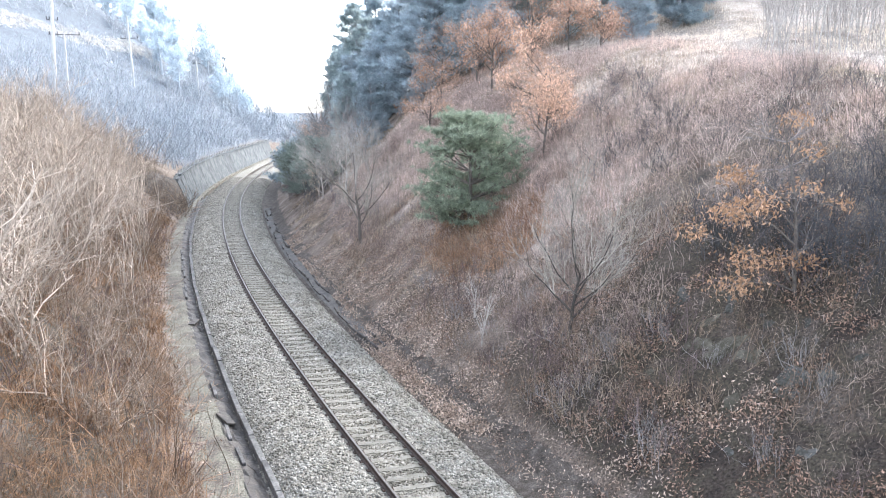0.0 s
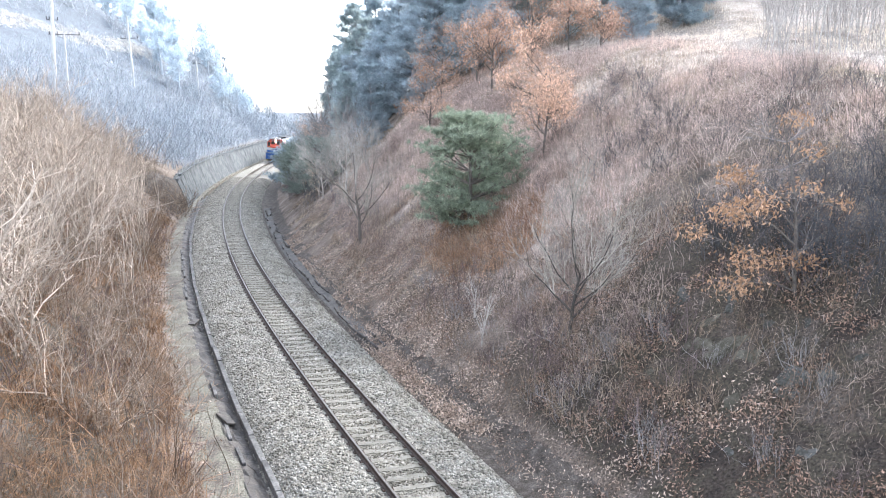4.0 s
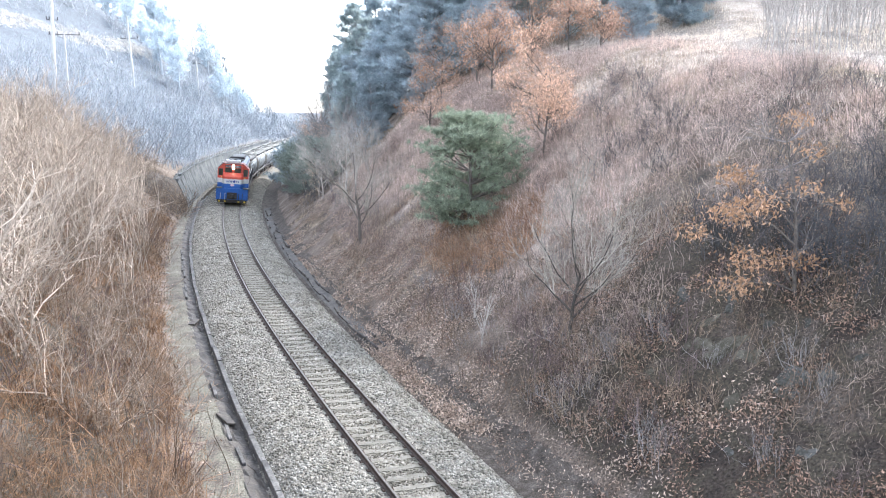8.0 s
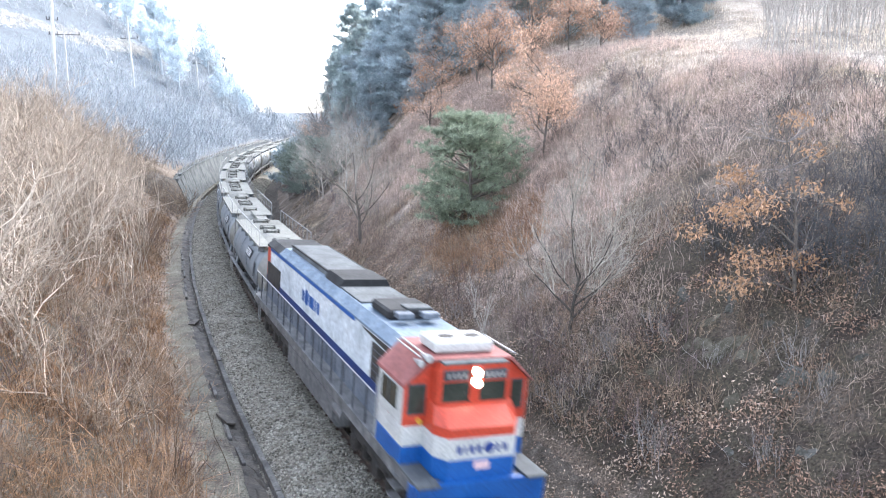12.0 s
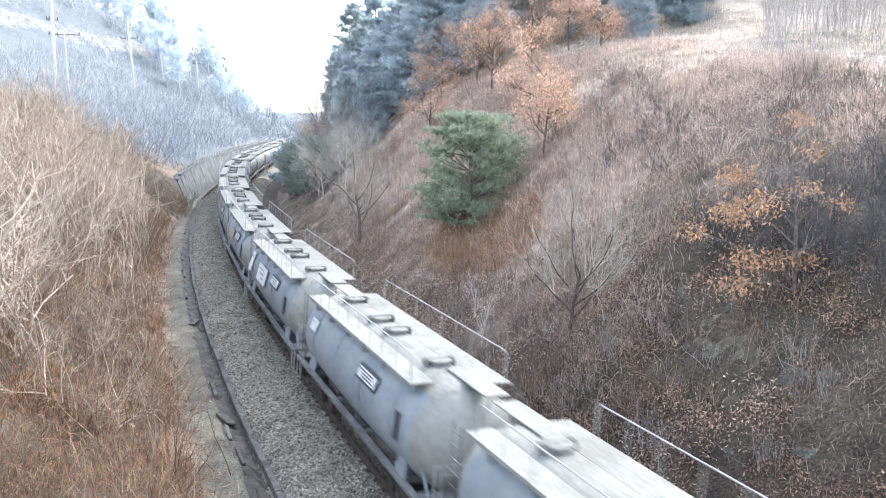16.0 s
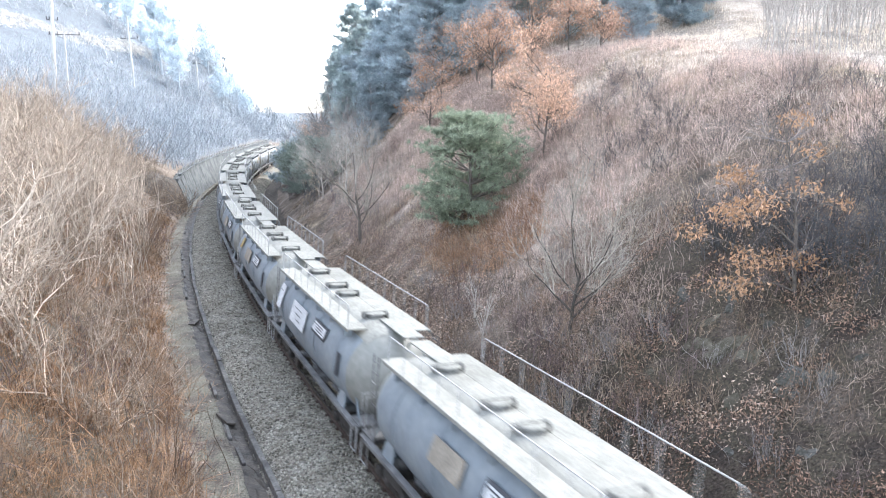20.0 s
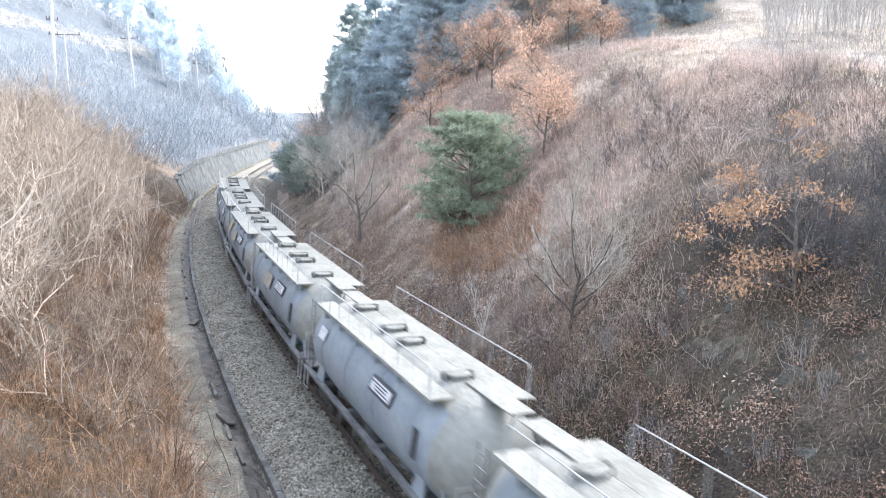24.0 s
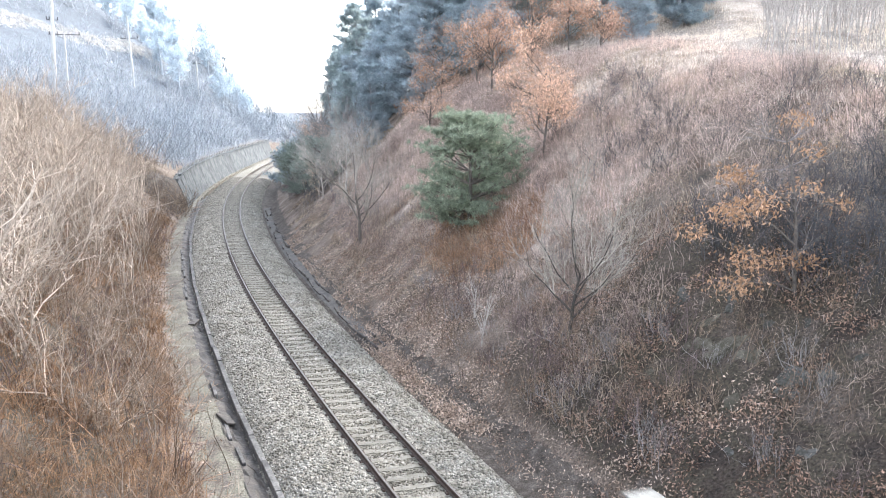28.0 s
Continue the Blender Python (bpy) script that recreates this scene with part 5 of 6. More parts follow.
M_WOODNEEDLE = material("dark_blue_green_needles", [(0.3, (0.33, 0.40, 0.43)), (0.6, (0.43, 0.505, 0.54))], 0.4, 0.8, 0.0, island=0.22, translucent=0.42)
M_GREENWOOD = material("misty_green_needles", [(0.3, (0.35, 0.42, 0.425)), (0.6, (0.47, 0.54, 0.54))], 0.4, 0.8, 0.0, island=0.22, translucent=0.42)
M_WOODBARK = material("misty_brown_trunk", [(0.3, (0.24, 0.245, 0.255)), (0.6, (0.36, 0.365, 0.375))], 2.0, 0.95, 0.2, per_object=0.2)
# far pines: distance haze put into needle and trunk colours
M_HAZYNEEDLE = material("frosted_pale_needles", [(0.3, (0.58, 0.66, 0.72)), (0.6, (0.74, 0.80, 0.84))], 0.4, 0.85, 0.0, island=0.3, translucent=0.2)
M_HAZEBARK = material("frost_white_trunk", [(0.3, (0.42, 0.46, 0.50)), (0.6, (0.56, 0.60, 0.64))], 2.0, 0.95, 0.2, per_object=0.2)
# lower hillside scrub: the blue mist band painted into its twigs
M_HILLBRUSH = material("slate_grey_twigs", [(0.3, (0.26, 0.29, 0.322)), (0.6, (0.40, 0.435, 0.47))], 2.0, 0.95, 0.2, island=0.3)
# distant bark, greyed in colour for the haze
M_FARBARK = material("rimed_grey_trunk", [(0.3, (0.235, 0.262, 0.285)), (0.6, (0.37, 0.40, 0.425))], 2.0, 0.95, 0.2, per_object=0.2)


def limb(g, p, d, length, r, rng, n=5, steps=4, wander=0.16, lift=0.05, taper=0.45):
    """A wandering tapering tube; returns its points and directions."""
    pts, dirs, rs = [Vector(p)], [Vector(d).normalized()], [r]
    for i in range(steps):
        v = dirs[-1] + Vector((rng.gauss(0, wander), rng.gauss(0, wander), rng.gauss(0, wander) + lift))
        v.normalize()
        dirs.append(v)
        pts.append(pts[-1] + v * (length / steps))
        rs.append(r * (1 - (1 - taper) * (i + 1) / steps))
    g.tube(pts, rs, n, False)
    return pts, dirs, rs


def grow(g, p, d, length, r, level, rng, tips, kids=(4, 6), ratio=0.62, angle=0.75, lift=0.05, wander=0.16):
    pts, dirs, rs = limb(g, p, d, length, r, rng, 6 if level > 2 else 4 if level > 1 else 3, 4 if level > 1 else 3, wander, lift, 0.4)
    tips.append(pts[-1])
    if level <= 0:
        return
    for k in range(rng.randint(*kids)):
        f = rng.uniform(0.25, 1.0) * (len(pts) - 1)
        i = min(int(f), len(pts) - 2)
        q = pts[i].lerp(pts[i + 1], f - i)
        axis_ = dirs[i].orthogonal().normalized()
        axis_.rotate(Matrix.Rotation(rng.uniform(0, 6.28), 3, dirs[i]))
        v = dirs[i].copy()
        v.rotate(Matrix.Rotation(angle * rng.uniform(0.6, 1.3), 3, axis_))
        grow(g, q, v, length * ratio * rng.uniform(0.7, 1.2), max(0.005, rs[i] * 0.62), level - 1, rng, tips, kids, ratio, angle, lift, wander)


def leaf_cloud(points, per, spread, size, seed, hang=0.5):
    """Folded leaves round the given points."""
    rng = np.random.default_rng(seed)
    c = np.repeat(np.array([tuple(p) for p in points]), per, 0)
    n = len(c)
    c = c + rng.normal(0, spread, (n, 3))
    a = rng.normal(size=(n, 3))
    a[:, 2] -= hang
    a /= np.linalg.norm(a, axis=1, keepdims=True)
    b = np.cross(a, rng.normal(size=(n, 3)))
    b /= np.linalg.norm(b, axis=1, keepdims=True)
    up = np.cross(a, b)
    s = rng.uniform(*size, n)[:, None]
    v = np.stack([c, c + a * s * 0.5 + b * s * 0.19 + up * s * 0.12, c + a * s, c + a * s * 0.5 - b * s * 0.19 + up * s * 0.12], 1)
    i = (np.arange(n) * 4)[:, None]
    f = np.concatenate([i + [0, 1, 2], i + [0, 2, 3]], 1).reshape(-1, 3)
    return v.reshape(-1, 3), f


def needle_tufts(points, dirs, per, length, width, seed):
    rng = np.random.default_rng(seed)
    c = np.repeat(np.array([tuple(p) for p in points]), per, 0)
    d = np.repeat(np.array([tuple(p) for p in dirs]), per, 0)
    n = len(c)
    d = d * 0.7 + rng.normal(size=(n, 3)) * 0.75
    d[:, 2] += 0.25
    d /= np.linalg.norm(d, axis=1, keepdims=True)
    side = np.cross(d, rng.normal(size=(n, 3)))
    side /= np.linalg.norm(side, axis=1, keepdims=True)
    L = rng.uniform(*length, n)[:, None]
    v = np.stack([c - side * width, c + side * width, c + d * L], 1)
    return v.reshape(-1, 3), np.arange(n * 3).reshape(-1, 3)


def place_at(s, d, sink=0.08):
    p = in_plan(np.array([s]), np.array([d]))[0]
    return Vector((p[0], p[1], p[2] - sink))


def build_pine(height, radius, seed, base=0.12, per=16, tuft=(0.16, 0.28), width=0.011, needle=None, bark=None, step=0.36, name="pine_tree", label="young green pine tree on the slope", group="", pads=0):
    rng = random.Random(seed)
    tree = thing(name, label, "tree", group)
    g = Geo()
    pts, _, rs = limb(g, (0, 0, -0.3), (0, 0, 1), height + 0.3, height * 0.022 + 0.02, rng, 8, 6, 0.035, 0.02, 0.12)
    b = g
    tp, td = [], []
    z = height * base
    while z < height * 0.98:
        f = (z - height * base) / (height * (1 - base))
        reach = radius * (min(1.0, 0.55 + f * 1.6) if f < 0.28 else (1 - ((f - 0.28) / 0.72) ** 1.35)) + 0.15
        if pads:
            reach = radius * min(1.0, 0.72 + f * 1.3) * math.sqrt(max(0.0, 1.02 - f * f)) * rng.uniform(0.82, 1.05)
        i = z / height * (len(pts) - 1)
        k = min(int(i), len(pts) - 2)
        c = pts[k].lerp(pts[k + 1], i - k)
        for q in range(rng.randint(4, 6) + pads):
            a = rng.uniform(0, 6.28)
            ln = reach * rng.uniform(0.6, 1.12)
            lp, ld, _ = limb(b, c, (math.cos(a), math.sin(a), 0.12 + 0.5 * f), ln, 0.012 + 0.012 * ln, rng, 4, 4, 0.10, 0.05, 0.3)
            for m in range(max(2, int(ln / (0.085 if pads else 0.14)))):
                u = rng.uniform(0.3, 1.0) ** (0.6 if pads else 1.0) * 4
                j = min(int(u), 3)
                o = lp[j].lerp(lp[j + 1], u - j)
                side = Vector((rng.gauss(0, 1), rng.gauss(0, 1), rng.gauss(0.1, 0.16 if pads else 0.5))).normalized()
                w = ln * 0.24 * rng.random()
                tp.append(o + side * w)
                td.append((ld[j] + side).normalized())
        z += step * rng.uniform(0.75, 1.2)
    part("trunk", g, bark or M_BARK, tree, smooth=True)
    v, f = needle_tufts(tp, td, per, tuft, width, seed)
    part("crown", raw_mesh("crown", v, f, needle or M_NEEDLE), None, tree)
    return tree


def build_bare_tree(height, seed, name, label, bark=None, group="", leaves=None, leaf_mat=None, kids=(4, 6), levels=3, spread=0.7, stems=1, r=None, leaf_pick=1.0, leaf_size=(0.10, 0.17), per=6, leaf_spread=0.13, cat="tree", lift=0.06, trunk_bark=None, reach=0.34):
    rng = random.Random(seed)
    tree = thing(name, label, cat, group)
    g, tips = Geo(), []
    for k in range(stems):
        a = rng.uniform(0, 6.28)
        lean = 0.05 if stems == 1 else rng.uniform(0.12, 0.4)
        d = (math.cos(a) * lean, math.sin(a) * lean, 1)
        pts, dirs, rs = limb(g, (0, 0, -0.2), d, height * 0.62, (r or height * 0.014) * (1 if stems == 1 else rng.uniform(0.6, 1)), rng, 8, 5, 0.07, 0.03, 0.5)
        b = Geo() if k == 0 else b
        for q in range(rng.randint(9, 12) if stems == 1 else rng.randint(5, 7)):
            f = rng.uniform(0.25, 1.0) * (len(pts) - 1)
            i = min(int(f), len(pts) - 2)
            o = pts[i].lerp(pts[i + 1], f - i)
            a = rng.uniform(0, 6.28)
            v = Vector((math.cos(a) * spread, math.sin(a) * spread, rng.uniform(0.35, 0.9)))
            ln = height * reach * rng.uniform(0.7, 1.15)
            lp, ld, lr = limb(b if name == "sapling" else g, o, v, ln, rs[i] * 0.55, rng, 5, 4, 0.14, lift, 0.4)
            tips.append(lp[-1])
            for w in range(rng.randint(*kids)):
                f2 = rng.uniform(0.2, 1.0) * 4
                j = min(int(f2), 3)
                v2 = ld[j] + Vector((rng.gauss(0, 0.6), rng.gauss(0, 0.6), rng.gauss(0.1, 0.45)))
                grow(b, lp[j].lerp(lp[j + 1], f2 - j), v2, ln * 0.6 * rng.uniform(0.7, 1.2), max(0.005, lr[j] * 0.55), levels - 2, rng, tips, kids, 0.6, 0.7, lift, 0.16)
    part("trunk", g, trunk_bark or bark or M_BARK, tree, smooth=True)
    part("crown", b, bark or M_BARK, tree, "leafless twiggy crown")
    if leaves:
        pick = [t for t in tips if rng.random() < leaf_pick]
        if callable(leaves):
            pick = [t for t in tips if leaves(t)]
        v, f = leaf_cloud(pick, per, leaf_spread, leaf_size, seed, 1.1)
        part("foliage", raw_mesh("foliage", v, f, leaf_mat or M_OAKLEAF), None, tree)
    return tree


def build_fan_tree(height, seed, label, twig, bark, r, fork, limbs, spread):
    """A short trunk that forks low into rising limbs, fanning out into fine twigs."""
    rng = random.Random(seed)
    tree = thing("bare_tree", label, "tree")
    g, b, tips = Geo(), Geo(), []
    pts, dirs, rs = limb(g, (0, 0, -0.3), (0.06, 0.02, 1), height * (fork + 0.22) + 0.3, r, rng, 8, 5, 0.08, 0.03, 0.55)
    for k in range(limbs):
        f = (0.45 + 0.55 * k / (limbs - 1)) * 5
        i = min(int(f), 4)
        a = 2.4 * k + rng.uniform(-0.5, 0.5)
        v = Vector((math.cos(a) * spread, math.sin(a) * spread, rng.uniform(0.5, 0.95)))
        ln = height * rng.uniform(0.40, 0.56)
        lp, ld, lr = limb(g, pts[i].lerp(pts[i + 1], f - i), v, ln, rs[i] * 0.6, rng, 6, 6, 0.12, 0.07, 0.3)
        for w in range(rng.randint(8, 10)):
            f2 = rng.uniform(0.15, 1.0) * 6
            j = min(int(f2), 5)
            v2 = ld[j] + Vector((rng.gauss(0, 0.55), rng.gauss(0, 0.55), rng.gauss(0.15, 0.35)))
            grow(b, lp[j].lerp(lp[j + 1], f2 - j), v2, ln * rng.uniform(0.30, 0.52), max(0.015, lr[j] * 0.65), 2, rng, tips, (3, 5), 0.62, 0.6, 0.10, 0.14)
    part("trunk", g, bark, tree, smooth=True)
    part("crown", b, twig, tree, "leafless twiggy crown")
    return tree


def build_tufted_oak(s, d, height, tufts, seed):
    """A scrubby oak whose dry leaves hang on in separate tufts: each (x, y, z from the foot, width, leaves)."""
    rng, nr = random.Random(seed), np.random.default_rng(seed)
    tree = thing("oak_tree", "scrubby oak holding clusters of dry orange-brown leaves", "tree", m=Matrix.Translation(place_at(s, d)))
    g, b, tips, leaves = Geo(), Geo(), [], []
    pts, _, rs = limb(g, (0, 0, -0.3), (-0.10, 0, 1), height + 0.3, 0.065, rng, 7, 8, 0.05, 0.02, 0.25)
    for x, y, z, w, n in tufts:
        f = min(0.92, max(0.08, (z - 0.30 * abs(x) - 0.15) / height)) * 8
        i = min(int(f), 7)
        o, e = pts[i].lerp(pts[i + 1], f - i), Vector((x, y, z))
        mid = [o.lerp(e, q) + Vector((rng.gauss(0, 0.06), rng.gauss(0, 0.06), 0.22 * math.sin(q * 3.1) + rng.gauss(0, 0.04))) for q in (0.33, 0.66)]
        g.tube([o, *mid, e], [0.030, 0.022, 0.015, 0.008], 5, False)
        for k in range(7):
            v = Vector((rng.gauss(0, 1), rng.gauss(0, 1), rng.gauss(0, 0.5)))
            grow(b, mid[1].lerp(e, rng.random()), v, w * rng.uniform(0.6, 1.1), 0.008, 1, rng, tips, (2, 4), 0.6, 0.6, 0.03)
        leaves.append(np.array((x, y, z)) + nr.normal(size=(int(n * 1.4), 3)) * (w * 0.52, w * 0.52, w * 0.24))
    for k in range(16):
        i = rng.randint(2, 7)
        grow(b, pts[i], Vector((rng.gauss(0, 1), rng.gauss(0, 1), rng.uniform(0.1, 0.8))), rng.uniform(0.8, 1.7), 0.014, 2, rng, tips, (3, 4), 0.6, 0.6, 0.03)
    part("trunk", g, M_BARK, tree, smooth=True)
    part("crown", b, M_GREYBROWN, tree, "leafless twiggy crown")
    v, f = leaf_cloud(np.concatenate(leaves), 1, 0.03, (0.10, 0.19), seed, 0.9)
    part("foliage", raw_mesh("foliage", v, f, M_OAKLEAF), None, tree)
    return tree


def build_shrub(height, stems, seed, mat, name, label, tilt=0.35, twigs=(6, 10), r=0.014, group="", base=0.35, arch=0.0, wander=0.17, split=False):
    """A many-stemmed leafless shrub: one mesh, or each stem with its twigs a part."""
    rng = random.Random(seed)
    g = Geo()
    shrub = thing(name, label, "shrub", group) if split else None
    for k in range(stems):
        g = Geo() if split else g
        a, lean = rng.uniform(0, 6.28), abs(rng.gauss(0, tilt))
        p = Vector((rng.gauss(0, base), rng.gauss(0, base), -0.12))
        d = Vector((math.cos(a) * math.sin(lean), math.sin(a) * math.sin(lean), math.cos(lean)))
        h = height * rng.uniform(0.55, 1.1)
        pts, dirs, rs = limb(g, p, d, h, r * rng.uniform(0.6, 1.3), rng, 3, 5, wander, 0.02 - arch, 0.3)
        for q in range(rng.randint(*twigs)):
            f = rng.uniform(0.25, 1.0) * 5
            i = min(int(f), 4)
            o = pts[i].lerp(pts[i + 1], f - i)
            v = dirs[i] + Vector((rng.gauss(0, 0.65), rng.gauss(0, 0.65), rng.gauss(0.05, 0.35)))
            tw, td_, tr = limb(g, o, v, h * rng.uniform(0.14, 0.34), rs[i] * 0.6, rng, 3, 3, 0.2, 0.02 - arch, 0.35)
            for w in range(rng.randint(0, 2)):
                limb(g, tw[2], td_[2] + Vector((rng.gauss(0, 0.6), rng.gauss(0, 0.6), rng.gauss(0, 0.4))), h * rng.uniform(0.06, 0.14), tr[2] * 0.6, rng, 3, 2, 0.2, 0, 0.4)
        if split:
            part("stem", g, mat, shrub)
    if split:
        return shrub
    me = bpy.data.meshes.new(name)
    me.from_pydata([tuple(v) for v in g.v], [], g.f)
    me.materials.append(mat)
    return tagged(new(name, me), label, "shrub", group)


def thicket(name, label, shrubs, spots, seed, size=(0.8, 1.2), category="shrub"):
    """Far scrub that nobody could count: turned and sized repeats joined into one mesh."""
    rng = np.random.default_rng(seed)
    shapes = []
    for ob in shrubs:
        me = ob.data
        co = np.empty(len(me.vertices) * 3)
        me.vertices.foreach_get("co", co)
        idx = np.empty(len(me.loops), int)
        me.loops.foreach_get("vertex_index", idx)
        tot = np.empty(len(me.polygons), int)
        me.polygons.foreach_get("loop_total", tot)
        shapes.append((co.reshape(-1, 3), idx[np.repeat(tot, tot) == 4].reshape(-1, 4)))
        mat = me.materials[0]
        bpy.data.objects.remove(ob)
    vs, fs, n = [], [], 0
    for s, d in spots:
        v, f = shapes[rng.integers(len(shapes))]
        a, k = rng.uniform(0, 6.28), rng.uniform(*size)
        c, q = math.cos(a) * k, math.sin(a) * k
        o = place_at(s, d, 0.05)
        vs.append(np.stack([v[:, 0] * c - v[:, 1] * q + o.x, v[:, 0] * q + v[:, 1] * c + o.y, v[:, 2] * k * rng.uniform(0.85, 1.15) + o.z], 1))
        fs.append(f + n)
        n += len(v)
    return tagged(new(name, raw_mesh(name, np.concatenate(vs), np.concatenate(fs), mat)), label, category, kind="stuff")


def scatter(kinds, spots, seed, lean=0.08, size=(0.8, 1.2)):
    """Sets the built shrubs at their spots, the first of each where it first falls, the rest as copies."""
    rng = random.Random(seed)
    used = set()
    for s, d in spots:
        ob = rng.choice(kinds)
        k = rng.uniform(*size)
        m = Matrix.Translation(place_at(s, d, 0.05)) @ Matrix.Rotation(rng.uniform(-lean, lean), 4, "X") @ Matrix.Rotation(rng.uniform(0, 6.28), 4, "Z")
        if ob.name in used:
            c = copy_thing(ob, m)
        else:
            used.add(ob.name)
            c = ob
            c.matrix_basis = m
        c.scale = (k, k, k * rng.uniform(0.85, 1.15))
    for ob in kinds:
        if ob.name not in used:
            bpy.data.objects.remove(ob)


# the left bank: pale tall thicket, brown brush at its foot
def left_spots(n, s_range, u_range, seed, keep):
    rng = random.Random(seed)
    out = []
    while len(out) < n:
        s, u = rng.uniform(*s_range), rng.uniform(*u_range)
        if keep(s, u, rng):
            out.append((s, -u))
    return out


TALL = [build_shrub(4.4, 6, 100 + i, M_PALEBARK, "tall_shrub", "tall pale leafless shrub on the bank", 0.5, (9, 14), 0.036, "thicket on the bank", 0.3, 0.0, 0.26, True) for i in range(6)]
WANDS = [build_shrub(4.6, 6, 120 + i, M_PALEBARK, "tall_shrub", "slender upright pale saplings in the thicket", 0.16, (5, 9), 0.028, "thicket on the bank") for i in range(3)]
UNDER = [build_shrub(2.9, 16, 130 + i, M_TANTWIG, "tall_shrub", "tan leafless undergrowth in the thicket", 0.45, (7, 11), 0.016, "thicket on the bank", 0.6, 0.0, 0.2) for i in range(3)]
BRUSH = [build_shrub(1.7, 26, 140 + i, m, "brush_shrub", lab, 0.6, (5, 9), 0.011, "low brush", 0.5, 0.03) for i, (m, lab) in enumerate(((M_BRUSH, "low tangled brown brush without leaves"), (M_ORANGEBRUSH, "low orange-brown leafless brush"), (M_BRUSH, "low tangled brown brush without leaves"), (M_PURPLE, "low purple-brown leafless brush"), (M_ORANGEBRUSH, "low orange-brown leafless brush"), (M_BRUSH, "low tangled brown brush without leaves")))]
THORN = [build_shrub(2.3, 26, 160 + i, M_THORN, "thorn_shrub", "grey arching thorny shrub without leaves", 0.65, (6, 10), 0.010, "thorn shrubs", 0.4, 0.07) for i in range(4)]
scatter(TALL, left_spots(96, (14, 82), (6.2, 20), 1, lambda s, u, r: u > 8.0 + max(0, 30 - s) * 0.10 and u < 9 + s * 0.16), 2, size=(0.75, 1.3))
scatter(UNDER, left_spots(120, (12, 84), (6.6, 20), 21, lambda s, u, r: u > 7.6 and u < 10 + s * 0.16), 22)
scatter(WANDS, left_spots(34, (22, 62), (5.6, 10), 3, lambda s, u, r: u > 6.0), 4)
ARCH = [build_shrub(2.4, 8, 190 + i, M_TANTWIG, "arching_shrub", "tan arching leafless shrub over the brush", 0.6, (6, 10), 0.020, "low brush", 0.4, 0.05, 0.26) for i in range(4)]
scatter(ARCH, left_spots(34, (8, 34), (5.6, 11), 15, lambda s, u, r: u < 6.5 + 160 / (s + 14)), 16, size=(0.7, 1.15))
scatter([build_shrub(2.2, 26, 198, M_BRUSH, "brush_shrub", "brown leafless brush below the wall's end", 0.5, (6, 9), 0.014, "low brush", 0.6)], [(68.0, -5.2), (70.0, -6.2), (71.5, -5.6), (72.5, -6.8), (69.0, -7.4), (66.5, -6.2), (74, -8), (76, -9.5), (79, -9), (70.5, -4.9), (72.2, -4.9), (73.6, -5.4), (71.0, -7.0), (67.5, -5.0), (74.6, -6.6), (73.0, -7.6)], 17)
scatter(BRUSH, left_spots(160, (8, 66), (5.3, 13), 5, lambda s, u, r: u < 6 + 200 / (s + 12)), 6, size=(0.7, 1.2))
SLOPE_BRUSH = [build_shrub(1.2, 24, 180 + i, m, "brush_shrub", lab, 0.6, (4, 8), 0.009, "slope brush", 0.4, 0.02) for i, (m, lab) in enumerate(((M_BRUSH, "low brown leafless brush on the cut slope"), (M_GREYBROWN, "low grey-brown leafless brush on the cut slope"), (M_BRUSH, "low brown leafless brush on the cut slope"), (M_PURPLE, "low purple-brown leafless brush on the cut slope")))]
MAUVE_BRUSH = [build_shrub(1.3, 14, 185 + i, M_MAUVE, "brush_shrub", "mauve-grey feathery dry brush high on the slope", 0.8, (4, 7), 0.007, "slope brush", 0.5, 0.10) for i in range(3)]


def right_spots(n, s_range, d_range, seed, keep=lambda s, d, r: True):
    rng = random.Random(seed)
    out = []
    while len(out) < n:
        s, d = rng.uniform(*s_range), rng.uniform(*d_range)
        if keep(s, d, rng):
            out.append((s, d))
    return out


scatter(SLOPE_BRUSH, right_spots(24, (2, 12), (5.4, 9.5), 27) + right_spots(34, (12, 24), (5.0, 8.0), 28) + right_spots(80, (5, 62), (5.6, 13), 7), 8, size=(0.6, 1.25))
thicket("mauve_brush", "mauve-grey feathery dry brush high on the slope", MAUVE_BRUSH, right_spots(190, (15, 46), (11.0, 21), 37), 38, (0.7, 1.2))
scatter(THORN, right_spots(64, (1, 13), (10.6, 17.5), 9) + right_spots(40, (2, 10), (12, 18.5), 19) + right_spots(20, (8, 30), (13, 19), 10) + right_spots(14, (60, 84), (5.5, 9), 12), 11, size=(0.7, 1.1))

# grass and weeds over the slopes
meadow("dry_weeds", "mauve-brown dry weeds high on the cut slope", M_MAUVE, 130000, (10, 60), (9.0, 24), 2600, 0.36, (0.3, 0.85), (0.004, 0.008), 1.0, 41, lambda s, d, r: (wave(s, d, 6, 5) > -0.45) & (d > 9.5 + 6 * (s < 14)), 0.7)
meadow("dry_weeds", "purple-brown flattened dry stems on the cut slope", M_PURPLEWEED, 70000, (12, 56), (6.5, 20), 1500, 0.40, (0.35, 0.9), (0.004, 0.008), 1.1, 48, lambda s, d, r: wave(s, d, 5, 12) > -0.1, 0.8)
meadow("dry_grass", "straw-coloured dry grass on the cut slope", M_STRAW, 52000, (10, 66), (5.2, 22), 1900, 0.3, (0.2, 0.55), (0.006, 0.011), 1.1, 42, lambda s, d, r: wave(s, d, 5, 6) > 0.0)
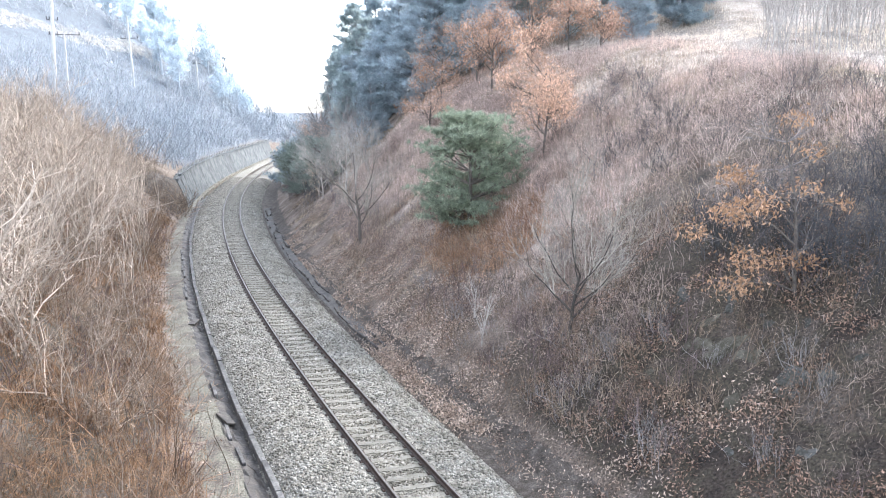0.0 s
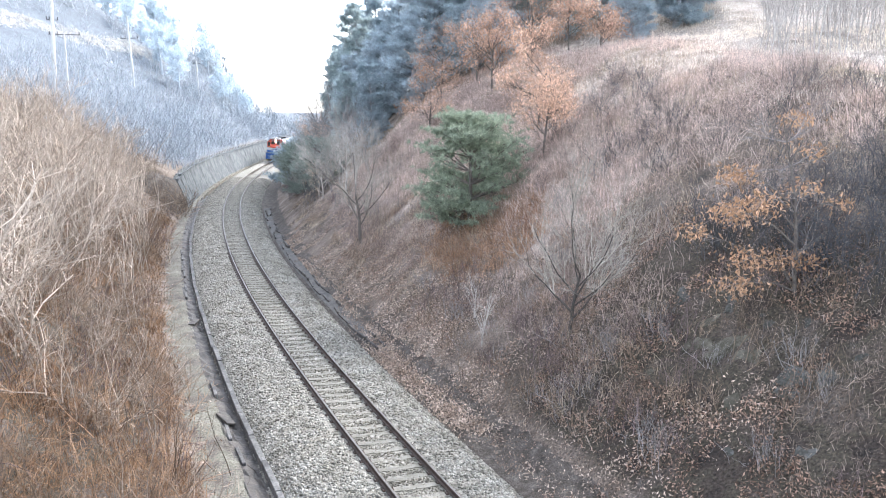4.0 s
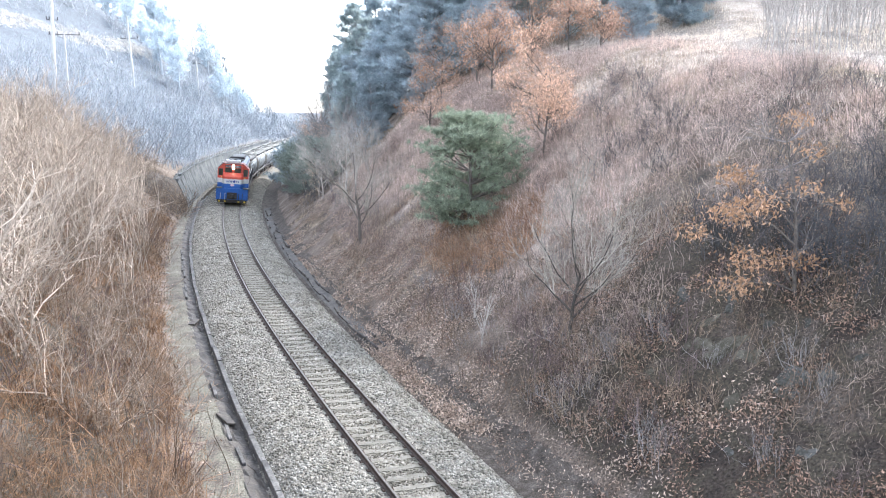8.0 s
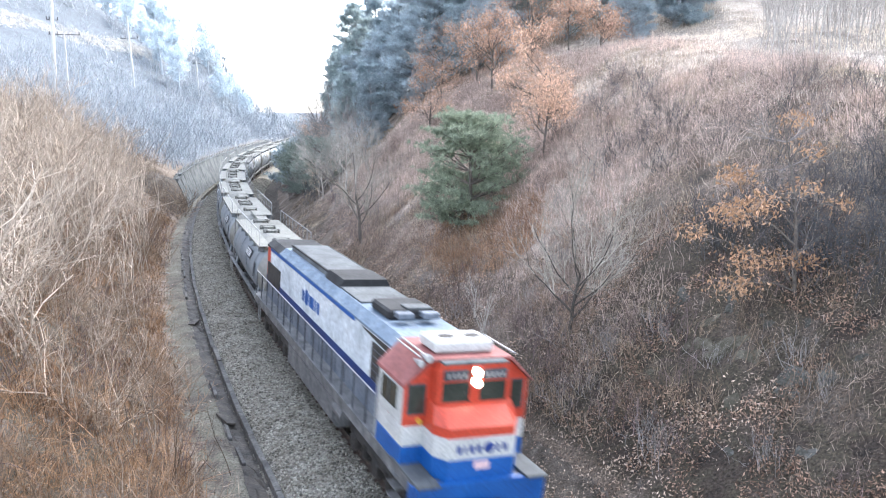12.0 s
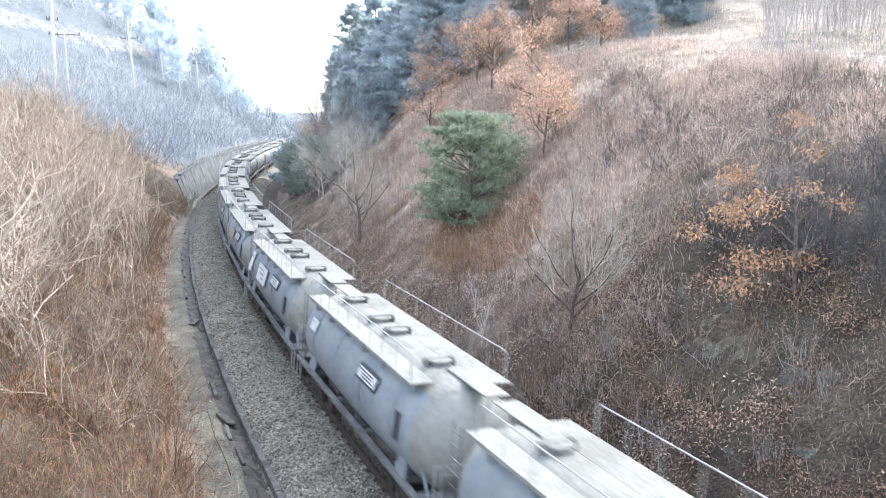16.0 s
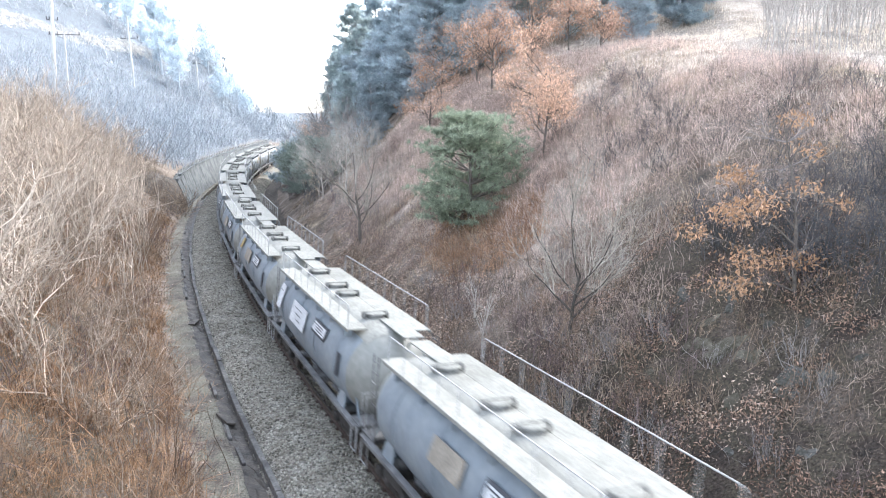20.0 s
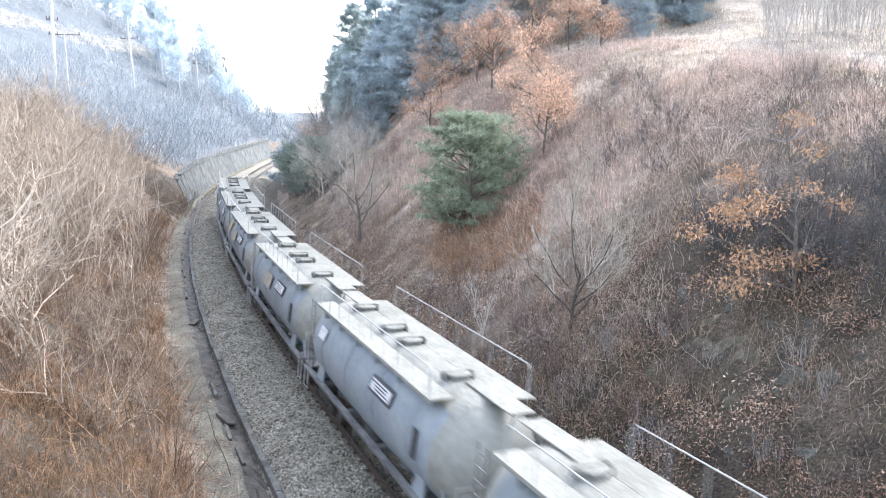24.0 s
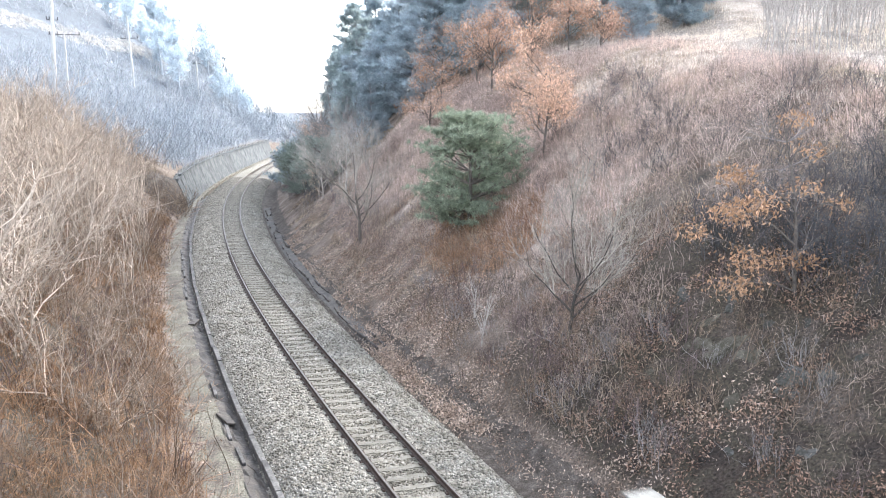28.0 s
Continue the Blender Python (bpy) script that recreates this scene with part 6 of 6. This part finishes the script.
meadow("dry_grass", "straw-coloured dry grass on the brow, paled as if sunlit", M_BROW, 60000, (10, 58), (17.5, 38), 2600, 0.35, (0.2, 0.5), (0.006, 0.011), 0.9, 43)
meadow("rusty_weeds", "rust-brown weeds at the foot of the bank", M_RUST, 60000, (6, 64), (-13, -5.2), 3000, 0.28, (0.2, 0.6), (0.005, 0.011), 1.0, 44, lambda s, d, r: (-d < 5 + 160 / (s + 12)) | (r.random(len(s)) < 0.3))
meadow("dry_weeds", "grey-brown dry weeds low on the cut slope", M_SLOPEWEED, 36000, (3, 40), (5.0, 15), 2200, 0.28, (0.10, 0.32), (0.003, 0.007), 1.35, 45, lambda s, d, r: wave(s, d, 3.5, 7) > 0.15)
meadow("dead_bracken", "orange dead bracken patch on the slope", M_FERN, 12000, (21, 31), (7.2, 12), 420, 0.3, (0.25, 0.6), (0.008, 0.016), 0.9, 46, lambda s, d, r: ((s - 26) / 4.5) ** 2 + ((d - 9.3) / 2.2) ** 2 < 1)


meadow("moss_tufts", "short mossy grass tufts on the trodden verge", M_MOSS, 16000, (4, 60), (-5.5, -4.0), 420, 0.16, (0.03, 0.09), (0.004, 0.009), 0.9, 49, lambda s, d, r: wave(s, d, 2.2, 4) > -0.1)
meadow("dry_grass", "thin straw grass straggling over the verge", M_STRAW, 7000, (4, 60), (-6.2, -4.2), 320, 0.14, (0.08, 0.25), (0.003, 0.006), 1.1, 50, lambda s, d, r: wave(s, d, 1.6, 5) > 0.1)


def build_litter():
    rng = np.random.default_rng(51)
    cs, cd = rng.uniform(6, 52, 420), rng.uniform(3.7, 9.5, 420)
    k = (wave(cs, cd, 2.4, 9) > 0.25 + (cd - 4) * 0.08) | ((cd < 5.6) & (wave(cs, cd, 2.0, 3) > -0.1) & (cs > 13) & (cs < 32))
    cs, cd = cs[k], cd[k]
    m = 90
    s, d = np.repeat(cs, m) + rng.normal(0, 0.45, len(cs) * m), np.repeat(cd, m) + rng.normal(0, 0.35, len(cs) * m)
    k = d > 3.2
    p = in_plan(s[k], d[k])
    dd = d[k]
    p[:, 2] = np.where(dd < 5.1, np.maximum(p[:, 2], np.interp(dd, [3.0, 3.9, 4.4, 4.9, 5.1], [-0.56, -0.40, -0.24, 0.0, 0.0]) - dd * CANT * np.where(dd < 4.3, 1.0, 0.6)), p[:, 2]) + 0.03
    v, f = leaf_cloud(p, 1, 0.012, (0.07, 0.14), 52, 0.0)
    tagged(new("leaf_litter", raw_mesh("leaf_litter", v, f, M_LITTER)), "pale brown fallen leaves drifted along the slope's foot", "leaves", kind="stuff")
    cs = rng.uniform(13, 27, 46)
    cd = 2.95 + (cs - 13) * 0.01 + rng.uniform(0.0, 0.75, 46)
    s, d = np.repeat(cs, 130) + rng.normal(0, 0.55, 46 * 130), np.repeat(cd, 130) + rng.normal(0, 0.3, 46 * 130)
    k = d > 2.85
    p, dd = in_plan(s[k], d[k]), d[k]
    p[:, 2] = np.maximum(p[:, 2] - 0.5 * (dd < 4.2), np.interp(dd, [3.0, 3.9, 4.4, 4.9, 6.0], [-0.56, -0.40, -0.24, 0.0, 0.0]) - dd * CANT * np.where(dd < 4.3, 1.0, 0.6)) + 0.05
    v, f = leaf_cloud(p, 1, 0.02, (0.07, 0.14), 55, 0.0)
    tagged(new("leaf_litter", raw_mesh("leaf_litter", v, f, M_LITTER)), "drift of pale fallen leaves beside the ballast", "leaves", kind="stuff")
    n = 90000
    s, d = 2 + 38 * rng.random(n) ** 1.3, rng.uniform(5.2, 14, n)
    k = wave(s, d, 1.8, 6) + 0.5 * wave(s, d, 0.7, 2) > 0.05
    p = in_plan(s[k], d[k]) + [0, 0, 0.05]
    v, f = leaf_cloud(p, 1, 0.03, (0.05, 0.13), 54, 0.0)
    tagged(new("leaf_litter", raw_mesh("leaf_litter", v, f, M_REDLITTER)), "small reddish-brown fallen leaves over the slope", "leaves", kind="stuff")
    # the carpet of leaves that has slid down to the gutter
    n = 30000
    s, d = rng.uniform(20, 56, n), 3.75 + 4.0 * rng.random(n) ** 1.3
    k = wave(s, d, 2.6, 19) + 0.6 * wave(s, d, 0.9, 20) > -0.25
    s, d = s[k], d[k]
    p = in_plan(s, d)
    p[:, 2] = np.maximum(p[:, 2] - 0.5 * (d < 4.2), np.where(d < 5.1, np.interp(d, [3.4, 3.9, 4.4, 4.9, 5.1], [-0.50, -0.40, -0.24, 0.0, 0.0]) - d * CANT * np.where(d < 4.3, 1.0, 0.6), -9.0)) + 0.045
    v, f = leaf_cloud(p, 1, 0.02, (0.07, 0.15), 57, 0.0)
    tagged(new("leaf_litter", raw_mesh("leaf_litter", v, f, M_LITTER)), "carpet of pale brown leaves at the slope's foot", "leaves", kind="stuff")
    cs, cd = rng.uniform(4, 24, 60), rng.uniform(3.3, 5.4, 60)
    s, d = np.repeat(cs, 45) + rng.normal(0, 0.35, 2700), np.repeat(cd, 45) + rng.normal(0, 0.25, 2700)
    k = d > 3.2
    s, d = s[k], d[k]
    p = in_plan(s, d)
    p[:, 2] = np.maximum(p[:, 2] - 0.5 * (d < 4.2), np.where(d < 5.1, np.interp(d, [3.0, 3.4, 3.9, 4.4, 4.9, 5.1], [-0.56, -0.50, -0.40, -0.24, 0.0, 0.0]) - d * CANT * np.where(d < 4.3, 1.0, 0.6), -9.0)) + 0.045
    v, f = leaf_cloud(p, 1, 0.02, (0.06, 0.12), 58, 0.0)
    tagged(new("leaf_litter", raw_mesh("leaf_litter", v, f, M_LITTER)), "loose pale leaves on the damp earth verge", "leaves", kind="stuff")
    # leaf scraps and grit on the bare earth beside the ballast
    s, d = rng.uniform(2, 30, 9000), rng.uniform(3.15, 5.6, 9000)
    k = wave(s, d, 1.2, 15) > -0.35
    s, d = s[k], d[k]
    p = in_plan(s, d)
    p[:, 2] = np.maximum(p[:, 2] - 0.5 * (d < 4.2), np.interp(d, [3.0, 3.4, 3.9, 4.4, 4.9, 6.0], [-0.56, -0.50, -0.40, -0.24, 0.0, 0.0]) - d * CANT * np.where(d < 4.3, 1.0, 0.6)) + 0.03
    v, f = leaf_cloud(p, 1, 0.015, (0.03, 0.09), 56, 0.0)
    tagged(new("leaf_litter", raw_mesh("leaf_litter", v, f, M_REDLITTER)), "scraps of brown leaves on the bare earth verge", "leaves", kind="stuff")
    # the odd leaf on the left verge
    p = in_plan(rng.uniform(6, 40, 500), rng.uniform(-9.5, -4.0, 500))
    p[:, 2] = np.maximum(p[:, 2], -0.4) + 0.06
    v, f = leaf_cloud(p, 1, 0.02, (0.06, 0.12), 53, 0.0)
    tagged(new("leaf_litter", raw_mesh("leaf_litter", v, f, M_LITTER)), "scattered fallen leaves on the bank", "leaves", kind="stuff")


build_litter()

# ---- single trees ----
def stand(tree, s, d, turn=0.0, k=1.0):
    tree.matrix_basis = Matrix.Translation(place_at(s, d)) @ Matrix.Rotation(turn, 4, "Z")
    tree.scale = (k, k, k)
    return tree


stand(build_pine(5.3, 3.5, 201, 0.06, 22, (0.15, 0.30), 0.015, step=0.60, pads=13), 28.6, 9.7)
stand(build_pine(4.4, 3.2, 202, 0.05, 10, (0.25, 0.45), 0.022, step=0.6, pads=6, needle=M_EDGENEEDLE, label="dark green pine beside the track"), 73.0, 6.6)
stand(build_pine(4.2, 3.2, 203, 0.05, 10, (0.25, 0.45), 0.020, step=0.6, pads=6, needle=M_EDGENEEDLE, label="dark green spreading pine on the slope's foot"), 65.0, 8.0)
for _s, _d, _h in ((92.0, 5.6, 4.2), (100.0, 6.2, 4.6), (108.0, 6.0, 4.4), (116.0, 7.0, 4.8), (126.0, 8.0, 5.0)):
    stand(build_pine(_h, 2.7, int(_s), 0.05, 14, (0.3, 0.55), 0.03, M_WOODNEEDLE, M_FARBARK, 0.34, label="blue-green pine beside the far track"), _s, _d)
stand(build_fan_tree(6.4, 217, "leafless grey tree with a wide twiggy crown", M_TWIG, M_DARKBARK, 0.070, 0.16, 8, 1.0), 14.2, 7.0)
stand(build_fan_tree(6.6, 211, "crooked leafless tree with a broad pale crown", M_TWIG, M_BARK, 0.11, 0.26, 7, 1.0), 38.4, 6.5)
stand(build_fan_tree(6.2, 383, "pale leafless tree spreading before the dark pines", M_LIMB, M_LIMB, 0.09, 0.30, 7, 1.1), 53.5, 8.6)
stand(build_fan_tree(5.4, 384, "pale leafless tree spreading before the dark pines", M_LIMB, M_LIMB, 0.07, 0.30, 6, 1.0), 59.5, 7.6)
stand(build_bare_tree(2.9, 212, "sapling", "slim pale leafless sapling", M_LIMB, kids=(3, 4), levels=2, spread=0.5, r=0.03), 18.3, 5.8)
stand(build_bare_tree(2.6, 213, "sapling", "slim pale leafless sapling", M_LIMB, kids=(3, 4), levels=2, spread=0.5, r=0.028), 20.3, 6.4)
OAK_TUFTS = [(-1.98, 0.0, 3.39, 0.50, 120), (-1.99, -0.2, 2.39, 0.75, 230), (-1.12, 0.2, 2.60, 0.60, 150), (-2.95, 0.0, 1.80, 0.42, 70), (0.04, 0.1, 3.06, 0.42, 60), (0.97, 0.0, 2.66, 0.38, 45), (-1.50, -0.2, 1.10, 0.62, 150),
             (-0.20, -0.3, 1.10, 0.58, 150), (-1.85, -0.4, 0.42, 0.62, 170), (-0.25, 0.3, 4.90, 0.48, 95), (0.20, 0.2, 4.05, 0.42, 60)]
build_tufted_oak(8.1, 10.7, 5.0, OAK_TUFTS, 214)

# reddish oaks on the brow, and the pine wood behind
for _i, (_s, _d, _h) in enumerate([(28.7, 13.9, 4.7), (32.5, 15.4, 5.4), (50.0, 14.4, 5.6), (45.0, 17.6, 6.2), (40.5, 18.6, 4.2), (45.0, 23.5, 5.0), (51.0, 23.0, 6.8), (56.0, 17.0, 6.0), (90.0, 9.5, 5.5), (98.0, 11.0, 5.0), (41.0, 24.0, 4.2), (54.0, 19.5, 6.4)]):
    stand(build_bare_tree(_h, 300 + _i, "oak_tree", "oak holding its dry reddish-brown leaves", M_BARK, "oaks on the brow", True, M_REDLEAF, (4, 6), 3, 1.0, 1, None, 0.8, (0.12, 0.21), 10, 0.19), _s, _d, _i * 1.3)
WOOD = [build_pine(12.5, 3.4, 320 + i, 0.06, 13, (0.3, 0.6), 0.030, m, M_WOODBARK, 0.85, label="tall blue-green pine in the misty wood", group="pine wood", pads=5) for i, m in enumerate((M_HAZED, M_WOODNEEDLE, M_WOODNEEDLE, M_HAZED, M_GREENWOOD))]
_used = set()
_rng = random.Random(77)
for _s, _d, _k in [(109, 12.8, 0.85), (103, 13.5, 0.95), (97, 15.0, 1.0), (92, 12.5, 0.8), (88, 17.0, 1.05), (82, 14.0, 1.05), (77, 18.0, 1.1), (73, 15.0, 1.0), (69, 20.0, 1.1), (65, 16.5, 0.95),
                   (61, 21.5, 1.1), (57, 27.0, 1.0), (66, 28.0, 1.15), (74, 26.0, 1.1), (84, 25.0, 1.1), (94, 22.0, 1.0), (105, 20.0, 0.95), (51, 31.0, 0.9), (46, 33.0, 0.95), (60, 34.0, 1.0), (80, 33.0, 1.1), (113, 17.0, 0.8), (63, 12.5, 0.6), (70, 11.5, 0.62), (100, 27.0, 1.0), (42.5, 27.5, 0.55), (56, 22, 0.9), (53, 27, 1.0), (49, 37, 1.1), (71, 33, 1.2), (90, 31, 1.2), (78, 13, 0.7), (86, 13.5, 0.75), (95, 12, 0.6), (106, 15.5, 0.9), (67, 24, 1.1)]:
    _t = _rng.choice(WOOD)
    _m = Matrix.Translation(place_at(_s, _d)) @ Matrix.Rotation(_rng.uniform(0, 6.28), 4, "Z")
    if _t.name in _used:
        _t = copy_thing(_t, _m)
    else:
        _used.add(_t.name)
        _t.matrix_basis = _m
    _t.scale = (_k, _k, _k)
GREY = [build_bare_tree(5.5, 340 + i, "bare_tree", "grey leafless tree at the wood's edge", M_GREYBROWN, "trees at the wood's edge", kids=(4, 6), levels=3, spread=0.8, stems=2, r=0.07) for i in range(3)]
_used = set()
for _s, _d, _k in [(84, 6.2, 0.9), (88, 7.5, 1.1), (93, 6.5, 1.0), (98, 8.0, 1.15), (104, 6.5, 1.0), (110, 8.5, 1.1), (117, 7.0, 1.0), (124, 9.0, 1.1), (79, 8.0, 1.0), (70, 8.6, 1.0), (63, 9.5, 1.1), (58, 8.2, 0.8), (55, 10.5, 0.9), (62, 11.5, 1.1), (75, 10.5, 1.2), (132, 10, 1.1), (116, 12, 1.3), (66, 7.2, 1.0), (72, 8.2, 1.2), (78, 6.4, 1.0), (82, 9.5, 1.4), (60, 10.4, 1.2), (68, 10.2, 1.3), (86, 10.5, 1.4), (90, 9.0, 1.3)]:
    _t = _rng.choice(GREY)
    _m = Matrix.Translation(place_at(_s, _d)) @ Matrix.Rotation(_rng.uniform(0, 6.28), 4, "Z")
    if _t.name in _used:
        _t = copy_thing(_t, _m)
    else:
        _used.add(_t.name)
        _t.matrix_basis = _m
    _t.scale = (_k, _k, _k)
stand(build_bare_tree(3.4, 350, "oak_sapling", "small tree with a bunch of straw-coloured dead leaves", M_LIMB, leaves=True, leaf_mat=M_STRAW, kids=(3, 5), levels=3, spread=0.9, r=0.05, leaf_pick=0.25, per=8), 58.5, 7.4)

for _i, (_s, _d, _h) in enumerate(((61.0, 7.4, 5.6), (63.5, 8.8, 6.2), (56.0, 8.6, 5.4), (67.0, 7.0, 4.6), (53.0, 10.4, 5.6))):
    stand(build_bare_tree(_h, 380 + _i, "bare_tree", "pale leafless tree standing before the pines", M_LIMB, "pale trees before the pines", kids=(4, 6), levels=3, spread=1.0, stems=2, r=0.05), _s, _d)
for _i, (_s, _d, _h) in enumerate(((78, 9.5, 9.5), (84, 11.0, 10.5), (90, 10.0, 9.5), (97, 10.5, 9.5), (74, 12.0, 9.5), (88, 13.0, 11.0), (103, 10.5, 9.0))):
    stand(build_bare_tree(_h, 390 + _i, "bare_tree", "tall grey-brown leafless tree at the wood's edge", M_GREYBROWN, "trees at the wood's edge", kids=(4, 6), levels=3, spread=0.7, r=0.10), _s, _d)

# bare saplings along the frosted field, placed to fill a wedge of the camera's view
M_PALETRUNK = material("pale_grey_trunk", [(0.3, (0.33, 0.305, 0.28)), (0.6, (0.50, 0.47, 0.44))], 2.0, 0.95, 0.2, per_object=0.2)
ROW = [build_bare_tree(8.5, 360 + i, "bare_tree", "slender pale leafless tree behind the frosted field", M_PALETRUNK, "trees behind the field", kids=(3, 5), levels=3, spread=0.34, r=0.030, lift=0.2) for i in range(4)]
_used = set()
for _i in range(170):
    _y, _k = _rng.uniform(38, 60), _rng.uniform(0.6, 1.1)
    _x = _y * _rng.uniform(0.385, 0.60)
    (_s,), (_d,) = plan(_x, _y)
    _t = _rng.choice(ROW)
    _m = Matrix.Translation(place_at(_s, _d)) @ Matrix.Rotation(_rng.uniform(0, 6.28), 4, "Z")
    if _t.name in _used:
        _t = copy_thing(_t, _m)
    else:
        _used.add(_t.name)
        _t.matrix_basis = _m
    _t.scale = (_k, _k, _k)

# the hillside above the wall
HILL = [build_shrub(2.6, 11, 400 + i, M_HILLTWIG, "hillside_shrub", "grey shrub paled for haze on the hillside above the wall", 0.5, (4, 6), 0.03, "hillside scrub", 0.6) for i in range(3)]
LOWHILL = [build_shrub(2.6, 11, 410 + i, M_HILLBRUSH, "hillside_shrub", "shrub tinted misty blue-grey, crowding above the wall", 0.5, (4, 6), 0.03, "hillside scrub", 0.6) for i in range(3)]
thicket("hillside_scrub", "scrub paled for haze on the hillside", HILL, left_spots(230, (80, 230), (14, 60), 13, lambda s, u, r: r.random() < 1.2 - u / 60 and abs(u - 65 + 0.23 * s) > 4), 14, (0.8, 1.7))
thicket("hillside_scrub", "scrub tinted misty blue-grey, crowding above the wall", LOWHILL, left_spots(420, (78, 225), (6.6, 30), 23, lambda s, u, r: r.random() < 1.5 - u / 24), 24, (0.9, 1.8))
meadow("bleached_grass", "pale grass painting the sunlit line of the hillside's edge", M_SUNRIDGE, 15000, (108, 172), (-42, -24), 2600, 0.5, (0.3, 0.7), (0.03, 0.06), 1.0, 47, lambda s, d, r: np.abs(-d - 68.3 + 0.245 * s + 0.8 * wave(s, d, 9, 3)) < 1.7)
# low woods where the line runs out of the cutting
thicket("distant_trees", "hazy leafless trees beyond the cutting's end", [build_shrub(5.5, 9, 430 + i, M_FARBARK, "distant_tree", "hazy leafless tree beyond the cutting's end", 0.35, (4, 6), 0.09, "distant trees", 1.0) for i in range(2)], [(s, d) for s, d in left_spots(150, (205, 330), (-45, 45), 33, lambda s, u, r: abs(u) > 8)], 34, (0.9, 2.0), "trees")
_used = set()
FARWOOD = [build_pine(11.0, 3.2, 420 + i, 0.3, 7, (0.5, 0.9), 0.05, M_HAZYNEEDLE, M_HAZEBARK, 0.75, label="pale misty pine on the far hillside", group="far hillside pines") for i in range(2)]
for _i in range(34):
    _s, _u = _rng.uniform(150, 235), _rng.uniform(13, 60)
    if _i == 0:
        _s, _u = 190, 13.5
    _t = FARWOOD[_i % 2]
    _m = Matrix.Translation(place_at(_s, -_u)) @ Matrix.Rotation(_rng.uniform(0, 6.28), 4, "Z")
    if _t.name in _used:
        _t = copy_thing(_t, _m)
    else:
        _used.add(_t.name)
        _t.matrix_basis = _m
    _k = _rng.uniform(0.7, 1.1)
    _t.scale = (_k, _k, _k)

# rocks breaking through the slope
M_ROCK = material("weathered_grey_rock", [(0.3, (0.040, 0.038, 0.032)), (0.5, (0.082, 0.080, 0.070)), (0.7, (0.145, 0.144, 0.134))], 2.6, 0.95, 1.0, fine=14.0, detail=9.0)


def build_rock(size, seed):
    """A split, angular block: planes cut off a ball, then roughened."""
    rng = random.Random(seed)
    bm = bmesh.new()
    bmesh.ops.create_icosphere(bm, subdivisions=4, radius=1.0)
    cuts = [(Vector((rng.gauss(0, 1), rng.gauss(0, 1), rng.gauss(0.2, 0.8))).normalized(), rng.uniform(0.45, 0.8)) for _ in range(11)]
    for v in bm.verts:
        for n, k in cuts:
            o = v.co.dot(n) - k
            if o > 0:
                v.co -= n * o * 0.96
        v.co *= 1 + noise.noise(v.co * 2.3 + Vector((seed, 5, 0))) * 0.22 + noise.noise(v.co * 6.0 + Vector((seed, 1, 4))) * 0.11 + noise.noise(v.co * 15.0 + Vector((seed, 2, 7))) * 0.05
        v.co = Vector((v.co.x * size[0], v.co.y * size[1], v.co.z * size[2]))
    me = bpy.data.meshes.new("rock")
    bm.to_mesh(me)
    bm.free()
    me.materials.append(M_ROCK if seed % 3 else M_PALEROCK)
    return tagged(new("rock", me), "weathered grey rock breaking through the slope" if seed % 3 else "pale lichened rock breaking through the slope", "rock", "rocks in the slope")


M_PALEROCK = material("pale_lichened_rock", [(0.3, (0.045, 0.041, 0.028)), (0.46, (0.085, 0.077, 0.057)), (0.56, (0.120, 0.108, 0.083)), (0.7, (0.190, 0.172, 0.138))], 2.4, 0.95, 1.0, fine=16.0, detail=9.0)
_rng = random.Random(91)


def set_rock(s, d, size, sink, seed):
    """Beds a rock in the cut slope, lying with its fall."""
    rock = build_rock(size, seed)
    _, _, t = on_line(s, d)
    rock.matrix_basis = Matrix.Translation(place_at(s, d, sink)) @ Matrix.Rotation(-float(t), 4, "Z") @ Matrix.Rotation(-0.62, 4, "Y") @ Matrix.Rotation(_rng.uniform(-0.4, 0.4), 4, "Z")


for _i, (_s, _d, _a) in enumerate(((8.6, 9.0, 0.95), (9.4, 8.6, 0.75), (7.6, 8.7, 0.65), (6.3, 8.7, 0.60), (5.9, 8.2, 0.50), (9.9, 9.3, 0.55), (5.4, 9.0, 0.65), (7.0, 7.6, 0.50), (4.4, 7.2, 0.55), (11.4, 9.6, 0.6))):
    set_rock(_s, _d, (_a, _a * _rng.uniform(0.7, 1.1), _a * 0.36), _a * 0.24, _i * 3 + 3 if _i in (0, 1, 2, 5, 7) else _i * 3 + 1)
for _i in range(16):
    _a = _rng.uniform(0.15, 0.38)
    set_rock(_rng.uniform(4.2, 11.0), _rng.uniform(6.4, 10.2), (_a, _a * _rng.uniform(0.6, 1.0), _a * 0.5), _a * 0.32, _i + 40)

# two small marker stones on the brow
for _x, _y in ((18.9, 63.5), (20.6, 63.5)):
    (_s,), (_d,) = plan(_x, _y)
    _m = thing("marker_stone", "small pale marker stone on the sunlit brow", "stone", "marker stones", m=Matrix.Translation(place_at(_s, _d, 0.0)))
    part("slab", Geo().box((0, 0, 0.32), (0.42, 0.16, 0.80), 0.04), M_CONCRETE, _m)
    part("plinth", Geo().box((0, 0, 0.02), (0.62, 0.36, 0.16), 0.02), M_CONCRETE, _m)


motions()
